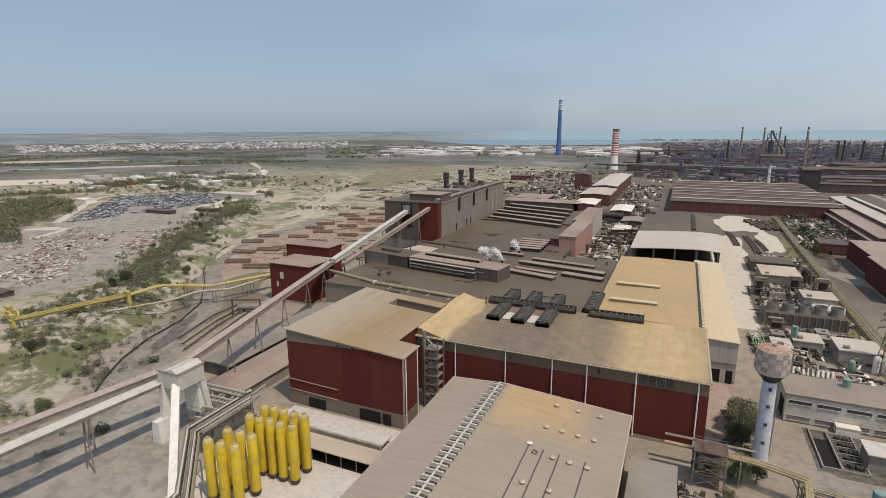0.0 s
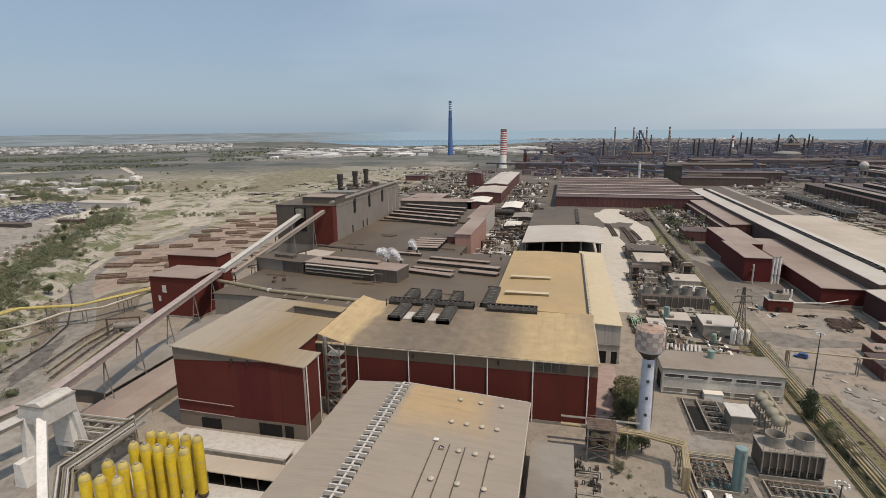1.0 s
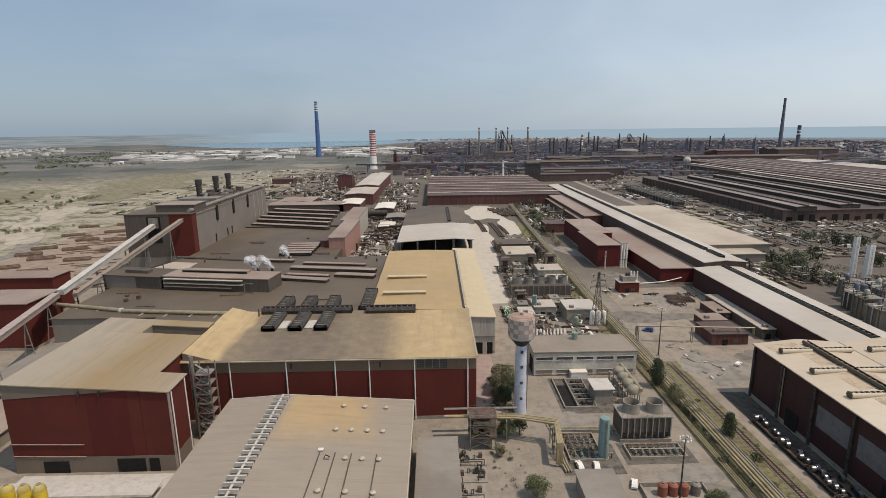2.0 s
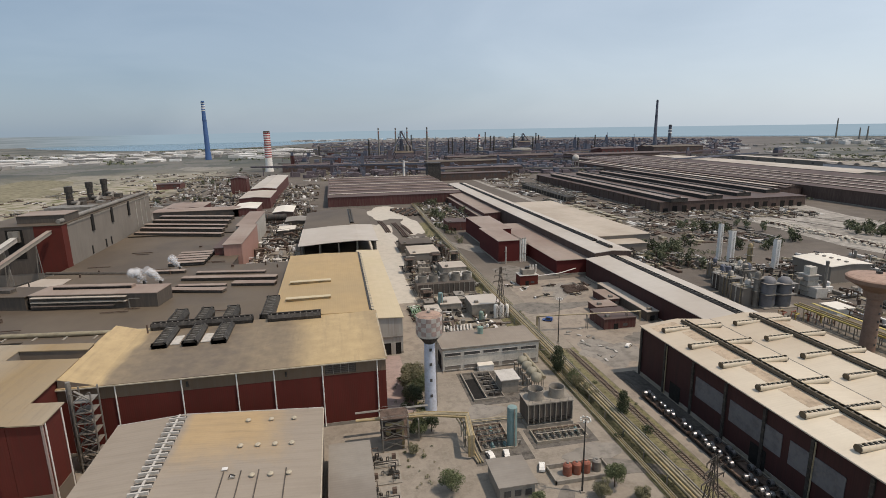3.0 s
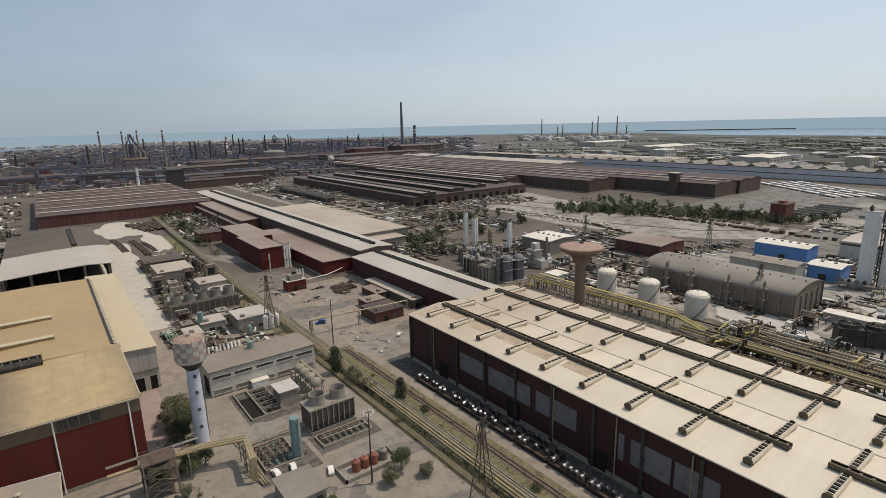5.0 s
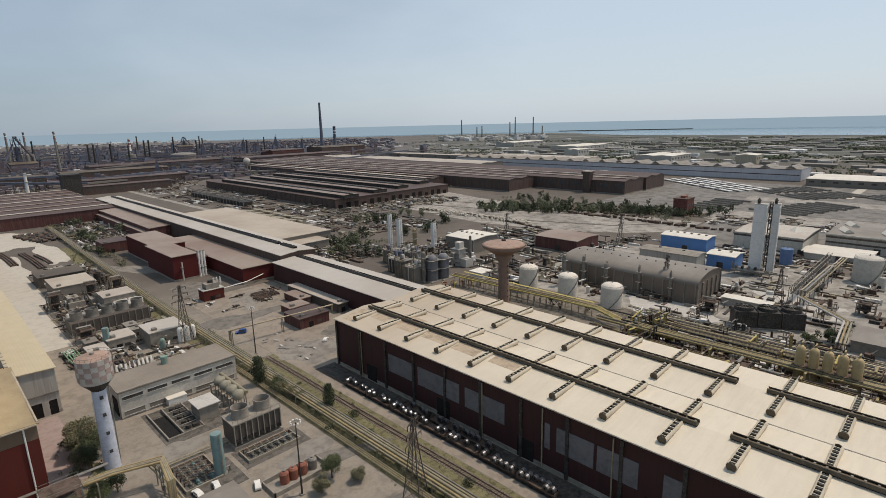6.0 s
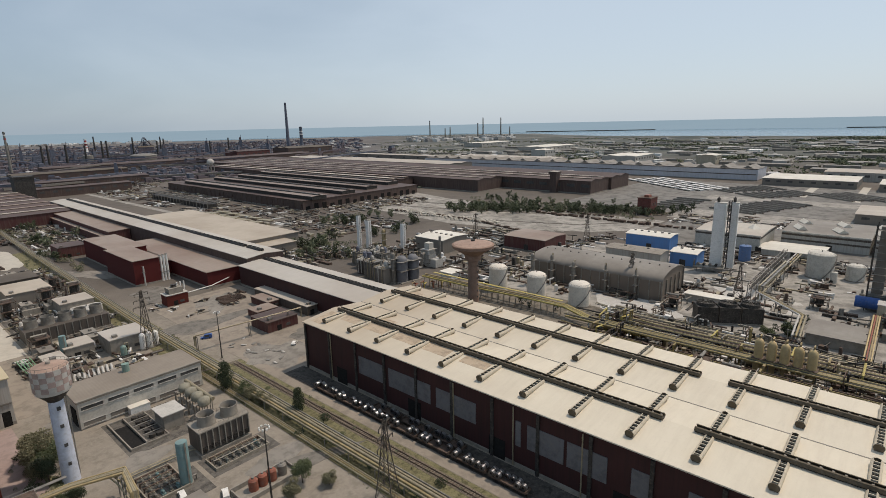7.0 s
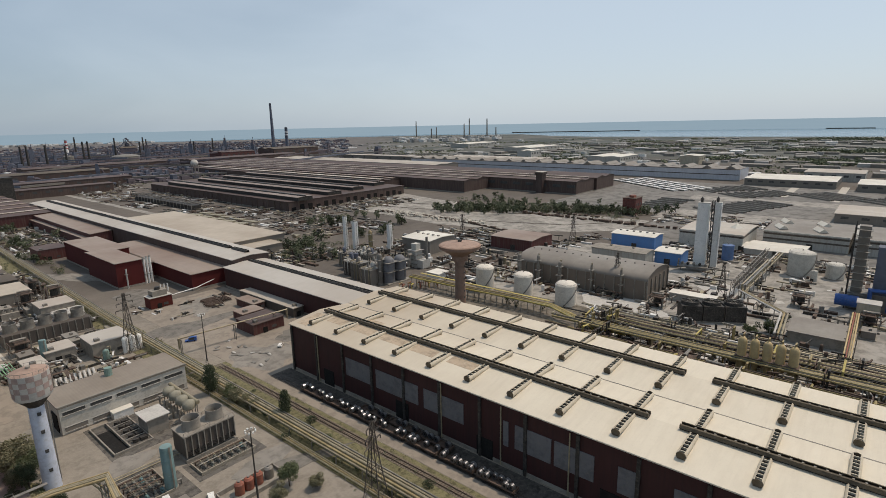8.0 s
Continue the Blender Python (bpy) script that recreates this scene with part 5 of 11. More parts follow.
for i in range(6):
    part("roof_plant", Geo().box(8 + (i % 3) * 9, 13 + (i % 3) * 9, 84 + i * 13, 91 + i * 13, 42.9, 44.6 + (i % 2) * 1.6), M_VENT if i % 2 else M_STEEL, tall)
for y in (478.0, 516.0, 547.0):
    s = thing("roof_stack", -209, y, 42.8, 0, "short dark roof exhaust stack", "stack", "converter house stacks")
    part("shaft", Geo().lathe([(2.5, 0), (2.3, 10.6), (2.9, 10.8), (2.9, 15.5), (2.3, 15.5)], 14), M_DARKSTEEL, s, "", True)
    part("collar", Geo().lathe([(2.9, 5.3), (2.9, 5.8)], 14), M_RUST, s)
    part("duct_bend", Geo().tube([(0, 0, 2.7), (8, -5, 2.7), (8, -10, 0.4)], 1.2, 8), M_STEEL, s, "", True)

# conveyor houses
red_house = shed("junction_house", -219, -190, 239, 262, 22.8, M_RED, M_ROOF_TAN, "red clad conveyor junction house", 0.0, "x")
transfer = shed("transfer_house", -251, -215, 292, 307, 21.0, M_RED, M_ROOF_TAN, "red transfer house with pale roof", 0.0, "x")
panel(red_house, "window", -211.5, -209.0, 238.8, 238.96, 14, 18, M_CONCLIGHT, "pale boarded window")
panel(red_house, "door", -214.5, -213.0, 238.8, 238.96, 9, 12, M_CONCLIGHT)


# small plant on the sooty roofs
clutter = Geo()
rc = random.Random(77)
for x0, x1, y0, y1, z, n in ((-170, -34, 244, 270, 18.0, 8), (-158, -36, 300, 350, 16.6, 14), (-168, -76, 355, 470, 14.2, 8), (-165, -100, 482, 550, 15.6, 12), (-218, -178, 390, 545, 42.8, 40)):
    for _ in range(n):
        x, y, k = rc.uniform(x0, x1), rc.uniform(y0, y1), rc.random()
        if k < 0.4:
            l = rc.uniform(3, 14)
            clutter.bar((x, y, z + 0.4), (x + l, y, z + 0.4), 0.4)
        elif k < 0.7:
            clutter.box(x - 0.8, x + 0.8, y - 0.8, y + 0.8, z - 1.0, z + rc.uniform(0.6, 1.6))
        else:
            clutter.lathe([(0.5, z - 1.0), (0.5, z + 1.4), (0.7, z + 1.5), (0.1, z + 1.9)], 8, x, y)
tagged(part("roof_clutter", clutter, M_RUST), "small vents, boxes and pipes on the roofs", "roof plant", "", "stuff")


# the long rolling mill halls
big_hall = shed("coil_hall", 118, 181, -95, 184, 20.0, M_REDSHADE, M_ROOF_HALL, "long dark red coil hall with pale beige double roof", 1.5, "y", 2)
for y0, y1, z0 in ((135, 149, 8), (112.2, 132.6, 8), (93, 109.6, 8), (76.4, 78.2, 7), (62.5, 74.2, 7.4), (50, 61.5, 7.4), (38.6, 43.6, 7.6), (8, 30, 7.6), (-30, -4, 7.6)):
    panel(big_hall, "translucent_panel", 117.72, 117.96, y0, y1, z0, 15, M_PANEL, "dull translucent wall panel")
for k in range(18):
    y = 183 - 16.05 * k
    panel(big_hall, "wall_column", 117.4, 117.97, y - 0.5, y + 0.5, 0, 19.4, M_DARKSTEEL)
for y in (160, 120, 85, 45, 5):
    panel(big_hall, "gate", 117.8, 117.97, y - 3, y + 3, 0, 6.5, M_BLACK, "dark sliding gate")
for y in (166, 102, 79, 57):
    downpipe(big_hall, -0.35, y + 95, 0.2, 19.2, M_PIPE)
gutter(big_hall, (31.5, -0.5, 20.3), (31.5, 279.5, 20.3), 0.2, M_STEEL)

for x in (133.75, 165.25):
    for y0, y1 in ((42.0, 180.0), (-60.0, 34.0)):
        t = thing("ridge_ventilator", x, y0, 21.8, 0, "long dark ridge ventilator along the roof", "roof vent", "coil hall ridge vents")
        l = y1 - y0
        part("trough", Geo().box(-0.8, 0.8, 0, l, -0.3, 0.8), M_DARKSTEEL, t)
        for s in (-1, 1):
            part("hood", Geo().prism([(s * 0.8, 0.2), (s * 1.35, 0.6), (s * 1.0, 1.4), (s * 0.55, 1.5), (s * 0.85, 0.8)], "y", 0, l), M_VENTOCHRE, t)
        for i in range(int(l / 2.3)):
            part("slat", Geo().box(-0.6, 0.6, i * 2.3 + 0.5, i * 2.3 + 1.0, 0.75, 1.2), M_STEEL, t)

cross = thing("cross_ventilator", 0, 0, 0, 0, "cream half-round roof ventilator with dark louvred slot", "roof vent", "coil hall cross vents")
def half_hood(s):
    """One side of the tubular hood: an arc from under the tube up to the slot."""
    deg = (-40, -15, 5, 22, 38, 52)
    out = [(s * 1.2 * math.cos(radians(d)), 0.95 + 1.1 * math.sin(radians(d))) for d in deg]
    inn = [(s * 1.02 * math.cos(radians(d)), 0.95 + 0.92 * math.sin(radians(d))) for d in reversed(deg)]
    return out + inn


for s in (-1, 1):
    part("hood", Geo().prism(half_hood(s), "x", 0, 10.6), M_HOOD, cross, "cream rounded hood", True)
part("curb", Geo().box(0, 10.6, -0.85, 0.85, -0.35, 0.75), M_VENTOCHRE, cross)
part("slot", Geo().box(0.1, 10.5, -0.9, 0.9, 0.75, 1.2), M_BLACK, cross, "dark louvre slot")
for i in range(6):
    part("blade", Geo().box(1.0 + i * 1.65, 1.22 + i * 1.65, -0.8, 0.8, 1.2, 1.68), M_HOOD, cross)
end = [(1.15 * math.cos(a), 0.95 + 1.05 * math.sin(a)) for a in [radians(d) for d in (-40, -10, 20, 50, 90, 130, 160, 190, 220)]]
part("end_plate", Geo().prism(end, "x", -0.2, -0.02), M_VENTOCHRE, cross)
for k in range(15):
    y = 174.7 - 16.05 * k
    if 34 < y < 42:
        continue
    for x, flip in ((121.6, 0), (146.4, 180), (153.4, 0), (178.2, 180)):
        zz = 20.75
        m = pose(x, y, zz, 0, 0, flip)
        if cross.name not in USED:
            USED.add(cross.name)
            cross.matrix_basis = m
        else:
            copy_thing(cross, m)

for k, (x, y, w, l) in enumerate(((127.6, 163, 5.0, 9), (127.2, 146, 5.4, 11), (127.4, 129, 5.0, 12), (127.2, 114, 5.2, 11), (127.6, 97, 4.6, 11), (120, 176, 11, 6), (168, 167, 6, 8), (136, 150, 4, 8))):
    rp_ = thing("stained_roof_sheet", x, y, 0, 0, "rust-brown stained sheet on the pale roof", "roof sheet", "stained roof sheets")
    slope = 1.5 / 15.75
    hz = lambda u: 20.0 + 0.37 + 0.03 + (u - 118) * slope if u < 133.75 else (20.4 + (149.5 - u) * slope if u < 149.5 else 20.4 + (u - 149.5) * slope if u < 165.25 else 20.4 + (181 - u) * slope)
    part("sheet", Geo().slab([(0, 0, hz(x)), (w, 0, hz(x + w)), (w, l, hz(x + w)), (0, l, hz(x))], 0.02), M_STAINSHEET, rp_)
link_hall = shed("link_hall", 161, 190, 184.5, 320, 12.8, M_REDSHADE, M_ROOF_LONG, "long low hall with pale roof and ridge vent", 1.0, "y")
shed("long_mill_hall", 167.6, 194, 321, 790, 16.0, M_BROWNCLAD, M_ROOF_LONG, "very long mill hall with pale roof and ridge vent", 1.2, "y")
louvre_vent(179.0, 186.0, 13.6, 133.0, 3.0, 1.6, "y", "long dark ridge ventilator with pale edges", 44, "ridge_ventilator", "mill ridge vents")
louvre_vent(182.5, 350.0, 17.2, 425.0, 3.0, 1.8, "y", "very long dark ridge ventilator", 60, "ridge_ventilator", "mill ridge vents")
louvre_vent(182.5, 328.0, 17.2, 18.0, 3.0, 1.8, "y", "short dark ridge ventilator", 6, "ridge_ventilator", "mill ridge vents")
shed("mill_aisle", 150, 167, 528, 748, 11.8, M_REDDULL, M_ROOF_TAN, "low mill aisle with tan roof", 0.0, "y", lean=0.8)
shed("mill_aisle", 146, 149.8, 500, 748, 8.0, M_REDDULL, M_ROOF_TAN, "narrow low aisle with tan roof", 0.0, "y")
red_block = shed("red_block", 116, 132, 371, 424, 16.8, M_RED2, M_ROOF_TAN, "red clad block with flat tan roof", 0.0, "x")
shed("red_block", 121, 143.5, 424.5, 492, 15.2, M_RED2, M_ROOF_TAN, "red clad block with flat tan roof", 0.0, "x")
shed("red_low_hall", 144, 167.2, 329, 472, 10.4, M_RED2, M_ROOF_TAN, "low red clad hall with brownish tan roof", 0.0, "x")
shed("red_low_hall", 135, 143.8, 384, 472, 10.4, M_RED2, M_ROOF_TAN, "low red clad hall bay with brownish tan roof", 0.0, "x")
shed("beige_roof_hall", 194.5, 252, 390, 596, 11.6, M_BANDGREY, M_ROOF_BEIGE, "wide low hall with beige flat roof", 0.0, "x")
shed("beige_roof_annex", 194.5, 238, 372, 389.5, 8.5, M_BANDGREY, M_ROOF_BEIGE, "lower annex with beige roof", 0.0, "x")
for i, (x, h) in enumerate(((133.4, 17.2), (135.3, 17.4), (137.2, 17.6))):
    s = thing("exhaust_pipe", x, 372.5, 0, 0, "upright pale exhaust pipe beside the red block", "exhaust pipe", "exhaust pipes")
    part("pipe", Geo().cyl((0, 0, 0), (0, 0, h), 0.75, 12), M_WHITE, s, "", True)
    part("cap", Geo().lathe([(0.95, h), (0.6, h + 0.7)], 12), M_STEEL, s)
    part("bracket", Geo().box(-0.9, 0.9, -0.9, 0.9, 6, 6.3), M_STEEL, s)
s = thing("exhaust_pipe", 121.0, 369.0, 0, 0, "upright pale exhaust pipe beside the red block", "exhaust pipe", "exhaust pipes")
part("pipe", Geo().cyl((0, 0, 0), (0, 0, 13), 0.5, 12), M_CONCLIGHT, s, "", True)
part("bracket", Geo().box(-0.8, 0.8, -0.8, 1.6, 9, 9.3), M_STEEL, s)
pl = thing("pale_pipeline", 128, 322, 0, 0, "thin white pipeline on low posts", "pipe")
part("pipe", Geo().tube([(0, 0, 3), (16, 2, 3.2), (32, 8, 4.5), (41, 10, 6.5)], 0.3, 8), M_WHITE, pl)
for x, y, z in ((0, 0, 3), (16, 2, 3.2), (32, 8, 4.5)):
    part("post", Geo().bar((x, y, 0), (x, y, z), 0.2), M_STEEL, pl)

cross_hall = shed("cross_hall", -10, 168, 700, 975, 13.5, M_MAROON, M_ROOF_BROWN, "dull red cross hall with ribbed brown roof", 1.4, "x", 7)
brown_halls = shed("brown_mill_halls", 362, 557, 545, 930, 12.0, M_BROWNCLAD, M_ROOF_BROWN, "wide brown mill halls with raised pale roof strips", 0.0, "y")
for k in range(16):
    panel(brown_halls, "gable_opening", 366 + k * 12, 372 + k * 12, 544.7, 544.97, 0, 7.5 if k % 3 else 5, M_BLACK, "dark open bay in the gable")
for k in range(30):
    panel(brown_halls, "wall_column", 361.5, 361.97, 548 + k * 12.8, 549 + k * 12.8, 0, 11.8, M_RUST)
shed("brown_mill_halls", 560, 610, 605, 1200, 14.0, M_BROWNCLAD, M_ROOF_BROWN, "brown multi-bay mill halls with striped roofs", 2.0, "y", 2)
shed("brown_long_hall", 612, 672, 476, 1300, 17.0, M_BROWNCLAD, M_ROOF_BROWN, "brown long mill halls with striped roofs", 2.0, "y", 2)
brown_long2 = shed("brown_long_hall", 674, 730, 331, 1300, 17.5, M_BROWNCLAD, M_ROOF_BROWN, "brown long mill halls with striped roofs", 2.2, "y", 2)
brown_long3 = shed("brown_long_hall", 732, 792, 328, 1300, 18.0, M_BROWNCLAD, M_ROOF_BROWN, "brown long mill hall with pale ridge", 2.2, "y", 2)
block_tower = thing("hall_tower", 672, 385, 0, 0, "square brown stair tower between the halls", "tower")
part("shaft", Geo().box(-5, 5, -5, 5, 0, 26), M_BROWNCLAD, block_tower)
part("crown", Geo().box(-6.5, 6.5, -6.5, 6.5, 26, 29), M_BROWNCLAD, block_tower)
part("roof", Geo().box(-6.8, 6.8, -6.8, 6.8, 29, 29.5), M_ROOF_PALE, block_tower)
def ridge_strip(x, y, z, l, w, axis, mat):
    """A raised pale strip of sheeting along a ridge, with dark open sides."""
    t = thing("ridge_strip", x, y, z, 90 if axis == "x" else 0, "pale raised strip along a brown roof", "roof strip", "roof ridge strips")
    part("side", Geo().box(-w * 0.42, w * 0.42, 0.3, l - 0.3, -1.2, 0.9), M_DARKSTEEL, t)
    part("sheet", Geo().ribbon([(-w / 2, 0.9), (0, 1.3), (w / 2, 0.9)], 0.25, "y", 0, l), mat, t)


for x, w, y in ((383, 23, 540), (437, 23, 551), (486, 21, 562), (541, 22, 578)):
    t = thing("roof_monitor", x, y, 12.2, 0, "wide raised roof strip with pale dusty top and dark open sides", "roof monitor", "mill hall monitors")
    part("side", Geo().box(-w * 0.46, w * 0.46, 0.4, 350, 0, 4.2), M_DARKSTEEL, t)
    part("sheet", Geo().ribbon([(-w / 2, 4.2), (0, 4.9), (w / 2, 4.2)], 0.3, "y", 0, 351), M_ROOF_MILL, t)
    part("ridge_vent", Geo().prism([(-2.4, 4.9), (2.4, 4.9), (2.0, 6.2), (-2.0, 6.2)], "y", 1, 350), M_DARKSTEEL, t)
for k in range(2):
    ridge_strip(572.5 + 25 * k, 606.0, 15.8, 590.0, 9.0, "y", M_ROOF_TAN if k % 2 else M_ROOF_PALE)
for k in range(2):
    ridge_strip(627.0 + 30 * k, 478.0, 18.8, 800.0, 3.6, "y", M_ROOF_PALE)
    ridge_strip(688.0 + 28 * k, 333.0, 19.5, 900.0, 3.6, "y", M_ROOF_PALE)
for k in range(7):
    ridge_strip(167.0, 719.6 + 39.3 * k, 14.6, 176.0, 6.0, "x", M_ROOF_TAN if k % 3 else M_ROOF_PALE)
for k in range(14):
    yy = 333 + k * 22
    panel(brown_long2, "gable_window", 673.7, 673.95, yy, yy + 12, 9, 13, M_GLASS)
for k in range(30):
    panel(brown_long3, "gallery_window", 731.55, 731.9, 332 + k * 6.0, 336.4 + k * 6.0, 15.2, 17.2, M_TANK)
grey_far = shed("blue_grey_far_hall", 950, 1010, 188, 900, 18.0, M_BLUEGREY, M_ROOF_GREY, "very long blue-grey far hall with white roof edge", 1.0, "y", 2)
for k in range(20):
    hm = thing("roof_monitor", 955, 196 + k * 35, 19.0, 0, "white gabled monitor on the far hall", "roof monitor", "far hall monitors")
    part("body", Geo().prism([(0, 0), (7, 4.0), (9, 3.6), (14, 0)], "x", 0, 50), M_ROOF_GREY, hm)
    part("glazing", Geo().box(0.5, 49.5, 13.2, 13.9, 0.2, 1.2), M_GLASS, hm)
part("eaves_trim", Geo().box(-0.9, -0.65, 0, 712, 17.6, 18.5), M_DARKSTEEL, grey_far)
part("window_band", Geo().box(-0.3, -0.02, 2, 710, 9.0, 10.2), M_DARKCLAD, grey_far)
dark_block = thing("dark_block", 180, 985, 0, 0, "tall black coal tower block", "tower")
part("shaft", Geo().box(-12, 12, -12, 12, 0, 34), M_DARKSTEEL, dark_block)
part("crown", Geo().box(-13, 13, -13, 13, 34, 36), M_DARKSTEEL, dark_block)


# roads and strips of the central yard
def strip(name, x0, x1, y0, y1, z, mat, label, category="road"):
    o = part(name, Geo().box(x0, x1, y0, y1, z - 0.25, z), mat)
    return tagged(o, label, category, "", "structure")


M_GRASS = plain("dry_grass", (0.16, 0.145, 0.074), 0.95, var=0.4, coarse=0.12, fine=1.5, dirt=(0.25, 0.21, 0.13), dirty=0.8)
M_BALLAST = plain("track_ballast", (0.17, 0.14, 0.105), 0.95, var=0.3, coarse=0.2, fine=2.0)
M_GRAVEL = plain("pale_gravel", (0.33, 0.305, 0.268), 0.95, var=0.35, coarse=0.025, fine=0.25, dirt=(0.17, 0.152, 0.13), dirty=0.7)
M_PAVE = plain("pale_paving", (0.27, 0.228, 0.183), 0.9, var=0.22, coarse=0.03, fine=0.6)
strip("road", 103.6, 107.4, -60, 232, 0.06, M_PAVE, "pale worn concrete service road")
strip("pavement", 104, 160, 186, 322, 0.05, M_PAVE, "wide pale concrete yard", "pavement")
strip("grass_strip", 84.0, 103.4, -60, 214, 0.05, M_GRASS, "strip of dry green grass beside the tracks", "grass")
strip("grass_strip", 82.0, 96.0, 216, 560, 0.05, M_GRASS, "strip of dry green grass under the pipe rack", "grass")
strip("track_bed", 98.2, 101.6, -60, 214, 0.12, M_BALLAST, "brown ballast track bed", "track bed")
strip("road", 27.0, 49.0, 380, 492, 0.055, M_SAND, "white sandy works road")
strip("road", 27.0, 43.0, 296, 379.9, 0.05, M_SAND, "pale sandy works road")
strip("road", 27.0, 35.0, 228, 295.9, 0.05, M_PAVE, "worn pale works road")
def patch(name, cx, cy, rx, ry, z, mat, label, seed, rz=0.0, rough=0.35, n=40):
    """A flat patch of ground with an uneven rim."""
    pts = []
    for i in range(n):
        a = 2 * math.pi * i / n
        k = 1 + rough * 1.6 * noise.noise((math.cos(a) * 1.7 + seed * 3.1, math.sin(a) * 1.7, seed * 1.3))
        u, v = rx * k * math.cos(a), ry * k * math.sin(a)
        c, s = math.cos(radians(rz)), math.sin(radians(rz))
        pts.append((cx + u * c - v * s, cy + u * s + v * c, z))
    return tagged(part(name, Geo().slab(pts, 0.2), mat), label, "ground patch", "", "structure")


patch("sand_patch", 58, 640, 26, 46, 0.06, M_SAND, "white sandy storage ground", 1)
patch("sand_patch", 76, 545, 9, 50, 0.066, M_SAND, "white sandy storage ground", 2)
patch("sand_patch", 42, 520, 12, 50, 0.072, M_SAND, "white sandy storage ground", 3)
strip("pavement", 14.2, 24.0, 168, 224, 0.06, M_PINK, "pinkish paved path beside the red hall", "pavement")

track = thing("railway_track", 99.9, -60, 0, 0, "railway track on sleepers in the grass strip", "railway track", "", "structure")
for dx in (-0.75, 0.75):
    part("rail", Geo().box(dx - 0.07, dx + 0.07, 0, 272, 0.22, 0.4), M_RAIL, track)
sleepers = Geo()
for i in range(270):
    sleepers.box(-1.3, 1.3, i * 1.0, i * 1.0 + 0.26, 0.12, 0.24)
tagged(part("sleepers", sleepers, M_RUST, track), "", "", "", "stuff")
# the coil hall's shadow is put into this strip's dark colour
strip("track_bed", 107.7, 117.3, -60, 186, 0.03, M_SIDINGSHADE, "siding ballast with hall shade in its colour", "track bed")
track2 = thing("railway_track", 109.2, -60, 0, 0, "railway siding beside the coil hall", "railway track", "", "structure")
for dx in (-0.75, 0.75):
    part("rail", Geo().box(dx - 0.07, dx + 0.07, 0, 240, 0.02, 0.16), M_RAIL, track2)

# coil wagons
wagon = thing("coil_wagon", 0, 0, 0, 0, "rusty flat railway wagon for steel coils", "wagon", "coil wagons")
part("deck", Geo().box(-1.45, 1.45, -6.4, 6.4, 1.0, 1.3), M_RUST, wagon)
part("sole_bar", Geo().box(-1.1, 1.1, -6.4, 6.4, 0.75, 1.0), M_DARKSTEEL, wagon)
for s in (-1, 1):
    part("end_board", Geo().box(-1.45, 1.45, s * 6.3 - 0.1, s * 6.3 + 0.1, 1.3, 1.9), M_RUST, wagon)
    part("side_rail", Geo().box(s * 1.4 - 0.08, s * 1.4 + 0.08, -6.3, 6.3, 1.3, 1.6), M_RUST, wagon)
    part("buffer", Geo().cyl((0.8, s * 6.4, 0.95), (0.8, s * 6.9, 0.95), 0.22, 8).cyl((-0.8, s * 6.4, 0.95), (-0.8, s * 6.9, 0.95), 0.22, 8), M_DARKSTEEL, wagon)
    for d in (-0.9, 0.9):
        for side in (-1, 1):
            part("wheel", Geo().cyl((side * 0.68, s * 4.3 + d, 0.58), (side * 0.82, s * 4.3 + d, 0.58), 0.42, 12), M_DARKSTEEL, wagon)
coil = thing("steel_coil", 0, 0, 0, 0, "dark steel coil with bright shining end", "steel coil", "coils on the wagons")
ringp = [(0.42, -0.65), (0.92, -0.65), (0.95, -0.6), (0.95, 0.6), (0.92, 0.65), (0.42, 0.65), (0.4, 0.6), (0.4, -0.6)]
cg = Geo()
NC = 20
for r, u in ringp:
    cg.v += [(u, r * math.cos(2 * math.pi * i / NC), r * math.sin(2 * math.pi * i / NC)) for i in range(NC)]
cg.f += [(k * NC + i, k * NC + (i + 1) % NC, ((k + 1) % 8) * NC + (i + 1) % NC, ((k + 1) % 8) * NC + i) for k in range(8) for i in range(NC)]
part("winding", cg, M_COIL, coil, "", True, (0, 0, 0.95))
# brighter steel band puts the sun's glint into the coil's colour
part("wrapper", Geo().cyl((-0.5, 0, 0.97), (0.5, 0, 0.97), 0.965, NC, None, False), M_COILEND, coil, "bright band painted as the coil's sun glint", True)
part("core", Geo().cyl((-0.55, 0, 0.95), (0.55, 0, 0.95), 0.36, 12), M_BLACK, coil)
rng = random.Random(5)
for k in range(7):
    yc = 158.5 - 14.0 * k
    put(wagon, 109.2, yc, 0)
    for j in range(6):
        y = yc - 5.2 + j * 2.1
        if rng.random() < (0.3 if k == 0 else 0.12):
            continue
        if rng.random() < 0.55:
            put(coil, 109.95, y, 1.32, rng.choice((0, 180)))
            if rng.random() < 0.75:
                put(coil, 108.4, y + rng.uniform(-0.3, 0.3), 1.32, 0)
        else:
            put(coil, 109.2 + rng.uniform(-0.5, 0.5), y, 1.32, 0)
for k in range(3):
    yc = 151.0 - 14.2 * k
    put(wagon, 113.4, yc - 22, 0)
    for j in range(5):
        if rng.random() < 0.75:
            put(coil, 113.4 + rng.uniform(-0.4, 0.4), yc - 27 + j * 2.4, 1.32, 0)

# pipe rack along the road
mains = []
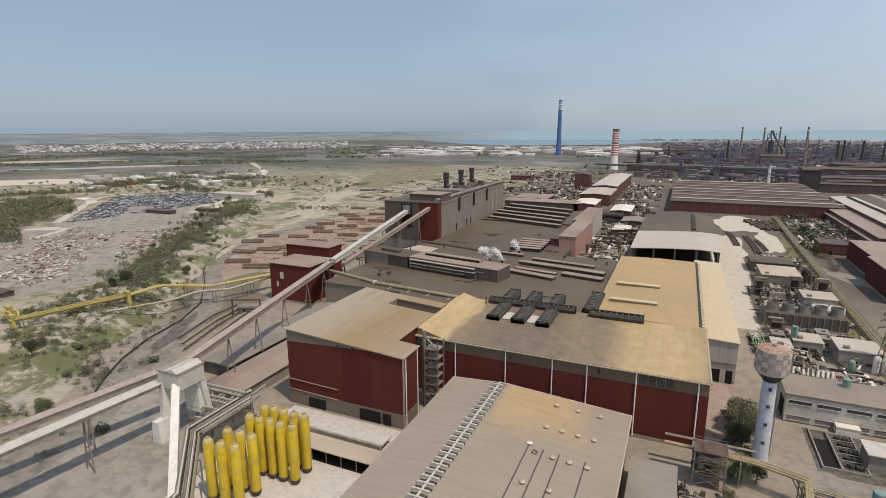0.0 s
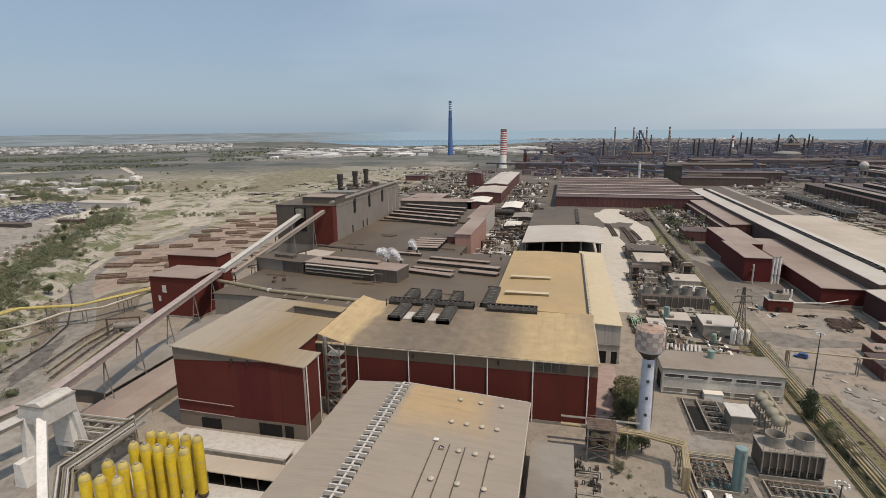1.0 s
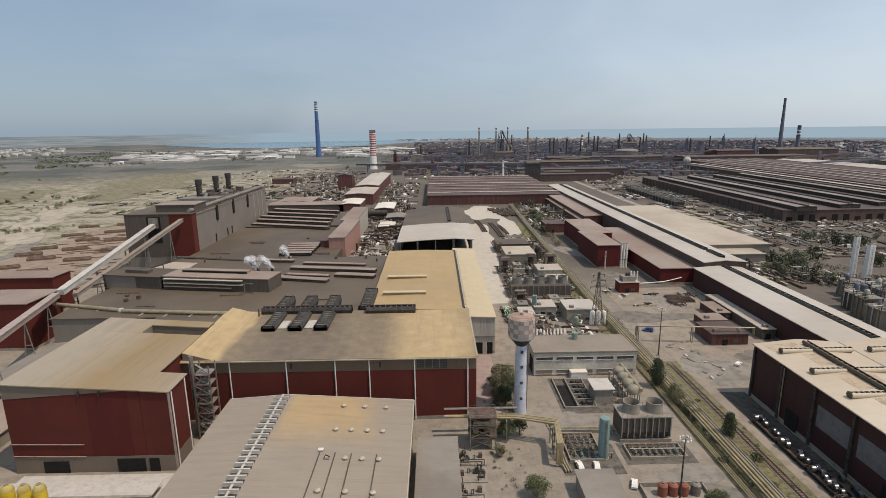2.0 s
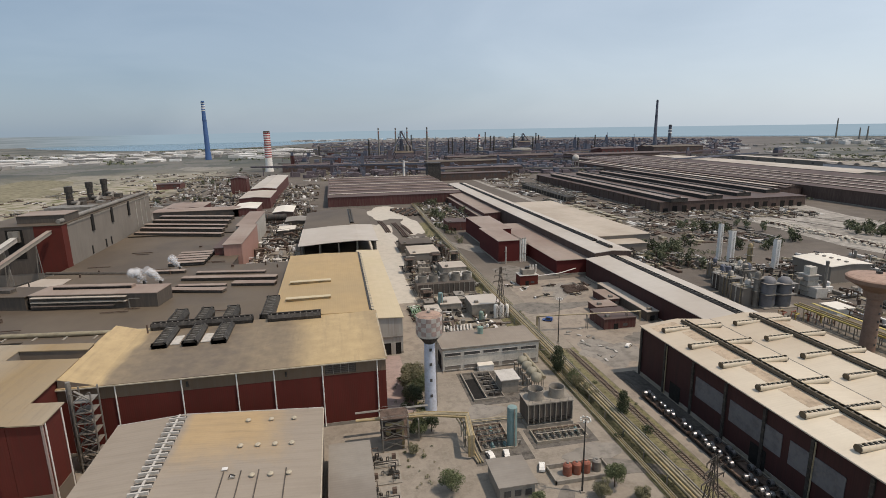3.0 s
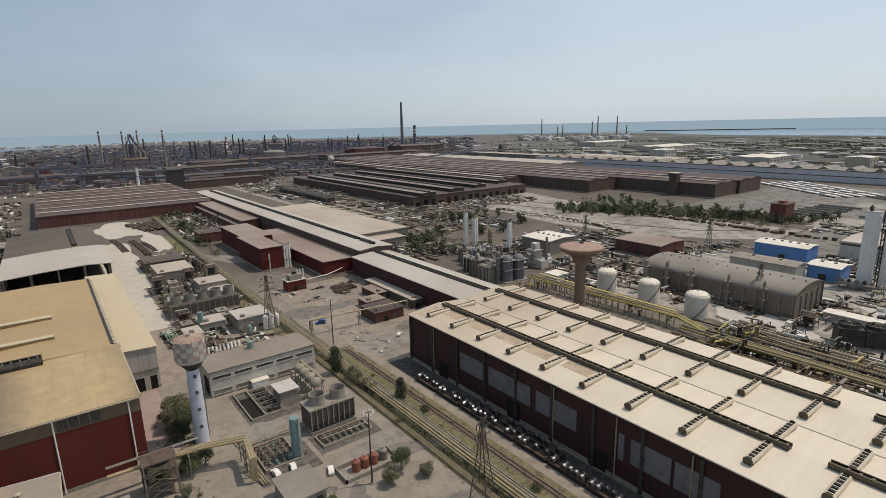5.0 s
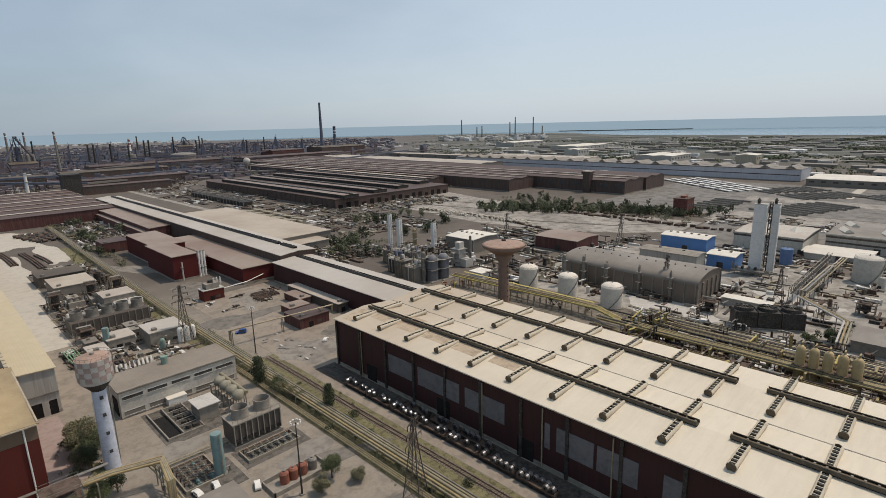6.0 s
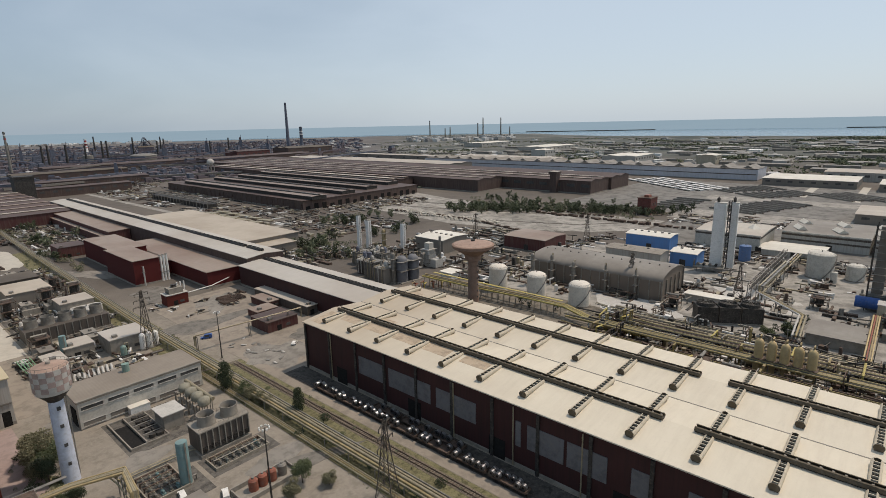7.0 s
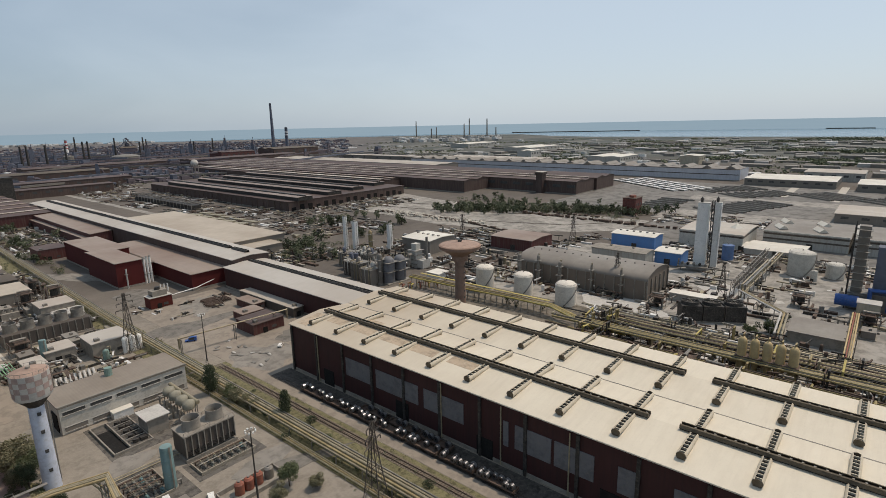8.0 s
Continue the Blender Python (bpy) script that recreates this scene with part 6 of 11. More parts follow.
for i, (dx, r, z) in enumerate(((0, 0.32, 3.0), (1.0, 0.4, 3.1), (2.2, 0.5, 3.2), (3.5, 0.35, 3.0), (4.4, 0.28, 3.0))):
    mains.append(([(87.6 + dx, -58, z), (87.6 + dx, 214 + i, z), (87.6 + dx, 300, z), (90.2 + dx, 420, z), (93.0 + dx, 560, z), (96.0 + dx, 690, z)], r))
pipe_run("pipe_rack", mains, "long low rack of yellowish lagged pipes beside the road", "main pipe racks", [M_PIPE, M_OCHRE, M_PIPE, M_PIPE, M_STEEL], posts=[(89.8 + max(0, y - 300) * 0.021, y, 2.6) for y in range(-50, 690, 12)], wide=5.4)
low = [([(84.4 + dx, -58, 1.0), (84.4 + dx, 186, 1.0), (84.4 + dx, 214, 1.0)], 0.22) for dx in (0, 0.7, 1.4)]
pipe_run("pipe_rack", low, "low parallel pipes on sleepers in the grass", "main pipe racks", [M_PIPE, M_OCHRE], posts=[(85.1, y, 0.75) for y in range(-50, 210, 16)], wide=2.2, post_w=0.2)
pipe_run("pipe_gantry", [([(94, 236, 3), (94, 236, 8.2), (147, 231, 8.2), (147, 231, 3)], 0.25), ([(94, 237, 3), (94, 237, 7.6), (147, 232, 7.6), (147, 232, 3)], 0.18)],
               "thin pipe gantry spanning the yard road", "yard gantries", [M_PIPE], posts=[(95, 236.5, 7.2), (119.5, 234, 7.2), (140, 232, 7.2)], wide=1.6, along="x")

patch("grass_patch", 22.5, 180, 4.5, 18, 0.052, M_GRASS, "dry grass round the water tower", 90, 0, 0.4)
# oil-dark pads and worn lines of the pump yard
M_PAD = plain("oil_stained_pad", (0.12, 0.108, 0.094), 0.85, var=0.4, coarse=0.15, fine=0.8)
M_WORN = plain("worn_light_concrete", (0.24, 0.217, 0.187), 0.9, var=0.25, coarse=0.06, fine=0.6)
strip("pad", 57, 79, 142.5, 154, 0.04, M_PAD, "oil-dark concrete pad under the pumps", "pad")
strip("pad", 37, 55.5, 138, 153.5, 0.042, M_PAD, "oil-dark concrete pad under the pumps", "pad")
strip("pad", 44.5, 67, 172.5, 200, 0.044, M_PAD, "oil-dark concrete pad round the basin", "pad")
strip("pad", 44, 86, 281, 303, 0.041, M_PAD, "dark ground under the plant", "pad")
strip("pad", 44, 86, 320, 375, 0.043, M_PAD, "dark ground under the plant", "pad")
strip("pad", 50, 86, 392, 470, 0.045, M_PAD, "dark ground under the plant", "pad")
M_STAIN = plain("stained_paving", (0.175, 0.158, 0.136), 0.9, var=0.3, coarse=0.06, fine=0.5)
for k, (cx, cy, rx, ry, m) in enumerate(((45, 165, 9, 7, M_WORN), (72, 135, 10, 6, M_WORN), (120, 205, 12, 16, M_WORN), (135, 300, 16, 10, M_WORN), (112, 270, 8, 24, M_STAIN), (140, 215, 9, 8, M_STAIN), (33, 208, 5, 12, M_WORN), (66, 228, 14, 5, M_STAIN), (118, 345, 9, 18, M_STAIN), (112, 420, 7, 50, M_WORN), (52, 112, 14, 5, M_STAIN), (80, 128, 3, 16, M_STAIN))):
    patch("worn_patch", cx, cy, rx, ry, 0.062 + k * 0.003, m, "worn and stained patch of the paving", 60 + k, k * 23.0, 0.5)
# water tower with a chequered tank
wt = thing("water_tower", 29.3, 174.2, 0, 0, "tall pale blue water tower with faded red and white chequered tank", "water tower")
part("shaft", Geo().lathe([(2.3, 0), (2.1, 8), (1.9, 26.5)], 24), M_CONCBLUE, wt, "", True)
part("cone", Geo().lathe([(1.9, 26.0), (2.6, 27.0), (4.3, 29.0)], 24), M_DARKSTEEL, wt, "", True)
part("tank_lining", Geo().lathe([(4.3, 28.9), (4.62, 30.0), (4.62, 36.2), (4.4, 36.25)], 32), M_CONCLIGHT, wt, "", True)
part("tank_lid", Geo().lathe([(4.55, 36.22), (3.8, 36.6), (0.9, 37.1), (0.1, 37.15)], 32), M_TILE, wt, "faded terracotta tank lid", True)
part("hatch", Geo().lathe([(0.6, 37.0), (0.6, 37.7)], 12), M_CONC, wt)
for row in range(4):
    for col in range(16):
        if (row + col) % 2:
            continue
        a0, a1 = 2 * math.pi * col / 16, 2 * math.pi * (col + 1) / 16
        z0, z1 = 29.9 + row * 1.58, 29.9 + (row + 1) * 1.58
        g = Geo()
        n = 4
        for i in range(n + 1):
            a = a0 + (a1 - a0) * i / n
            for rr, z in ((4.64, z0), (4.64, z1), (4.70, z1), (4.70, z0)):
                g.v.append((rr * math.cos(a), rr * math.sin(a), z))
        for i in range(n):
            for j in range(4):
                g.f.append((i * 4 + j, i * 4 + (j + 1) % 4, (i + 1) * 4 + (j + 1) % 4, (i + 1) * 4 + j))
        g.f += [(0, 1, 2, 3), tuple(4 * n + j for j in (3, 2, 1, 0))]
        part("painted_panel", g, M_PINK, wt, "faded red painted square")
rail = Geo()
for i in range(20):
    a0, a1 = 2 * math.pi * i / 20, 2 * math.pi * (i + 1) / 20
    rail.bar((4.5 * math.cos(a0), 4.5 * math.sin(a0), 37.2), (4.5 * math.cos(a1), 4.5 * math.sin(a1), 37.2), 0.07)
    rail.bar((4.5 * math.cos(a0), 4.5 * math.sin(a0), 36.2), (4.5 * math.cos(a0), 4.5 * math.sin(a0), 37.2), 0.07)
part("railing", rail, M_STEEL, wt)
for z in (6, 12, 18, 23.5):
    part("window", Geo().box(-0.45, 0.45, -2.25, -1.6, z, z + 1.0), M_GLASS, wt)
part("ladder", Geo().bar((2.2, 1.0, 0), (1.9, 0.8, 26), 0.5, 0.12), M_STEEL, wt)
part("tank_pipe", Geo().tube([(4.9, 0.3, 36.6), (5.0, 0.3, 30), (2.6, 0.3, 26.5), (2.4, 0.3, 1)], 0.16, 6), M_STEEL, wt)

# workshop block
office = shed("workshop_block", 39.5, 81.5, 202.5, 221, 9.8, M_TANK, M_ROOF_WORK, "long pale grey workshop block with ribbon windows", 0.0, "x", plinth=0.4, over=0.3)
for i in range(5):
    x0 = 0.9 + i * 8.3
    for z0, z1 in ((7.0, 8.2), (1.0, 2.6)):
        w = part("window", Geo().box(x0, x0 + 6.7, -0.1, -0.02, z0, z1), M_GLASS if z0 > 5 else M_BANDGREY, office, "dark ribbon window" if z0 > 5 else "dusty grey-green ribbon window")
        part("window_frame", Geo().box(x0 - 0.12, x0 + 6.82, -0.2, -0.02, z1, z1 + 0.15).box(x0 - 0.12, x0 + 6.82, -0.3, -0.02, z0 - 0.15, z0), M_CONCLIGHT, w)
part("gable_door", Geo().box(-0.25, 0, 3, 9, 0, 6.5), M_BLACK, office, "dark open gable door")
part("parapet", Geo().box(-0.3, 42.3, -0.3, 0.3, 10.1, 10.6), M_CONC, office)
part("roof_cowl", Geo().cyl((20, 14, 10.1), (20, 14, 13.2), 1.3, 14), M_GREEN, office, "green roof cowl")

# settling basin
basin = thing("settling_basin", 46.3, 176, 0, 0, "sunken concrete settling basin with machinery", "basin")
part("rim", Geo().box(-0.4, 0.0, 0, 22, 0, 0.9).box(11.2, 11.6, 0, 22, 0, 0.9).box(-0.4, 11.6, -0.4, 0, 0, 0.9).box(-0.4, 11.6, 22, 22.4, 0, 0.9).box(4.4, 4.8, 0, 22, 0, 1.2), M_CONC, basin)
part("water", Geo().box(0, 4.4, 0, 17.5, 0.05, 0.25), M_BLACK, basin, "dark still water")
part("deck", Geo().box(4.8, 11.2, 0, 22, 0.05, 0.5), M_PAD, basin)
for i in range(5):
    part("machine", Geo().cyl((7, 2.5 + i * 4, 0.5), (7, 2.5 + i * 4, 1.8), 0.9, 10).box(8.4, 10.4, 1.5 + i * 4, 3.2 + i * 4, 0.5, 1.6), M_DARKSTEEL, basin)
    part("walkway", Geo().bar((4.8, 4.4 + i * 4, 1.5), (11.2, 4.4 + i * 4, 1.5), 0.5, 0.12), M_STEEL, basin)
shed("pump_house", 57.8, 64.5, 179.5, 187.5, 5.4, M_CONC, M_CONCLIGHT, "small concrete pump house with pale flat roof", 0.0, "x", plinth=0)
shed("site_cabin", 54, 60.5, 199, 202, 2.7, M_WHITE, M_ROOF_WHITE, "small white site cabin", 0.0, "x", plinth=0, over=0.15)

# row of round filters beside the basin
for i in range(4):
    y = 179.0 + i * 5.2
    f = thing("round_filter", 71.6, y, 0, 0, "rounded olive filter drum on a frame", "filter drum", "filter drums")
    for sx in (-1.4, 1.4):
        for sy in (-1.4, 1.4):
            part("leg", Geo().bar((sx, sy, 0), (sx, sy, 4.4), 0.25), M_STEEL, f)
    part("drum", Geo().lathe([(1.4, 4.0), (2.2, 4.6), (2.3, 5.8), (1.8, 6.8), (0.7, 7.4), (0.05, 7.5)], 18), M_OLIVE, f, "", True)
    part("outlet", Geo().tube([(-2.2, 0, 5.2), (-3.6, 0, 5.2), (-3.6, 0, 0.2)], 0.3, 8), M_STEEL, f)
part("duct", Geo().cyl((0, 0, 0), (0, 22, 0), 0.7, 12), M_PIPE, thing("filter_duct", 73.9, 177.0, 6.2, 0, "pale duct linking the filter drums", "duct"), "", True)
for sy in (178, 188, 198):
    part("trestle", Geo().bar((73.9, sy, 0), (73.9, sy, 5.6), 0.25), M_STEEL, tagged(new("duct_trestle"), "thin steel trestle under the duct", "trestle", "duct trestles"))

# cooling tower with two fan stacks
ct = thing("cooling_tower", 59, 154.5, 0, 0, "grey ribbed cooling tower with two round fan stacks", "cooling tower")
part("body", Geo().box(0, 16, 0, 8.2, 1.6, 8.4), M_DARKCLAD, ct)
part("basin", Geo().box(-0.4, 16.4, -0.4, 8.6, 0, 1.0), M_CONC, ct)
part("deck", Geo().box(-0.3, 16.3, -0.3, 8.5, 8.4, 8.8), M_CONC, ct)
for i in range(9):
    part("rib", Geo().box(i * 1.97 - 0.02, i * 1.97 + 0.28, -0.35, 0, 1.6, 8.4), M_CONC, ct)
for i in range(4):
    part("louvre", Geo().box(0.1, 15.9, -0.28, 0.02, 1.8 + i * 0.5, 2.05 + i * 0.5), M_DARKSTEEL, ct)
for x in (4.2, 11.8):
    fs = part("fan_cowl", Geo().lathe([(2.9, 8.8), (2.55, 10.4), (2.75, 12.2), (2.55, 12.2), (2.35, 10.4), (2.3, 9.2)], 28, x, 4.1), M_CONC, ct, "flared grey fan stack", True)
    part("fan_hub", Geo().cyl((x, 4.1, 9.2), (x, 4.1, 10.4), 0.5, 10), M_DARKSTEEL, fs)
    for k in range(6):
        a = k * math.pi / 3
        part("fan_blade", Geo().bar((x, 4.1, 10.2), (x + 2.2 * math.cos(a), 4.1 + 2.2 * math.sin(a), 10.3), 0.45, 0.08), M_DARKSTEEL, fs)
rail = Geo()
for i in range(11):
    rail.bar((i * 1.6, 0, 8.8), (i * 1.6, 0, 9.9), 0.08).bar((i * 1.6, 8.2, 8.8), (i * 1.6, 8.2, 9.9), 0.08)
rail.bar((0, 0, 9.9), (16, 0, 9.9), 0.08).bar((0, 8.2, 9.9), (16, 8.2, 9.9), 0.08)
part("railing", rail, M_STEEL, ct)

for x, y, r, h in ((50.6, 146.2, 1.6, 13.8), (53.1, 275.6, 1.4, 11.4)):
    gt_ = thing("green_tank", x, y, 0, 0, "tall blue-green cylindrical tank", "tank", "green tanks")
    part("foot", Geo().lathe([(r * 1.2, 0), (r * 1.2, 0.5)], 20), M_CONC, gt_)
    part("shell", Geo().lathe([(r, 0.5), (r, h - 0.5), (r * 0.92, h - 0.15), (r * 0.4, h), (0.05, h + 0.05)], 26), M_TEAL, gt_, "", True)
    for k in (0.35, 0.7, 0.94):
        part("hoop", Geo().lathe([(r * 1.02, h * k), (r * 1.02, h * k + 0.12)], 26), M_TEAL, gt_)
    part("ladder", Geo().bar((0.2, -r - 0.2, 0.5), (0.2, -r - 0.2, h), 0.4, 0.08), M_STEEL, gt_)
    part("outlet", Geo().tube([(r, 0, 1.6), (r + 1.2, 0, 1.6), (r + 1.2, 0, 0.1)], 0.2, 8), M_STEEL, gt_)
flood_mast(62.5, 120.5, 22.5)
flood_mast(98.3, 220.2, 21.8)
lattice_pylon(83.8, 97, 24.0, rz=20)
lattice_pylon(82.5, 260, 28.0, rz=10)

# pipe bridge from the red hall to the pump yard
br = [([(2, 158.5 + dx * 0.2, 8 + dz), (26, 156.5 + dx, 8 + dz), (37 + dx * 0.6, 152.8 + dx, 8 + dz), (35.5 + dx * 0.6, 142, 8 + dz), (35.5 + dx * 0.6, 142, 1)], r) for dx, dz, r in ((0, 0, 0.35), (0.9, 0.1, 0.28), (1.7, 0, 0.3), (2.4, 0.1, 0.22))]
pipe_run("pipe_bridge", br, "pipe bridge of tan lagged pipes across the path", "yard pipe bridges", [M_OCHRE, M_PIPE, M_PIPE, M_OCHRE], posts=[(14, 158, 7.5), (22, 157, 7.5), (36, 153, 7.5), (36, 147, 7.5)], wide=3.6, along="x")
part("walkway", Geo().box(0, 24, 0, 1.2, 0, 0.15), M_STEEL, thing("bridge_walkway", 2, 160.5, 9.2, 0, "steel walkway over the pipes", "walkway"))
tres = thing("valve_tower", 14.0, 154.5, 0, 0, "rusty steel valve tower with crossed bracing", "steel tower")
for sx in (-4, 4):
    for sy in (-3, 3):
        part("post", Geo().bar((sx, sy, 0), (sx, sy, 11.5), 0.4), M_STEEL, tres)
for z in (4.2, 7.8, 11.2):
    part("deck", Geo().box(-4.4, 4.4, -3.3, 3.3, z, z + 0.18), M_RUST, tres)
    part("handrail", Geo().bar((-4.4, -3.3, z + 1.1), (4.4, -3.3, z + 1.1), 0.09).bar((-4.4, 3.3, z + 1.1), (4.4, 3.3, z + 1.1), 0.09).bar((4.4, -3.3, z + 1.1), (4.4, 3.3, z + 1.1), 0.09), M_STEEL, tres)
    part("brace", Geo().bar((-4, -3, z - 3.5), (4, -3, z), 0.18).bar((4, -3, z - 3.5), (-4, -3, z), 0.18), M_STEEL, tres)
for x, y, r, h in ((-2, 0, 0.9, 3.6), (1.6, 0.6, 1.1, 3.2)):
    part("vessel", Geo().lathe([(r, 4.4), (r, 4.4 + h), (0.1, 4.9 + h)], 12, x, y), M_OCHRE, tres, "", True)
part("duct", Geo().tube([(2.5, -2, 0.2), (2.5, -2, 9.0), (-3, -2, 9.0)], 0.45, 8), M_OCHRE, tres)

# bunded red tanks, huts, cars
bund = thing("tank_bund", 56.5, 124.6, 0, 0, "low concrete bund with rusty red tanks", "bund")
part("wall", Geo().box(0, 18, 0, 0.4, 0, 1.3).box(0, 18, 7.2, 7.6, 0, 1.6).box(0, 0.4, 0, 7.6, 0, 1.3).box(17.6, 18, 0, 7.6, 0, 1.3), M_CONC, bund)
part("floor", Geo().box(0.4, 17.6, 0.4, 7.2, 0.03, 0.2), M_CONC, bund)
for i, (x, m) in enumerate(((5.2, M_ORANGE), (8.1, M_ORANGE), (11.0, M_ORANGE), (14.4, M_STEEL))):
    tk = thing("upright_drum", 56.5 + x, 128.6, 0.2, 0, "upright red oxide drum in the bund" if i < 3 else "upright grey drum in the bund", "drum", "bund drums")
    part("shell", Geo().lathe([(1.35, 0), (1.35, 3.0), (0.9, 3.5), (0.1, 3.6)], 16), m, tk, "", True)
    part("lid", Geo().lathe([(0.4, 3.5), (0.4, 3.9)], 10), M_STEEL, tk)
hut = shed("control_hut", 38.8, 48.8, 121, 133, 4.8, M_CONC, M_ROOF_GREY, "square concrete control hut with flat grey roof", 0.0, "x", plinth=0)
for i in range(3):
    panel(hut, "window", 40 + i * 3, 41.8 + i * 3, 120.85, 120.98, 1.6, 3.4, M_GLASS)
panel(hut, "side_door", 48.82, 48.95, 126, 127.4, 0, 2.3, M_DARKSTEEL)
white_car = make_car(M_WHITE, "small white parked car")
for x, y, a in ((42.2, 141.8, 95), (47.3, 141.4, 80), (55.5, 132.8, 70), (128.0, 209.0, 40)):
    put(white_car, x, y, 0.07, a)
blue_van = make_car(M_BLUEPAINT, "blue van parked on the yard", True)
put(blue_van, 104.8, 249.0, 0.07, 150)

# sheds and plant between the workshop and the white shed
SHEDS = [(67.8, 84.0, 263, 279, 7.0, M_CONC, M_ROOF_LONG, "grey plant room with flat pale roof"), (52.5, 64.0, 272, 284, 5.6, M_CONC, M_ROOF_PALE, "low concrete shed with pale roof"),
         (43.5, 51.0, 262, 274, 5.0, M_CONC, M_ROOF_PALE, "small concrete shed with pale roof"), (41.0, 47.0, 240, 255, 5.0, M_LIGHTCLAD, M_ROOF_PALE, "small pale metal plant shed"),
         (68.0, 84.0, 342, 358, 7.0, M_CONC, M_ROOF_PALE, "grey concrete plant room with pipes"), (52.0, 74.0, 384, 412, 8.0, M_BANDGREY, M_ROOF_BEIGE, "wide grey clad plant shed"),
         (50.0, 76.0, 424, 446, 7.0, M_DARKCLAD, M_ROOF_DARK, "dark flat-roofed plant shed"), (106, 126, 505, 528, 8.5, M_REDDULL, M_ROOF_BROWN, "small red hut with brown roof"),
         (127, 144, 230, 246, 5.4, M_MAROON, M_ROOF_BROWN, "low dark red shed on the yard"), (134, 146, 252, 262, 4.0, M_MAROON, M_ROOF_TAN, "small dark red shed with tan roof"),
         (146, 153, 262, 280, 4.2, M_MAROON, M_ROOF_TAN, "small dark red shed with tan roof"), (154, 160.5, 236, 290, 5.0, M_DARKCLAD, M_ROOF_PALE, "long canopy with pale roof"),
         (112, 124, 312, 320, 6.5, M_RED, M_CONCLIGHT, "small red pump house with white top plant")]
for x0, x1, y0, y1, h, w, r, label in SHEDS:
    t = shed("plant_shed", x0, x1, y0, y1, h, w, r, label, 0.0, "x", plinth=0.3, over=0.3, group="plant sheds")
    part("door", Geo().box((x1 - x0) * 0.3, (x1 - x0) * 0.3 + 2.4, -0.12, -0.02, 0, 3.0), M_BLACK, t)
    part("window", Geo().box((x1 - x0) * 0.6, (x1 - x0) * 0.6 + 2.4, -0.1, -0.02, 1.4, 2.8), M_GLASS, t)
    part("roof_unit", Geo().box(2, 4, 2, 4, h + 0.3, h + 1.5), M_STEEL, t)
top_plant = thing("roof_plant", 118, 316, 6.9, 0, "white box plant on the pump house roof", "plant equipment")
part("casing", Geo().box(-4, 4, -3, 3, 0, 3.2), M_CONC, top_plant)
part("fan", Geo().lathe([(1.6, 3.2), (1.4, 4.4), (1.6, 4.8)], 16), M_DARKSTEEL, top_plant)
for dx in (-2, 0, 2):
    part("flue", Geo().cyl((dx + 4.8, 2, 0), (dx + 4.8, 2, 5), 0.4, 8), M_WHITE, top_plant)

row = thing("cooling_tower_row", 45, 306, 0, 0, "long concrete cooling block with a row of fan stacks", "cooling tower")
part("body", Geo().box(0, 36, 0, 13, 1.0, 7.2), M_DARKCLAD, row)
part("basin", Geo().box(-0.5, 36.5, -0.5, 13.5, 0, 1.0), M_CONC, row)
for i in range(12):
    part("rib", Geo().box(i * 3.2, i * 3.2 + 0.4, -0.3, 0, 1, 7.2), M_STEEL, row)
for i in range(5):
    part("fan_cowl", Geo().lathe([(3.1, 7.2), (2.7, 9.4), (2.9, 11.4), (2.6, 11.4), (2.5, 8.0)], 22, 4 + i * 7.0, 6.8), M_STEEL, row, "", True)
tank(79, 338, 7.5, 4.2, M_CONCLIGHT, "wide round pale settling tank", 0.02, "round_tank", "", False)
for x, y, r, h in ((71.5, 258.5, 1.3, 5.2), (80, 259.5, 1.3, 8.0), (83, 259.5, 1.3, 8.0), (86, 260, 1.2, 7.5)):
    column(x, y, r, h, M_WHITE if h > 6 else M_GREEN, "upright white gas bottle tank" if h > 6 else "short green upright tank", "upright_tank", "upright tanks")
for i in range(9):
    p = thing("stored_pipe", 49.5 + i * 1.7, 248, 0, -12, "long pale pipe stored on the ground", "pipe", "stored pipes")
    part("pipe", Geo().cyl((0, -3.5, 0.6), (0, 4.5, 0.6), 0.55, 10), M_CONCLIGHT, p, "", True)
    part("saddle", Geo().box(-0.6, 0.6, -2.2, -1.8, 0, 0.3).box(-0.6, 0.6, 2.4, 2.8, 0, 0.3), M_RUST, p)
gp = thing("green_pipe_bank", 37, 284, 0, 0, "bank of bright green pipes", "pipework")
for i in range(5):
    part("pipe", Geo().tube([(i * 1.2, 0, 2.2), (i * 1.2, -14, 2.2), (i * 0.9 + 1, -22, 2.0), (i * 0.9 + 1, -24, 0.2)], 0.26, 6), M_GREENPIPE, gp)

# loose plant over the yards
SK = [make_skid(i, 9, 7, k) for i, k in enumerate(("pump", "vessel", "frame", "hut", "fan", "pump", "vessel", "pile", "frame", "pile", "pump", "hut"))]


def strew(spots, kinds, seed, turn=True):
    r = random.Random(seed)
    for x, y in spots:
        put(SK[r.choice(kinds)], x, y, 0.07, r.choice((0, 90, 180, 270)) if turn else 0)


M_PUMP = plain("faded_pump_paint", (0.2, 0.195, 0.165), 0.6, var=0.3, dirty=0.5)
M_KERB = plain("stained_kerb", (0.3, 0.265, 0.21), 0.9, var=0.2, dirty=0.5)


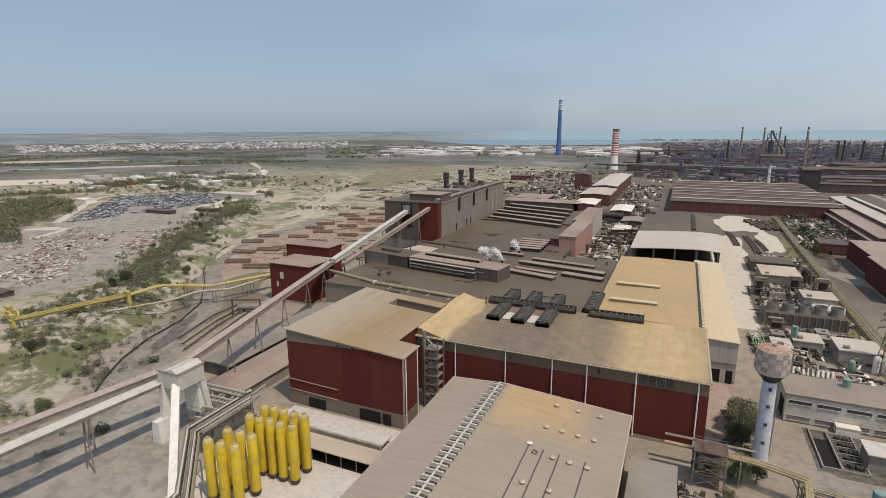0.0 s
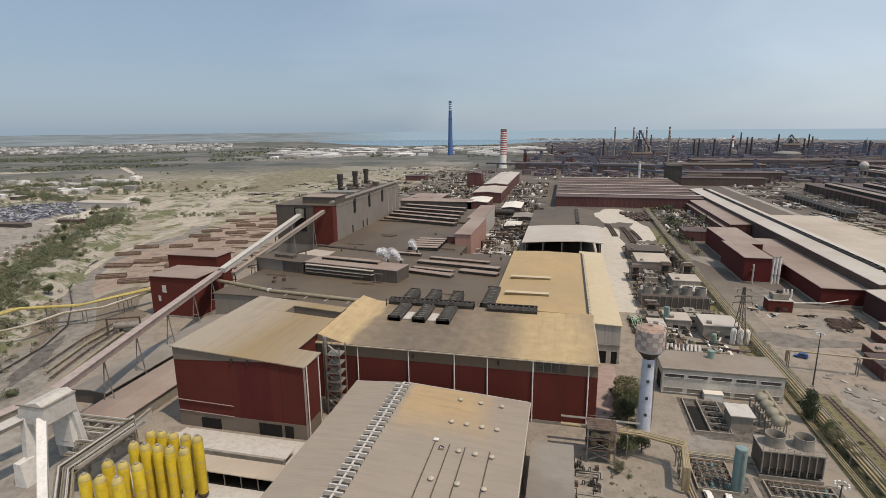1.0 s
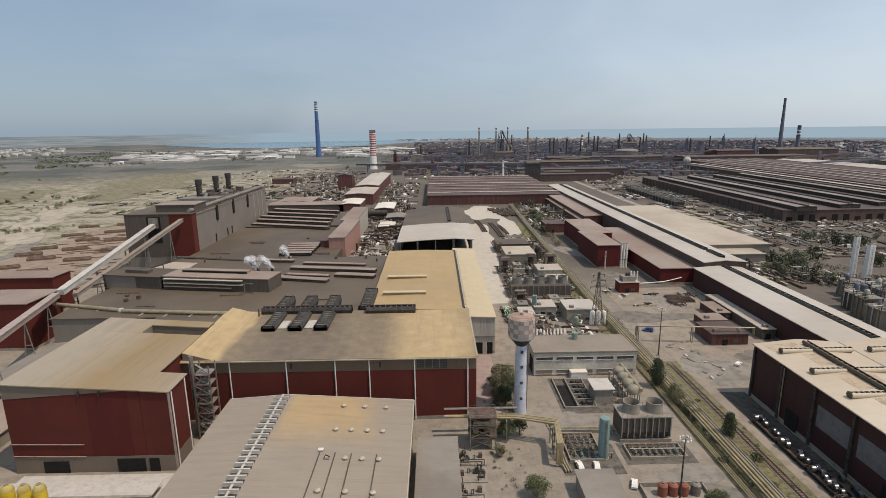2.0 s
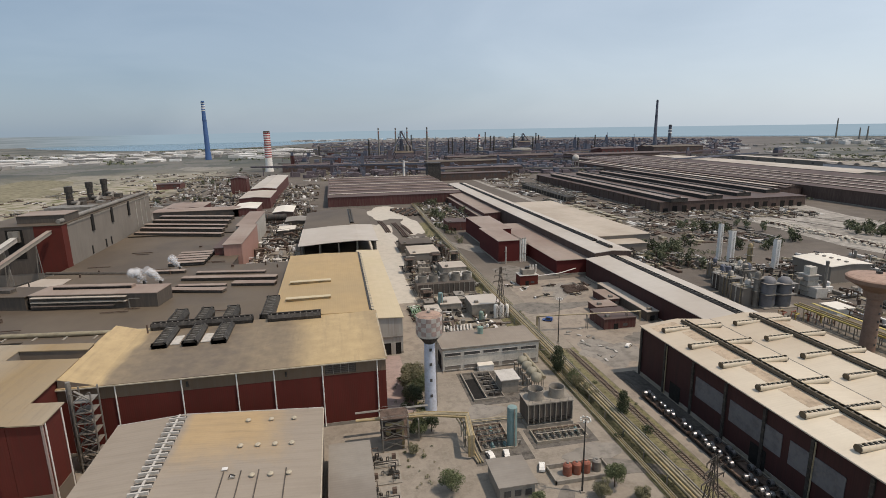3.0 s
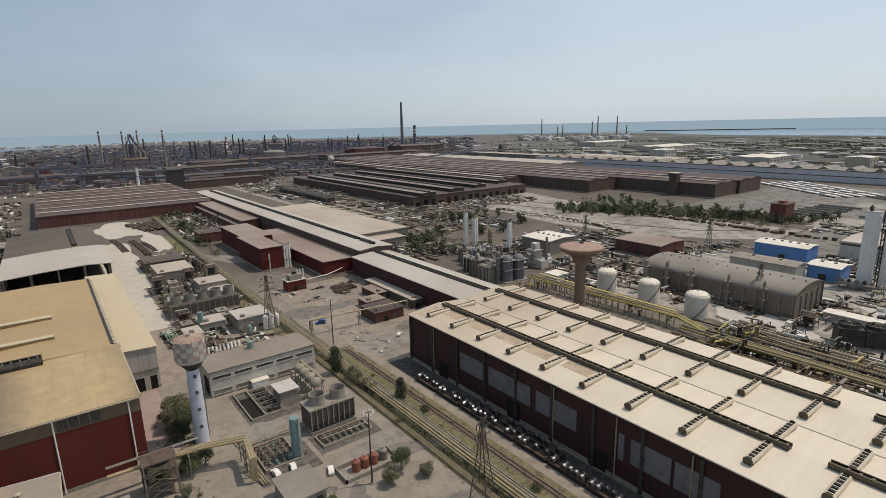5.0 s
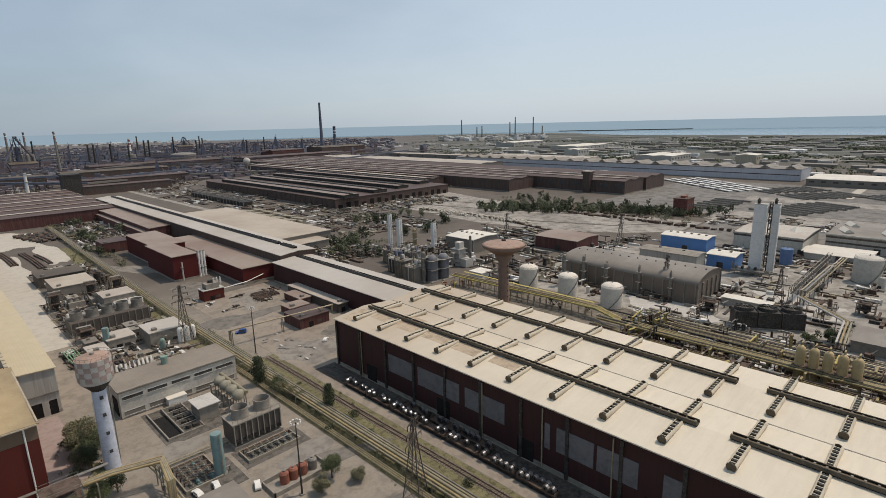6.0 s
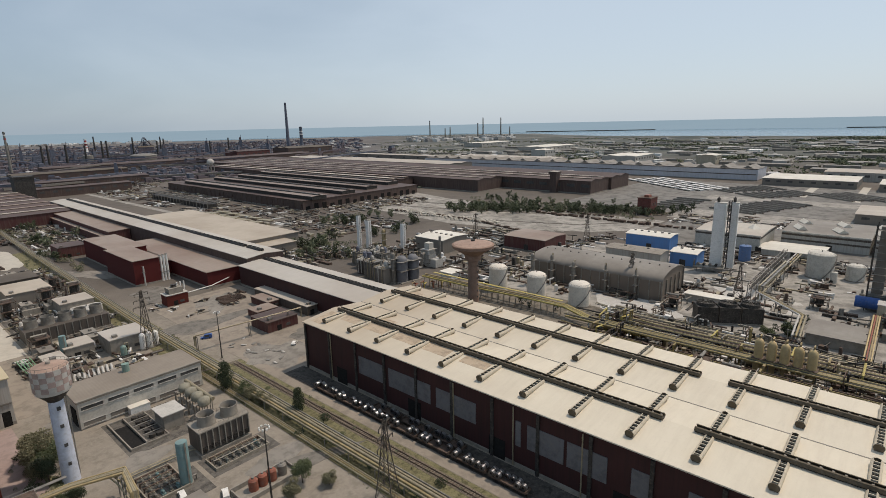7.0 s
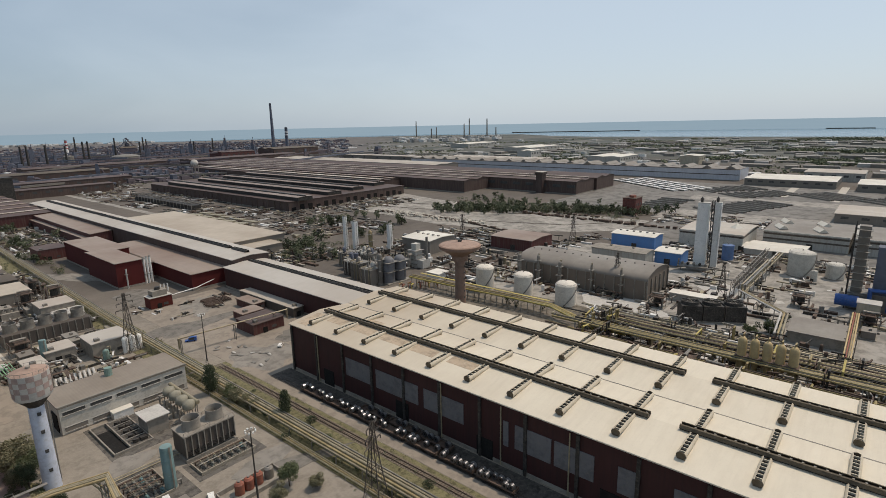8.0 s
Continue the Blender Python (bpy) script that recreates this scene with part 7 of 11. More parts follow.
def pump_bay(x0, x1, y0, y1, nx, ny, seed, label):
    """A kerbed pit with rows of pumps, motors and their headers."""
    r = random.Random(seed)
    t = thing("pump_bay", x0, y0, 0.045, 0, label, "pump station", "pump bays")
    w, d = x1 - x0, y1 - y0
    for a, b, c, e in ((0, w, 0, 0.35), (0, w, d - 0.35, d), (0, 0.35, 0.36, d - 0.36), (w - 0.35, w, 0.36, d - 0.36)):
        part("kerb", Geo().box(a, b, c, e, 0, 0.9), M_KERB, t)
    part("floor", Geo().box(0.36, w - 0.36, 0.36, d - 0.36, 0, 0.08), M_PAD, t)
    for j in range(ny):
        y = 1.3 + (d - 2.6) * (j + 0.5) / ny
        part("header", Geo().tube([(0.9, y + 0.9, 0.1), (0.9, y + 0.9, 1.5), (w - 0.9, y + 0.9, 1.5), (w - 0.9, y + 0.9, 0.1)], 0.2, 8), r.choice((M_STEEL, M_PUMP, M_RUST)), t, "", True)
        for i in range(nx):
            x = 1.2 + (w - 2.4) * (i + 0.5) / nx + r.uniform(-0.1, 0.1)
            p = part("pump", Geo().box(x - 0.55, x + 0.55, y - 1.1, y + 0.5, 0.08, 0.4).cyl((x, y - 0.9, 0.85), (x, y - 0.05, 0.85), 0.36, 8).cyl((x, y + 0.02, 0.8), (x, y + 0.45, 0.8), 0.5, 10), r.choice((M_PUMP, M_PUMP, M_STEEL, M_TEAL)), t)
            part("riser", Geo().tube([(x, y + 0.25, 1.1), (x, y + 0.25, 1.5), (x, y + 0.9, 1.5)], 0.13, 6), M_PIPE, p)


pump_bay(40.0, 50.8, 144.2, 159.2, 4, 4, 81, "kerbed pit with rows of small pumps and pipes")
pump_bay(58.8, 76.4, 144.8, 152.2, 7, 2, 82, "kerbed pit with rows of small pumps beside the cooling tower")
pipe_run("yard_pipes", [([(34.6 + k * 0.9, 156.5, 6.2), (35.2 + k * 0.9, 153.5, 5.8), (37.0 + k * 0.8, 143.0, 1.0), (37.6 + k * 0.8, 139.0, 0.5)], 0.24) for k in range(3)], "three ochre pipes sloping down from the gantry", "yard gantries", [M_PIPE, M_OCHRE], posts=[(37.2, 148.5, 3.0)], wide=3.0)
pipe_run("yard_pipes", [([(40.0, 160.2 + k * 0.7, 1.4), (58.0, 159.6 + k * 0.7, 1.4), (64.0, 156.5 + k * 0.7, 1.4)], 0.22) for k in range(3)], "low pipes on stub posts along the pump pit", "yard gantries", [M_PIPE, M_STEEL], posts=[(x, 160.6, 1.1) for x in (41, 46, 51, 56)], wide=2.4, along="x")
strew([(9.5, 139), (10, 147), (8.5, 131)], (0, 2, 5), 2)
strew([(x, y) for y in (286, 296, 323, 332, 346, 362, 372, 400, 416, 452, 464) for x in (48.5, 58, 68, 78) if (int(x) * 7 + y * 3) % 5 and (y < 380 or x > 52) and not (44 < x < 82 and 303 < y < 321) and not (x > 66 and 328 < y < 360) and not (44 < x < 78 and 380 < y < 448)], (0, 1, 2, 3, 4, 5, 6, 8, 10, 11), 3)
strew([(82, y) for y in (372, 388, 402, 420, 440)], (1, 2, 6, 8), 4)
strew([(138, 292), (146, 296), (140, 300)], (7, 9), 5)
litter_area(37, 46, 236, 288, 34, 65, 2.0, 2.4)
litter_area(46, 86, 238, 480, 170, 61, 3.0, 3.0, lambda x, y: (y < 375 or x > 53) and not (44 < x < 82 and 302 < y < 320) and not (66 < x < 85 and 262 < y < 280))
litter_area(104, 160, 284, 322, 12, 64, 2.0, 1.6)

for i in range(16):
    r_ = random.Random(100 + i)
    sl = thing("steel_billets", 106 + r_.uniform(0, 11) + (230 - (200 + i * 1.9)) * 0.12, 198 + i * 2.4, 0.06, r_.uniform(0, 180), "pale scrap slabs scattered along the road", "scrap", "scrap slabs")
    part("slab", Geo().box(-r_.uniform(0.5, 1.9), 1.3, -0.4, 0.4, 0, 0.3), M_CONCLIGHT if i % 3 == 0 else M_STEEL, sl)
    part("offcut", Geo().box(-1.2, 1.0, 0.5, 0.9, 0, 0.3), M_STEEL, sl)

# trees and bushes of the yard
rt = random.Random(21)
T_BROAD = [make_tree(rt, 8.0, 7.0, M_LEAF, "leafy olive green tree"), make_tree(rt, 9.0, 7.0, M_LEAFDARK, "dense dark olive tree"), make_tree(rt, 7.0, 6.5, M_LEAFDRY, "thin dry yellow-green tree")]
T_SLIM = make_tree(rt, 10.0, 4.4, M_LEAFDARK, "slim dark cypress-like tree", True)
B_ = [make_bush(rt, 2.2, M_LEAF, "low olive green scrub bush"), make_bush(rt, 2.6, M_LEAFDARK, "dense dark green scrub bush"), make_bush(rt, 1.8, M_LEAFDRY, "dry yellowish scrub bush")]
plant(T_SLIM, 85.6, 191.0, 1.2)
plant(T_SLIM, 93.0, 152.8, 0.95)
for x, y, k, s in ((26.0, 192, 2, 1.55), (24.6, 187.5, 2, 1.35), (26.8, 183, 0, 1.15), (23.5, 181, 2, 1.0), (27.5, 189, 0, 1.2), (24.8, 178.5, 1, 0.9), (25.8, 197, 2, 1.0), (27, 129, 0, 0.95), (72.4, 120.6, 0, 0.85), (66.6, 117, 2, 0.8),
                   (48.5, 118.0, 0, 0.6), (77, 114, 2, 0.7), (88.8, 171, 2, 0.75), (87.5, 176.5, 2, 0.8), (88.0, 180.5, 0, 0.7), (89.5, 167, 2, 0.6), (22.5, 158, 0, 0.8), (27, 160, 1, 0.7), (19, 148, 2, 0.5)):
    plant(T_BROAD[k], x, y, s)
for i in range(50):
    plant(B_[rt.randrange(3)], rt.uniform(84.5, 97.0), rt.uniform(40, 212), rt.uniform(0.3, 0.75))
for i in range(16):
    plant(B_[rt.randrange(3)], rt.uniform(18, 27), rt.uniform(160, 200), rt.uniform(0.3, 0.7))
for i in range(5):
    plant(B_[rt.randrange(3)], rt.uniform(16, 25), rt.uniform(134, 150), rt.uniform(0.2, 0.45))
for i in range(34):
    sprout(rt.uniform(98, 112), rt.uniform(440, 690), rt.uniform(1.8, 3.6), rt.random() < 0.6)
for i in range(150):
    sprout(rt.uniform(82.5, 103), rt.uniform(-40, 212), rt.uniform(0.3, 0.8), rt.random() < 0.6)
for i in range(120):
    sprout(rt.uniform(82.5, 96), rt.uniform(216, 520), rt.uniform(0.4, 1.2), rt.random() < 0.6)
for i in range(50):
    sprout(rt.uniform(17, 27), rt.uniform(160, 200), rt.uniform(0.4, 1.3), rt.random() < 0.5)
for i in range(16):
    sprout(rt.uniform(16, 26), rt.uniform(132, 152), rt.uniform(0.3, 0.7), rt.random() < 0.7)


# process plant beyond the coil hall
M_GREYYARD = plain("grey_yard", (0.2, 0.187, 0.168), 0.95, var=0.35, coarse=0.02, fine=0.2, dirt=(0.12, 0.11, 0.1), dirty=0.6)
M_DARKYARD = plain("oily_yard", (0.175, 0.152, 0.12), 0.9, var=0.35, coarse=0.05, fine=0.6)
strip("yard_floor", 182, 262, -90, 205, 0.04, M_DARKYARD, "dark ground under the pipe corridor", "ground patch")
strip("yard_floor", 431, 904, -80, 179, 0.02, M_GREYYARD, "wide grey yard of the warehouses", "ground patch")
strip("yard_floor", 590, 904, 179.1, 330, 0.021, M_GREYYARD, "wide grey yard of the warehouses", "ground patch")
strip("pavement", 262, 404, -60, 205, 0.03, M_GRAVEL, "pale dusty process yard", "pavement")
patch("concrete_pad", 274, 104, 15, 27, 0.07, M_CONCLIGHT, "pale concrete pad beside the vaulted store", 91, -8, 0.35)
patch("concrete_pad", 330, 60, 22, 26, 0.06, M_CONCLIGHT, "pale concrete ground among the tanks", 92, 10, 0.5)
fy = Geo().slab([(404, 355, 0.03), (415, 280, 0.03), (446, 215, 0.03), (480, 182, 0.03), (536, 182, 0.03), (532, 360, 0.03), (540, 470, 0.03), (566, 566, 0.03), (470, 540, 0.03), (418, 470, 0.03)], 0.25)
tagged(part("freight_yard", fy, M_GRAVEL), "pale gravel freight yard", "freight yard", "", "structure")

for k, line in enumerate(([(412, 440), (440, 330), (470, 240), (530, 190)], [(450, 520), (470, 420), (500, 320), (533, 240)], [(480, 530), (505, 430), (528, 360)])):
    curved_line = [Vector((x, y, 0)) for x, y in line]
    for j in (-1, 1):
        g = Geo()
        for a, b in zip(curved_line, curved_line[1:]):
            g.bar((a.x + j * 0.9, a.y, 0.12), (b.x + j * 0.9, b.y, 0.12), 0.35, 0.2)
        part("rail", g, M_RAIL, tagged(new("yard_rail"), "worn rail crossing the gravel yard", "rail", "yard rails"))
M_GRAVEL2 = plain("worn_gravel", (0.265, 0.243, 0.212), 0.95, var=0.35, coarse=0.03, fine=0.25, dirt=(0.16, 0.145, 0.125), dirty=0.7)
for k, (cx, cy, rx, ry) in enumerate(((470, 300, 20, 45), (500, 420, 16, 40), (455, 410, 10, 40), (515, 250, 10, 40), (440, 260, 8, 20), (300, 150, 0.1, 0.1))[:5]):
    patch("worn_patch", cx, cy, rx, ry, 0.05 + k * 0.006, M_GRAVEL2, "darker worn ground in the gravel yard", 80 + k, -25, 0.6)

# mushroom-shaped water tower
mush = thing("mushroom_tower", 228.0, 181.0, 0, 0, "brown concrete water tower with wide mushroom tank", "water tower")
part("shaft", Geo().lathe([(3.1, 0), (2.9, 12), (2.9, 24.5)], 22), M_MUSH, mush, "", True)
part("bowl", Geo().lathe([(2.9, 24), (4.5, 24.6), (4.8, 27.5), (6.6, 29.0), (11.6, 31.8), (11.9, 33.4), (11.4, 33.8)], 40), M_MUSH, mush, "flared terracotta bowl", True)
part("lid", Geo().lathe([(11.3, 33.7), (6.0, 34.9), (1.0, 35.4)], 40), M_TILE, mush, "", True)
part("lantern", Geo().lathe([(1.2, 35.3), (1.2, 36.3), (0.2, 36.6)], 12), M_DARKSTEEL, mush)
for k in range(6):
    part("window", Geo().box(-0.4, 0.4, -3.1, -2.5, 3 + k * 3.6, 4 + k * 3.6), M_GLASS, mush)

tank(255.5, 183.5, 5.6, 13.6, M_TANKWARM, "white storage tank with spiral stair", 0.2, "storage_tank", "white tanks")
tank(259.0, 158.6, 5.6, 12.2, M_TANKWARM, "white storage tank with spiral stair", 0.2, "storage_tank", "white tanks")
tank(259.5, 131.5, 5.8, 11.4, M_TANKWARM, "white storage tank with spiral stair", 0.2, "storage_tank", "white tanks")
tank(399, 38.6, 7.4, 14.8, M_TANK, "large pale storage tank", 0.1, "storage_tank", "pale tanks")
tank(402, 20.8, 4.9, 9.0, M_TANK, "pale low storage tank with cone roof", 0.14, "storage_tank", "pale tanks")
tank(386, 30, 1.8, 7, M_TANK, "small white upright tank", 0.2, "storage_tank", "pale tanks", False)

# dark square cooling cells
for i, (x, y) in enumerate(((276.0, 71.0), (281.2, 62.2), (286.4, 53.4))):
    c = thing("cooling_cell", x, y, 0, -60, "black square cooling cell with open fan ring", "cooling tower", "black cooling cells")
    part("body", Geo().box(-4.7, 4.7, -4.7, 4.7, 0.8, 8.6), M_DARKSTEEL, c)
    part("basin", Geo().box(-5, 5, -5, 5, 0, 0.8), M_CONC, c)
    part("fan_ring", Geo().lathe([(4.4, 8.6), (4.2, 10.2), (4.0, 10.2), (4.0, 8.8)], 22), M_DARKSTEEL, c, "", True)
    for k in range(8):
        a = k * math.pi / 4
        part("grille_bar", Geo().bar((0, 0, 10.9), (4.1 * math.cos(a), 4.1 * math.sin(a), 10.2), 0.16), M_STEEL, c)
    for s in (-1, 1):
        part("corner_rib", Geo().box(s * 4.75 - 0.12, s * 4.75 + 0.12, -4.95, -4.65, 0.8, 8.6), M_DARKCLAD, c)
shed("white_canopy", 302, 309, 66, 89, 4.0, M_LIGHTCLAD, M_ROOF_WHITE, "low long shed with bright white roof", 0.0, "x", plinth=0)

# vaulted store
vault = thing("vaulted_store", 290, 98, 0, 0, "long grey vaulted store with ribbed walls", "industrial building")
arcv = [(0, 11.5)] + [(18 - 18 * math.cos(math.pi * k / 10), 11.5 + 4.6 * math.sin(math.pi * k / 10)) for k in range(1, 10)] + [(36, 11.5)]
part("wall", Geo().box(0, 36, 0, 84, 0, 11.5), M_BAND, vault)
part("roof", Geo().ribbon([(u, z + 0.03) for u, z in arcv], 0.4, "y", -0.6, 84.6), M_ROOF_GREY, vault, "", True)
part("gable", Geo().prism([(0, 11.4)] + arcv[1:-1] + [(36, 11.4)], "y", 0.05, 83.9), M_BAND, vault)
for i in range(15):
    part("buttress", Geo().box(-0.5, 0, i * 5.9 + 0.5, i * 5.9 + 1.1, 0, 11.5), M_STEEL, vault)
    part("roof_cowl", Geo().lathe([(0.4, 15.6), (0.6, 16.6), (0.1, 17.1)], 8, 17, i * 5.7 + 2), M_DARKSTEEL, vault)
for i in range(6):
    part("side_buttress", Geo().box(i * 7, i * 7 + 0.7, -0.6, 0, 0, 11.5), M_STEEL, vault)
part("lamp", Geo().box(-0.7, -0.4, 30, 31, 3.5, 4.1), M_WHITE, vault)
for x, y, h, r in ((288, 130, 17, 0.5), (288, 112, 17, 0.5), (287, 150, 16, 1.1), (287, 165, 18, 0.9), (276, 172, 20, 1.2)):
    column(x, y, r, h, M_STEEL, "slim grey process column beside the store", "process_column", "slim columns")

# blue sheds, grey block, cold boxes
def ribbed_shed(name, x0, x1, y0, y1, h, wall, roof, label, cowls=0, axis="y", band=None):
    t = shed(name, x0, x1, y0, y1, h, wall, roof, label, 1.0, axis, plinth=0.4, band=band, band_h=h * 0.45)
    for i in range(cowls):
        cx, cy = ((x1 - x0) * 0.5, (y1 - y0) * (i + 0.7) / (cowls + 0.4))
        part("roof_cowl", Geo().box(cx - 0.8, cx + 0.8, cy - 0.8, cy + 0.8, h + 1.1, h + 2.1), M_STEEL, t)
    part("door", Geo().box(-0.14, -0.02, (y1 - y0) * 0.4, (y1 - y0) * 0.4 + 4, 0, 4.5), M_DARKSTEEL, t)
    return t


ribbed_shed("blue_shed", 410, 429, 135, 169, 10.6, M_BLUECLAD, M_ROOF_WHITE, "bright blue clad shed with white roof", 6)
ribbed_shed("blue_shed", 375, 392, 105, 122.5, 9.0, M_BLUECLAD, M_ROOF_WHITE, "small bright blue clad shed with white roof", 2)
ribbed_shed("grey_block", 358, 374, 123, 162, 9.8, M_LIGHTCLAD, M_CONC, "grey ribbed plant block with flat roof", 2)
ribbed_shed("red_shed", 351, 383, 208, 246, 9.4, M_REDDULL, M_ROOF_TAN, "long dull red shed with dusty roof", 0)
ribbed_shed("vault_shed", 300, 330, 268, 297, 11.0, M_BANDGREY, M_ROOF_WHITE, "grey shed with pale rounded roof", 5)
wh1 = ribbed_shed("grey_hall", 448, 500, 82, 128, 11.5, M_TANK, M_ROOF_PALE, "pale grey warehouse with dark stripe and white flat roof", 0, "y")
wh2 = ribbed_shed("grey_hall", 480, 545, 19, 74, 11.0, M_LIGHTCLAD, M_ROOF_GREY, "grey warehouse with dark stripes and raised roof lights", 0, "y")
wh3 = ribbed_shed("grey_hall", 480, 545, -80, 16, 11.0, M_LIGHTCLAD, M_ROOF_GREY, "grey warehouse with dark stripes and raised roof lights", 0, "y")
for t, l, w in ((wh1, 46, 52), (wh2, 55, 65), (wh3, 96, 65)):
    for z in (9.6,) if t is wh1 else (9.4, 5.6):
        part("dark_stripe", Geo().box(-0.16, -0.02, 0.1, l - 0.1, z, z + 1.3), M_DARKCLAD, t)
        part("dark_stripe", Geo().box(0.1, w - 0.1, -0.16, -0.02, z, z + 1.3), M_DARKCLAD, t)
    part("parapet", Geo().box(-0.3, 0.0, 0, l, 11.0, 12.3), M_TANK, t)
rl = thing("skylight", 474, 92, 12.3, 0, "small pale pyramid roof light", "skylight", "warehouse skylights")
part("glazing", Geo().lathe([(6, 0), (0.3, 4)], 4), M_ROOF_WHITE, rl)
part("frame", Geo().box(-4.6, 4.6, -4.6, 4.6, -0.4, 0.2), M_STEEL, rl)
ribbed_shed("low_store", 446, 466, 79.6, 81.8, 4.0, M_TANK, M_ROOF_WHITE, "narrow white canopy against the warehouse", 0)
ribbed_shed("low_store", 440, 472, 42, 79, 4.4, M_LIGHTCLAD, M_ROOF_WHITE, "low store with white roof", 0)
for k in range(5):
    for s in (0, 1):
        y = 62 - k * 26
        l = thing("skylight", 492 + s * 28, y, 11.9, 25, "raised pale glazed roof skylight", "skylight", "warehouse skylights")
        part("glazing", Geo().prism([(-3, 0), (3, 0), (3, 0.6), (0, 3.0), (-3, 0.6)], "x", 0, 14), M_ROOF_WHITE, l)
        part("frame", Geo().box(-0.2, 14.2, -3.2, 3.2, -0.4, 0.2), M_STEEL, l)
tank(412, 84, 3.8, 11.4, M_SILOBLUE, "stout blue cylindrical silo", 0.06, "blue_silo", "", False)
for x, y, hw, hd in ((381.0, 94.6, 3.7, 2.4), (386.2, 86.9, 2.0, 2.2)):
    cb = thing("cold_box", x, y, 0, 9, "tall slim white cold box tower", "process tower", "cold boxes")
    part("casing", Geo().box(-hd, hd, -hw, hw, 0.5, 44.6), M_COLDBOX, cb)
    part("foot", Geo().box(-hd - 0.8, hd + 0.8, -hw - 0.3, hw + 0.3, 0, 0.8), M_CONC, cb)
    part("roof_rail", Geo().box(-hd - 0.1, hd + 0.1, -hw - 0.1, hw + 0.1, 44.6, 45.0), M_CONCLIGHT, cb)
    for k in range(6):
        part("seam", Geo().box(-hd - 0.03, hd + 0.03, -hw - 0.03, hw + 0.03, 7 * k + 5.2, 7 * k + 5.28), M_CONCLIGHT, cb)
    part("riser", Geo().tube([(-hd - 0.5, -hw + 0.3, 0), (-hd - 0.5, -hw + 0.3, 43), (-hd + 0.3, -hw + 0.3, 43.8)], 0.4, 8), M_WHITE, cb)
    part("vent", Geo().lathe([(0.9, 45.0), (0.9, 46.6), (1.3, 47.0), (0.2, 48.6)], 10, 0, hw * 0.4), M_DARKSTEEL, cb)
lt = thing("ladder_tower", 384.6, 90.0, 0, 9, "dark steel ladder cage between the white towers", "ladder tower")
for sx in (-2.2, 2.2):
    part("post", Geo().bar((sx, -0.9, 0), (sx, -0.9, 46), 0.3).bar((sx, 0.5, 0), (sx, 0.5, 46), 0.3), M_DARKSTEEL, lt)
for k in range(11):
    part("platform", Geo().box(-2.4, 2.4, -1.1, 0.7, 4.1 * k + 3.6, 4.1 * k + 3.9).bar((-2.3, -0.9, 4.1 * k + 0.2), (-2.3, 0.5, 4.1 * k + 3.6), 0.22), M_DARKSTEEL, lt)
pd = thing("pump_deck", 372, 96, 0, 9, "dark pump deck at the foot of the towers", "plant equipment")
part("deck", Geo().box(-3, 3, -9, 8, 3.2, 3.5), M_STEEL, pd)
for k in range(5):
    part("column", Geo().bar((-2.6, -8 + k * 3.8, 0), (-2.6, -8 + k * 3.8, 3.2), 0.4), M_STEEL, pd)
    part("pump", Geo().cyl((-1, -7.6 + k * 3.6, 4.4), (1.6, -7.6 + k * 3.6, 4.4), 0.9, 10), M_DARKSTEEL if k % 2 else M_STEEL, pd, "", True)
part("header", Geo().tube([(-3.6, -22, 3.0), (-3.6, 9, 3.0), (-1, 9, 3.0), (-1, 9, 7.5)], 0.45, 8), M_STEEL, pd, "", True)

# tall dark tower with blue plant
dt = thing("process_tower", 347, 8, 0, 0, "tall dark process tower with blue base plant", "process tower")
part("casing", Geo().box(-3, 3, -2.4, 2.4, 9, 44), M_BANDGREY, dt)
part("second_casing", Geo().box(-4, 4, -14, -6.5, 9, 34), M_HAZESTEEL, dt)
part("base_frame", Geo().box(-5, 5, -13.5, 3.5, 0.2, 9), M_STEEL, dt)
part("blue_tank", Geo().cyl((-8.5, -2, 5.2), (-8.5, 8, 5.2), 3.0, 16), M_BLUEPAINT, dt, "blue painted horizontal tank", True)
part("blue_cabinet", Geo().box(-8, -5.2, -9, -3, 0.2, 6.5), M_BLUEPAINT, dt, "blue painted plant cabinet")
for k in range(10):
    part("platform", Geo().box(-5.6, -4.02, -3.4, 3.4, 8 + k * 3.8, 8.15 + k * 3.8).bar((-5.6, -3.4, 9.1 + k * 3.8), (-5.6, 3.4, 9.1 + k * 3.8), 0.1), M_STEEL, dt)
for sx in (-6, 6):
    part("frame_leg", Geo().bar((sx, 4, 0), (sx, 4, 45), 0.4), M_DARKSTEEL, dt)
part("blue_pipe", Geo().tube([(-7, -6, 0), (-7, -6, 12), (-7, -14, 12), (-7, -14, 0)], 1.0, 10), M_BLUEPAINT, dt, "", True)
cream = thing("cream_cabin", 322, 1.5, 0, 0, "cream painted plant cabin on a steel frame", "plant equipment")
for sx in (-3.5, 3.5):
    for sy in (-4, 4):
        part("leg", Geo().bar((sx, sy, 0), (sx, sy, 5), 0.4), M_RUST, cream)
part("cabin", Geo().box(-4, 4, -4.6, 4.6, 5, 10.5), M_CREAM, cream)
part("roof", Geo().box(-4.3, 4.3, -4.9, 4.9, 10.5, 10.8), M_CONCLIGHT, cream)
flat = shed("flat_store", 273.5, 295, 6.8, 28, 5.0, M_CONC, M_ROOF_GREY, "flat grey store beside the pipe corridor", 0.0, "x", plinth=0)

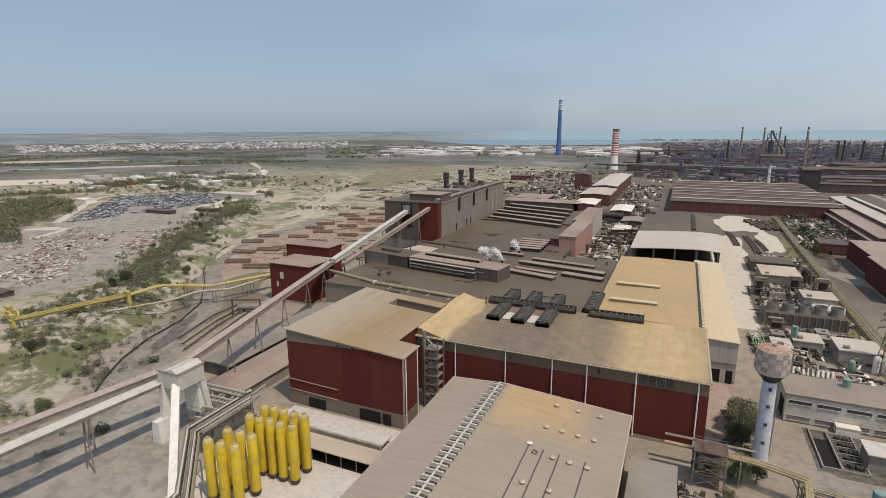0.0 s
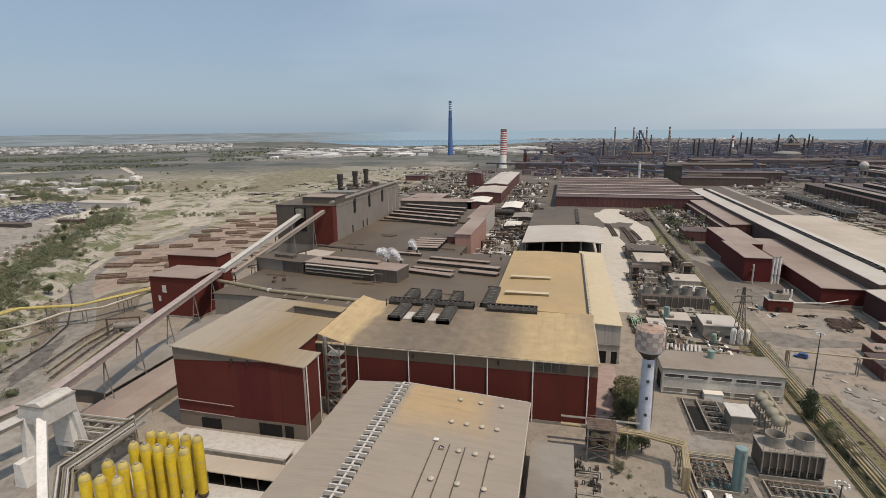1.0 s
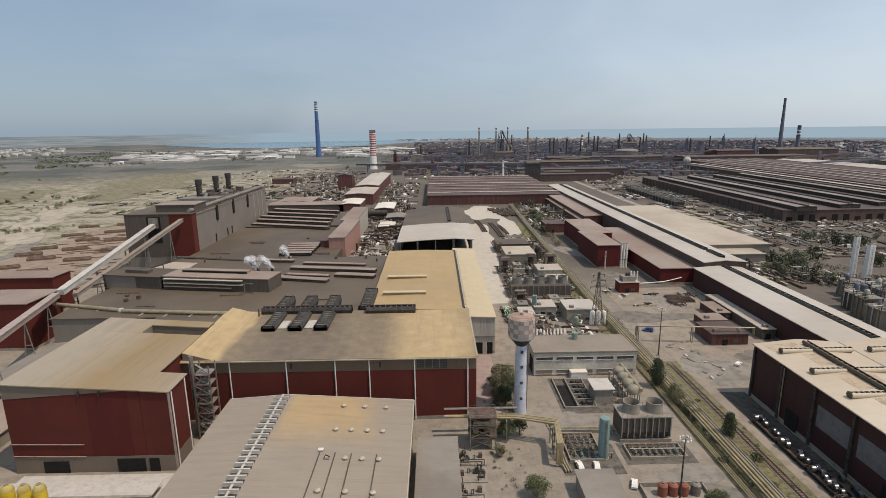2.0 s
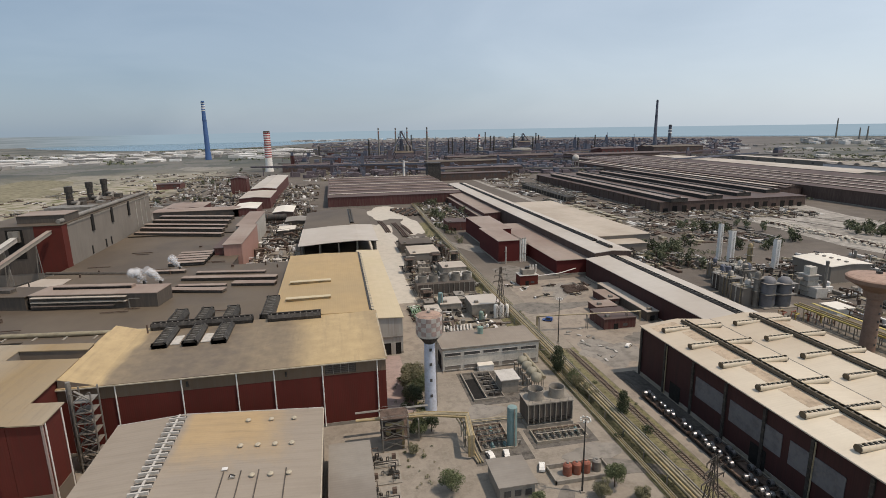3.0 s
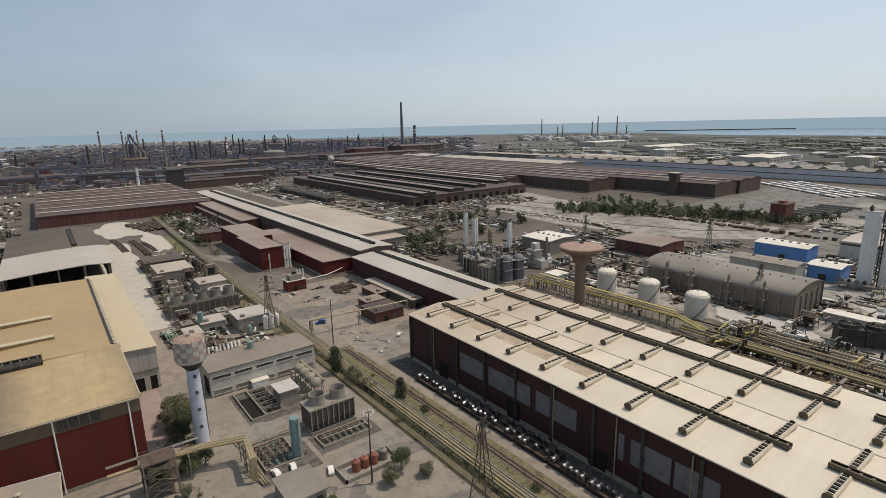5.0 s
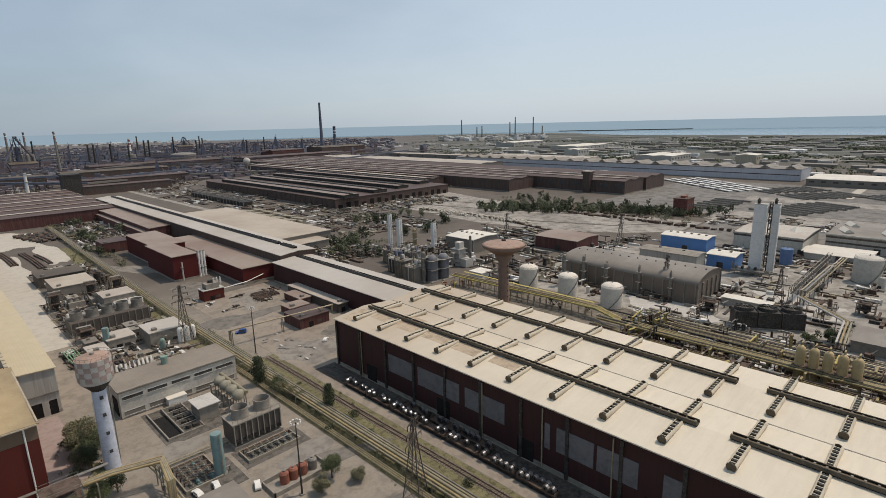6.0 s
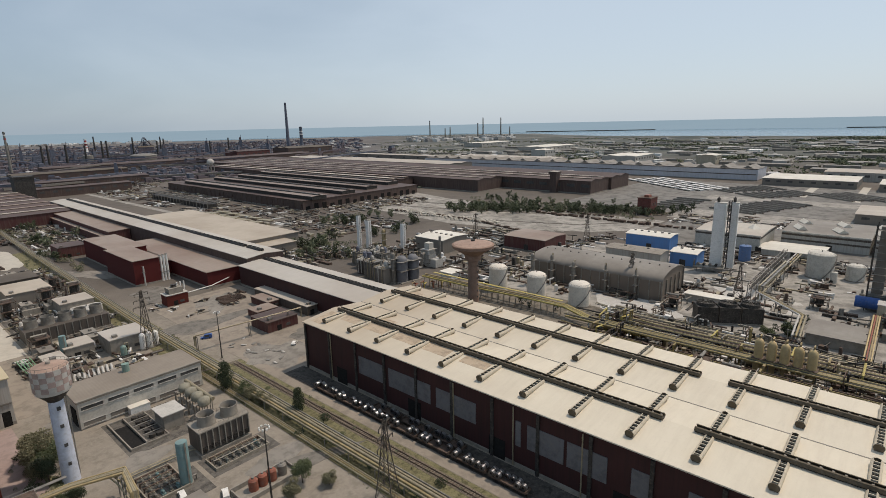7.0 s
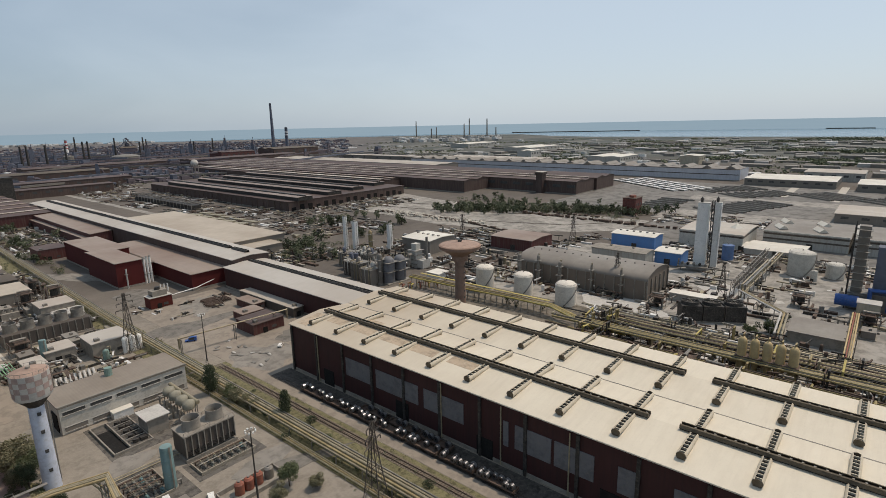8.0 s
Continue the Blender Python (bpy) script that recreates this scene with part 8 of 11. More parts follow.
# air separation columns, silos and dark boxes
for x, y, r, h, sq in ((275.5, 337.6, 1.3, 27.5, True), (280.0, 331.0, 1.7, 23.5, True), (295.8, 307.1, 1.6, 21.0, True), (287.4, 321.2, 1.6, 16.0, False)):
    column(x, y, r, h, M_COLDBOX if h > 20 else M_OCHRE, "tall white separation column" if h > 20 else "ochre process column with platforms", "separation_column", "separation columns", sq)
for x, y, r, h in ((239.8, 240.6, 3.9, 17.0), (230.6, 241.7, 3.9, 17.4), (225.2, 243.9, 1.6, 20.0)):
    column(x, y, r, h, M_SILO if r > 3 else M_STEEL, "blue-grey steel silo with rounded top", "steel_silo", "grey silos")
rb_ = random.Random(31)
for i, (bx, by, hw, hd, bh) in enumerate(((222, 250, 4.5, 5, 10), (229, 256, 4, 3.5, 7.5), (226, 264, 5, 4, 11), (236, 262, 4, 6, 8.5), (231, 276, 5.5, 4.5, 9.5), (243, 274, 4.5, 4, 12), (240, 288, 5, 5, 8), (250, 286, 4, 5, 10.5), (246, 300, 5.5, 4.5, 9), (258, 298, 5, 4, 7))):
    b = thing("plant_block", bx, by, 0, 0, "grey steel process block with drums and pipes on top", "plant equipment", "grey process blocks")
    part("casing", Geo().box(-hw, hw, -hd, hd, 0, bh), (M_BANDGREY, M_DARKCLAD, M_STEEL)[i % 3], b)
    part("top_deck", Geo().box(-hw - 0.4, hw + 0.4, -hd - 0.4, hd + 0.4, bh, bh + 0.3), M_STEEL, b)
    for k in range(4):
        part("post", Geo().bar(((-1) ** k * hw, (-1) ** (k // 2) * hd, bh), ((-1) ** k * hw, (-1) ** (k // 2) * hd, bh + 2.6), 0.25), M_DARKSTEEL, b)
    for sy in (-hd, hd):
        part("rail", Geo().bar((-hw, sy, bh + 2.6), (hw, sy, bh + 2.6), 0.2), M_DARKSTEEL, b)
    for k in range(2):
        r_ = rb_.uniform(0.9, 1.7)
        part("drum", Geo().lathe([(r_, bh + 0.3), (r_, bh + rb_.uniform(1.6, 4.0)), (r_ * 0.4, bh + 4.4)], 12, rb_.uniform(-hw + 2, hw - 2), rb_.uniform(-hd + 2, hd - 2)), rb_.choice([M_STEEL, M_HAZESTEEL, M_CONCLIGHT]), b, "", True)
    for k in range(3):
        part("pipe", Geo().tube([(-hw - 0.5, -hd + 1 + k * hd * 0.7, 1), (-hw - 0.5, -hd + 1 + k * hd * 0.7, bh + 1.2), (0, -hd + 1 + k * hd * 0.7, bh + 1.2)], 0.28, 6), rb_.choice([M_PIPE, M_STEEL, M_TANK]), b)
for k in range(5):
    of = thing("orange_pipe_frame", 222 + k * 4.5, 224 - k * 3.2, 0, 20, "small orange painted pipe frame", "steel frame", "orange frames")
    part("frame", Geo().bar((0, 0, 0), (0, 0, 4.2), 0.35).bar((4, 0, 0), (4, 0, 4.2), 0.35).bar((0, 0, 4.2), (4, 0, 4.2), 0.35), M_ORANGE if k % 2 else M_OCHRE, of)
    part("pipe", Geo().tube([(0.5, -2, 0.4), (0.5, -2, 3.2), (3.5, -2, 3.2), (3.5, 2, 3.2)], 0.3, 6), M_ORANGE if k % 2 == 0 else M_PIPEYEL, of)
we = thing("white_filter_house", 270, 254, 0, 0, "tall white filter house with vent stack", "plant equipment")
part("casing", Geo().box(-3.6, 3.6, -2.6, 4.4, 0.3, 12.5), M_CONCLIGHT, we)
part("upper_casing", Geo().box(-2.2, 2.6, -1.8, 2.6, 12.5, 17), M_TANK, we)
part("low_annexe", Geo().box(-3.0, 4.6, -8.6, -2.7, 0.3, 6.0), M_CONCLIGHT, we)
for k in range(4):
    part("platform", Geo().box(-4.6, 4.6, -3.6, 5.4, 2.8 + k * 3.1, 2.95 + k * 3.1), M_STEEL, we)
part("exhaust_flue", Geo().cyl((3, -7.5, 0), (3, -7.5, 22), 0.9, 10), M_STEEL, we)
part("duct", Geo().tube([(-5, 0, 10), (-8, 0, 10), (-8, 0, 0.3)], 1.0, 8), M_STEEL, we)
shed("site_cabin", 252, 262, 218, 228, 4.2, M_WHITE, M_ROOF_WHITE, "small white site cabin beside the plant", 0.0, "x", plinth=0)

# yellow pipe bridges of the corridor
yb = []
for i in range(5):
    d = i * 1.0
    yb.append(([(233 + d, 226, 6 + (i % 2) * 0.6), (234 + d, 182, 6 + (i % 2) * 0.6), (236 + d, 150, 6 + (i % 2) * 0.6), (236 + d, 128, 6), (224 + d, 100, 5), (225 + d, 84, 5)], 0.34 if i % 3 else 0.5))
pipe_run("pipe_bridge", yb, "bright yellow pipe bridge through the process yard", "corridor pipe bridges", [M_PIPEYEL, M_PIPE, M_PIPEYEL, M_OCHRE, M_PIPEYEL], posts=[(236.5, y, 5.4) for y in range(132, 226, 4)] + [(227, 92, 4.4)], wide=6.6)
part("deck", Geo().box(0, 1.6, 0, 92, 0, 0.2), M_PIPEYEL, thing("pipe_walkway", 241.2, 132, 6.6, 0, "yellow railed walkway along the pipes", "walkway"))
rr = random.Random(8)
for band, (x0, mats, zz) in enumerate(((202, [M_PIPE, M_DARKSTEEL, M_PIPEOLIVE, M_PIPE], 3.6), (211, [M_PIPE, M_PIPEOLIVE, M_RUST, M_PIPEOLIVE], 5.6), (221, [M_PIPEOLIVE, M_DARKSTEEL, M_PIPEOLIVE, M_PIPE], 7.6), (234, [M_DARKSTEEL, M_PIPEOLIVE, M_PIPE, M_RUST], 6.4), (245, [M_PIPE, M_DARKSTEEL, M_RUST], 4.2), (254, [M_DARKSTEEL, M_PIPE], 3.0))):
    runs = []
    for i in range(7):
        x = x0 + i * 1.05
        end = rr.uniform(95, 122)
        runs.append(([(x, -88, zz + rr.uniform(-0.3, 0.3)), (x, end - 22 * (band % 2), zz), (x + (3 if i % 2 else 0), end, zz)], rr.uniform(0.18, 0.48)))
    pipe_run("pipe_corridor", runs, "dense corridor of lagged and rusty pipes", "corridor pipe racks", mats, posts=[(x0 + 3.2, y, zz - 0.6) for y in range(-84, 96, 9)], wide=7.6)
for k in range(16):
    y = -80 + k * 12 + rr.uniform(-3, 3)
    x = rr.uniform(184, 200)
    put(SK[rr.choice((0, 1, 2, 6, 8, 5))], x + 8, y, 0.05, rr.choice((0, 90)))
for k in range(30):
    cr = thing("pipe_crossover", rr.uniform(203, 246), rr.uniform(-80, 110), 0, 0, "short pipe bend crossing the corridor", "pipework", "pipe crossovers")
    w = rr.uniform(4, 12)
    part("pipe", Geo().tube([(0, 0, 2), (0, 0, rr.uniform(6.5, 9)), (w, 0, rr.uniform(6.5, 9)), (w, 0, 2)], rr.uniform(0.2, 0.4), 7), rr.choice([M_PIPE, M_OCHRE, M_PIPEYEL, M_DARKSTEEL]), cr)
    part("valve", Geo().lathe([(0.5, 3.0), (0.7, 3.5), (0.5, 4.0)], 8), M_STEEL, cr)
for k in range(46):
    fx_, fy_, fh = rr.uniform(186, 258), rr.uniform(-80, 112), rr.uniform(7, 11)
    fr_ = thing("pipe_support_frame", fx_, fy_, 0, 0, "tall rusty pipe support frame", "steel frame", "corridor frames")
    part("frame", Geo().bar((0, 0, 0), (0, 0, fh), 0.35).bar((6, 0, 0), (6, 0, fh), 0.35).bar((0, 0, fh), (6, 0, fh), 0.35).bar((0, 0, fh - 2.4), (6, 0, fh - 2.4), 0.3), M_RUST if k % 2 else M_STEEL, fr_)
    part("riser", Geo().tube([(2, -1.0, 0), (2, -1.0, fh + 0.6), (4.5, -1.0, fh + 0.6), (4.5, -1.0, 3)], 0.28, 6), rr.choice([M_PIPE, M_PIPEOLIVE, M_DARKSTEEL]), fr_)
for i in range(5):
    y = 37.3 - i * 4.35
    v = thing("ochre_vessel", 225.0, y, 0, 0, "upright round-topped ochre pressure vessel", "pressure vessel", "ochre vessels")
    part("shell", Geo().lathe([(1.55, 2.0), (1.65, 2.6), (1.65, 14.2), (1.3, 15.3), (0.7, 15.9), (0.05, 16.1)], 20), M_VESSEL, v, "", True)
    part("skirt", Geo().lathe([(1.5, 0), (1.5, 2.1)], 16), M_RUST, v)
    part("platform", Geo().box(-2.3, 2.3, -2.1, 2.1, 8.2, 8.35), M_RUST, v)
    part("outlet", Geo().tube([(0, 0, 16), (0, 0, 16.9), (2.2, 0, 16.9), (2.2, 0, 4)], 0.22, 6), M_OCHRE, v)
lad = pipe_run("pipe_bridge", [([(252 + 0 * i, 4 + i * 0.8, 6), (314, 4.5 + i * 0.8, 6.4), (316, 4.5 + i * 0.8, 1)], 0.3) for i in range(4)], "ochre double pipe bridge to the blue plant", "corridor pipe bridges", [M_VESSEL, M_OCHRE, M_ORANGE], posts=[(x, 5.5, 5.6) for x in range(256, 314, 10)], wide=4.2, along="x")
ne = pipe_run("pipe_bridge", [([(262, 29 + k * 1.4, 6.6), (293, 31 + k * 1.4, 6.6), (319, 54.5 + k * 1.5, 7.0), (425, 52.5 + k * 1.5, 7.4)], 0.45) for k in range(3)] +
              [([(321, 55 + k * 1.7, 2), (321, 55 + k * 1.7, 9.8), (388, 54 + k * 1.7, 9.8), (388, 54 + k * 1.7, 4)], 0.36) for k in range(2)],
              "dull grey pipe bridge on open trestles", "corridor pipe bridges", [M_PIPE, M_OCHRE, M_CONCLIGHT, M_STEEL, M_PIPE], posts=[(x, 55.5, 9.3) for x in range(322, 425, 12)], wide=5.0, along="x")
for x, y in ((270, 31), (283, 32), (300, 39), (310, 48)):
    part("portal_frame", Geo().bar((x - 262, y - 30.5, 0), (x - 262, y - 30.5, 6.1), 0.35).bar((x - 262, y - 25.5, 0), (x - 262, y - 25.5, 6.1), 0.35).bar((x - 262, y - 31, 6.0), (x - 262, y - 25, 6.0), 0.35), M_STEEL, ne)
truss = thing("lattice_gallery", 322, 60.5, 6.6, 0, "open lattice gallery beside the pipe bridge", "gallery")
for k in range(17):
    part("truss_panel", Geo().bar((k * 6, 0, 0), (k * 6 + 6, 0, 3.4), 0.22).bar((k * 6 + 6, 2, 0), (k * 6, 2, 3.4), 0.22), M_DARKSTEEL, truss)
    part("truss_post", Geo().bar((k * 6, 0, 0), (k * 6, 0, 3.4), 0.22).bar((k * 6, 2, 0), (k * 6, 2, 3.4), 0.22).bar((k * 6, 0, 3.4), (k * 6, 2, 3.4), 0.2), M_STEEL, truss)
for sy in (0, 2):
    part("chord", Geo().bar((0, sy, 3.4), (102, sy, 3.4), 0.3).bar((0, sy, 0), (102, sy, 0), 0.3), M_STEEL, truss)
part("walkway", Geo().box(0, 102, 0.6, 1.5, -0.12, 0), M_DARKSTEEL, truss)
for k in range(9):
    part("leg", Geo().bar((k * 12, -0.4, -6.6), (k * 12, 0.2, 0), 0.35).bar((k * 12, 2.4, -6.6), (k * 12, 1.8, 0), 0.35).bar((k * 12, -0.2, -4), (k * 12, 2.2, -1), 0.2), M_STEEL, truss)

tanker = thing("tank_truck", 374, 36, 0, 60, "white tank truck parked in the yard", "truck")
part("tank", Geo().cyl((-3.6, 0, 2.0), (3.4, 0, 2.0), 1.15, 14), M_WHITE, tanker, "", True)
part("cab", Geo().box(3.6, 5.6, -1.2, 1.2, 0.6, 3.0), M_WHITE, tanker)
part("chassis", Geo().box(-3.8, 5.6, -1.0, 1.0, 0.5, 0.9), M_DARKSTEEL, tanker)
for x in (-2.8, -1.6, 4.4):
    for s in (-1, 1):
        part("wheel", Geo().cyl((x, s * 0.9, 0.5), (x, s * 1.2, 0.5), 0.5, 10), M_BLACK, tanker)

# loose plant, pylons and trees of the process yard
def clear(x, y):
    boxes = ((288, 328, 94, 186), (336, 358, -8, 16), (405, 434, 130, 174), (355, 396, 100, 166), (348, 386, 204, 250), (296, 334, 264, 300), (368, 386, 78, 100), (388, 414, 10, 52), (270, 298, 4, 30), (264, 292, 44, 80), (294, 308, 62, 94), (250, 268, 122, 192))
    return not any(a <= x <= b and c <= y <= d for a, b, c, d in boxes)


strew([(x, y) for x, y in ((270 + 15 * i, -60 + 15 * j) for i in range(8) for j in range(13)) if clear(x, y) and (x * 3 + y * 7) % 4 < 2 and x < 345][:46], (0, 1, 2, 3, 6, 8), 12)
litter_area(262, 440, -60, 205, 230, 12, 4.0, 4.0, clear)
litter_area(255, 400, 200, 330, 130, 13, 5.0, 6.0, clear)
litter_area(200, 262, 325, 375, 60, 14, 5.0, 6.0)
litter_area(183, 262, -88, 110, 480, 15, 3.0, 6.5)
litter_area(262, 380, 385, 600, 110, 16, 7.0, 4.0)
strip("road", 258, 266, 385, 1000, 0.05, M_GRAVEL, "pale road behind the mill halls")
strip("road", 266, 380, 480, 487, 0.055, M_GRAVEL, "pale road between the stock areas")
strip("road", 266, 361, 596, 604, 0.055, M_GRAVEL, "pale road between the stock areas")
litter_area(385, 520, 480, 558, 80, 17, 7.0, 3.0)
litter_area(400, 450, -80, 130, 90, 18, 5.0, 3.0, clear)
litter_area(535, 600, 60, 180, 50, 19, 5.0, 2.0, clear)
lattice_pylon(351.6, 276, 24.5)
lattice_pylon(398.3, 197, 24.5)
lattice_pylon(297, 118, 24.0)
lattice_pylon(318, 66, 22.0)
for cx, cy, sx, sy, n in ((110, 590, 4, 8, 5), (116, 564, 4, 6, 4), (119, 676, 5, 14, 5), (152, 690, 5, 10, 3), (102, 503, 3, 6, 4), (133, 612, 4, 8, 3), (-222, 1080, 22, 30, 7), (-206, 815, 14, 20, 6), (-166, 1400, 30, 30, 6), (326, 445, 7, 8, 7), (350, 430, 7, 7, 7), (394, 446, 7, 9, 6), (344, 366, 6, 6, 6), (383, 378, 6, 8, 5), (254, 372, 9, 8, 9), (240, 358, 8, 8, 8), (278, 380, 8, 6, 6), (232, 340, 8, 9, 6), (316, 366, 10, 8, 4)):
    for _ in range(n):
        far_tree(rt.gauss(cx, sx), rt.gauss(cy, sy), rt.uniform(7.0, 12.5), rt, rt.random() < 0.55)
for i in range(40):
    sprout(rt.uniform(222, 290), rt.uniform(326, 385), rt.uniform(1.4, 2.8))
for i in range(8):
    plant(T_BROAD[rt.randrange(2)], rt.uniform(268, 282), rt.uniform(31, 45), rt.uniform(0.4, 0.7))
for i in range(210):
    f = rt.random()
    far_tree(468 + 112 * f + rt.gauss(0, 9), 410 - 215 * f + rt.gauss(0, 7), rt.uniform(6.0, 12.0), rt, rt.random() < 0.35)
for i in range(60):
    far_tree(565 + rt.gauss(0, 14), rt.uniform(195, 420), rt.uniform(6.0, 11.0), rt, rt.random() < 0.35)
for i in range(90):
    sprout(545 + rt.uniform(-26, 26), rt.uniform(190, 440), rt.uniform(1.4, 3.2), rt.random() < 0.3)
for x, y, h in ((594, 186, 11), (602, 178, 12), (588, 178, 10), (606, 190, 9), (280.5, 41.1, 4.5), (289.7, 33.8, 4.0), (296, 33, 5.0), (305.5, 31.8, 4.0), (239.7, 156.1, 6.0), (244.4, 137.3, 5.0), (238, 150, 4.5)):
    far_tree(x, y, h, rt, True)


# west side: tower, conveyors, gas bottles, embankment, scrap yard
def gallery(p, q, w, h, mat, label, name="conveyor_gallery", posts=(), roof=None):
    """A closed conveyor gallery from p to q with A-frame trestles at parts of its length."""
    t = thing(name, p[0], p[1], 0, 0, label, "conveyor", "conveyor galleries")
    o = Vector((p[0], p[1], 0))
    a, b = Vector(p) - o, Vector(q) - o
    part("casing", Geo().bar(a, b, w, h), mat, t)
    up = Vector((0, 0, h / 2 + 0.15))
    part("roof", Geo().bar(a + up, b + up, w * 1.12, 0.2), roof or M_CONCLIGHT, t)
    side = (b - a).cross(Vector((0, 0, 1))).normalized()
    for s in (-1, 1):
        part("handrail", Geo().bar(a + up + side * s * w * 0.62, b + up + side * s * w * 0.62, 0.1), M_STEEL, t)
    for f in posts:
        c = a + (b - a) * f
        for s in (-1, 1):
            part("trestle_leg", Geo().bar(c - Vector((0, 0, h / 2)), (c.x + side.x * s * 2.4, c.y + side.y * s * 2.4, 0), 0.35), M_STEEL, t)
        k = max(2.0, c.z * 0.45)
        part("trestle_tie", Geo().bar((c.x - side.x * 1.3, c.y - side.y * 1.3, k), (c.x + side.x * 1.3, c.y + side.y * 1.3, k), 0.25), M_STEEL, t)
    return t


gallery((-150.5, 119, 21.5), (-187, 255, 22.0), 3.0, 2.2, M_PINK, "long dusty pinkish conveyor gallery on trestles", posts=(0.2, 0.36, 0.55, 0.75, 0.92), roof=M_ROSE)
gallery((-187, 258, 22.5), (-200, 378.6, 35.0), 3.2, 2.6, M_CONCLIGHT, "long pale conveyor gallery climbing to the tall house", posts=(0.3, 0.6, 0.85))
gallery((-183, 262, 19.5), (-179.7, 377.2, 38.5), 2.4, 2.0, M_CONC, "second conveyor tube climbing to the tall house", posts=(0.3, 0.6, 0.85), roof=M_ROOF_TAN)
gallery((-151, 112, 18.6), (-161, 40, 17.0), 4.0, 1.0, M_CONC, "flat conveyor belt on trestles", posts=(0.35, 0.8), roof=M_CONCLIGHT)
gallery((-159, 121, 17.5), (-175, 55, 15.0), 3.4, 1.8, M_CONC, "lower conveyor belt with side rails", posts=(0.4, 0.8), roof=M_ROSE)
bt = thing("belt_rail_set", -159, 121, 0, 0, "row of side brackets along the lower belt", "bracket row")
for k in range(26):
    f = k / 26
    part("bracket", Geo().bar((-16 * f - 1.8, -66 * f, 18.0 - 2.5 * f), (-16 * f - 2.6, -66 * f, 19.4 - 2.5 * f), 0.16), M_OCHRE, bt)

M_DUSTCONC = plain("dusty_white_concrete", (0.275, 0.252, 0.22), 0.9, var=0.25, coarse=0.05, fine=0.3, dirt=(0.2, 0.175, 0.14), dirty=0.6)
# white concrete transfer tower with splayed legs
at = thing("transfer_tower", -146, 113, 0, 0, "white concrete transfer tower with splayed legs", "tower")
part("head", Geo().prism([(-4.6, 18.0), (4.6, 18.0), (4.6, 23.6), (2.2, 25.0), (-3.4, 23.6), (-4.6, 22.0)], "y", -3.8, 6.5), M_CONCLIGHT, at)
for (x0, y0), (x1, y1), w in (((2.6, -3.0), (24.2, -25.0), 2.3), ((-3.4, -2.6), (-3.8, -4.2), 2.4), ((3.2, 5.5), (2.4, 9.0), 2.2), ((-3.6, 5.5), (-5.8, 8.4), 2.0)):
    part("leg", Geo().bar((x0, y0, 19.5), (x1, y1, 0), w, w), M_TOWER, at, "white concrete splayed leg")
part("web", Geo().box(-3.4, 3.2, 4.4, 6.2, 6.0, 18.5), M_TOWER, at)
part("arch_void", Geo().box(-1.0, 1.6, 6.1, 6.4, 6.4, 11.0), M_BLACK, at)
part("cap", Geo().box(-4.9, 4.9, -4.0, 6.8, 23.5, 23.9), M_CONC, at)
part("foot_block", Geo().prism([(-5.2, 0), (-1.0, 0), (-2.0, 7.5), (-4.4, 7.5)], "y", -8.0, -3.6), M_TOWER, at)
pb = []
for lay in (0, 1):
    for i in range(8):
        z, d = 7.2 + lay * 1.5, i * 0.85
        pb.append(([(-109.6 + d * 0.9, 70, z), (-112.4 + d * 0.95, 82, z), (-135.6 + d, 105.5 - d * 0.05, z), (-135.6 + d, 133.5 - d * 1.1, z), (-135.6 + d, 134.0 - d * 1.1, 1.0)], (0.16, 0.27, 0.2)[i % 3]))
pipe_run("pipe_bridge", pb, "bundle of pale grey pipes bending round the tower", "west pipe bridges", [M_STEEL, M_CONCLIGHT, M_DARKSTEEL, M_PIPE], posts=[(-108, 76, 6.6), (-114, 88, 6.6), (-124, 97, 6.6), (-132.5, 108, 6.6), (-132.5, 116, 6.6), (-132.5, 125, 6.6)], wide=7.4)
for j, (y, z, n) in enumerate(((129.5, 9.2, 5), (124.5, 8.4, 4), (119.0, 7.6, 3), (114.0, 6.8, 3))):
    rows_ = [([(-158 + j * 5.6, y - i * 0.8, z), (-134, y + 0.6 - i * 0.8, z)], (0.2, 0.3, 0.16)[i % 3]) for i in range(n)]
    pipe_run("pipe_bridge", rows_, "stacked pale pipes between the tower and the rack", "west pipe bridges", [M_CONCLIGHT, M_STEEL, M_PIPE], posts=[(-152 + j * 5.6, y - 1.5, z - 0.6), (-140, y - 1.5, z - 0.6)], wide=4.2, along="x")
catwalk = thing("rack_catwalk", -128.2, 106, 9.0, 0, "grated catwalk with handrails above the pipe rack", "walkway")
part("grating", Geo().box(-0.6, 0.6, -1, 24, 0, 0.12), M_STEEL, catwalk)
for s_ in (-0.6, 0.6):
    part("handrail", Geo().bar((s_, -1, 1.1), (s_, 24, 1.1), 0.08), M_CONCLIGHT, catwalk)
for k in range(13):
    part("baluster", Geo().bar((-0.6, -1 + k * 2.05, 0.1), (-0.6, -1 + k * 2.05, 1.1), 0.07), M_CONCLIGHT, catwalk)
for k in range(6):
    w = thing("stock_bin_wall", -166 + k * 5.5, 132 + k * 1.2, 0, 8, "pale concrete bin wall with dark contents", "bin wall", "bin walls")
    part("wall", Geo().box(-0.3, 0.3, -7, 7, 0, 4.2), M_CONCLIGHT, w)
    part("ledge", Geo().box(-0.5, 0.5, -7.2, 7.2, 4.2, 4.5), M_CONC, w)
shed("long_low_roof", -160, -143, 134, 196, 4.6, M_CONC, M_ROOF_TAN, "long low dusty roof beside the conveyor", 1.0, "y", plinth=0)
shed("bin_building", -178, -163, 150, 236, 5.0, M_DARKCLAD, M_ROOF_GREY, "long dark store under the conveyor", 0.6, "y", plinth=0)
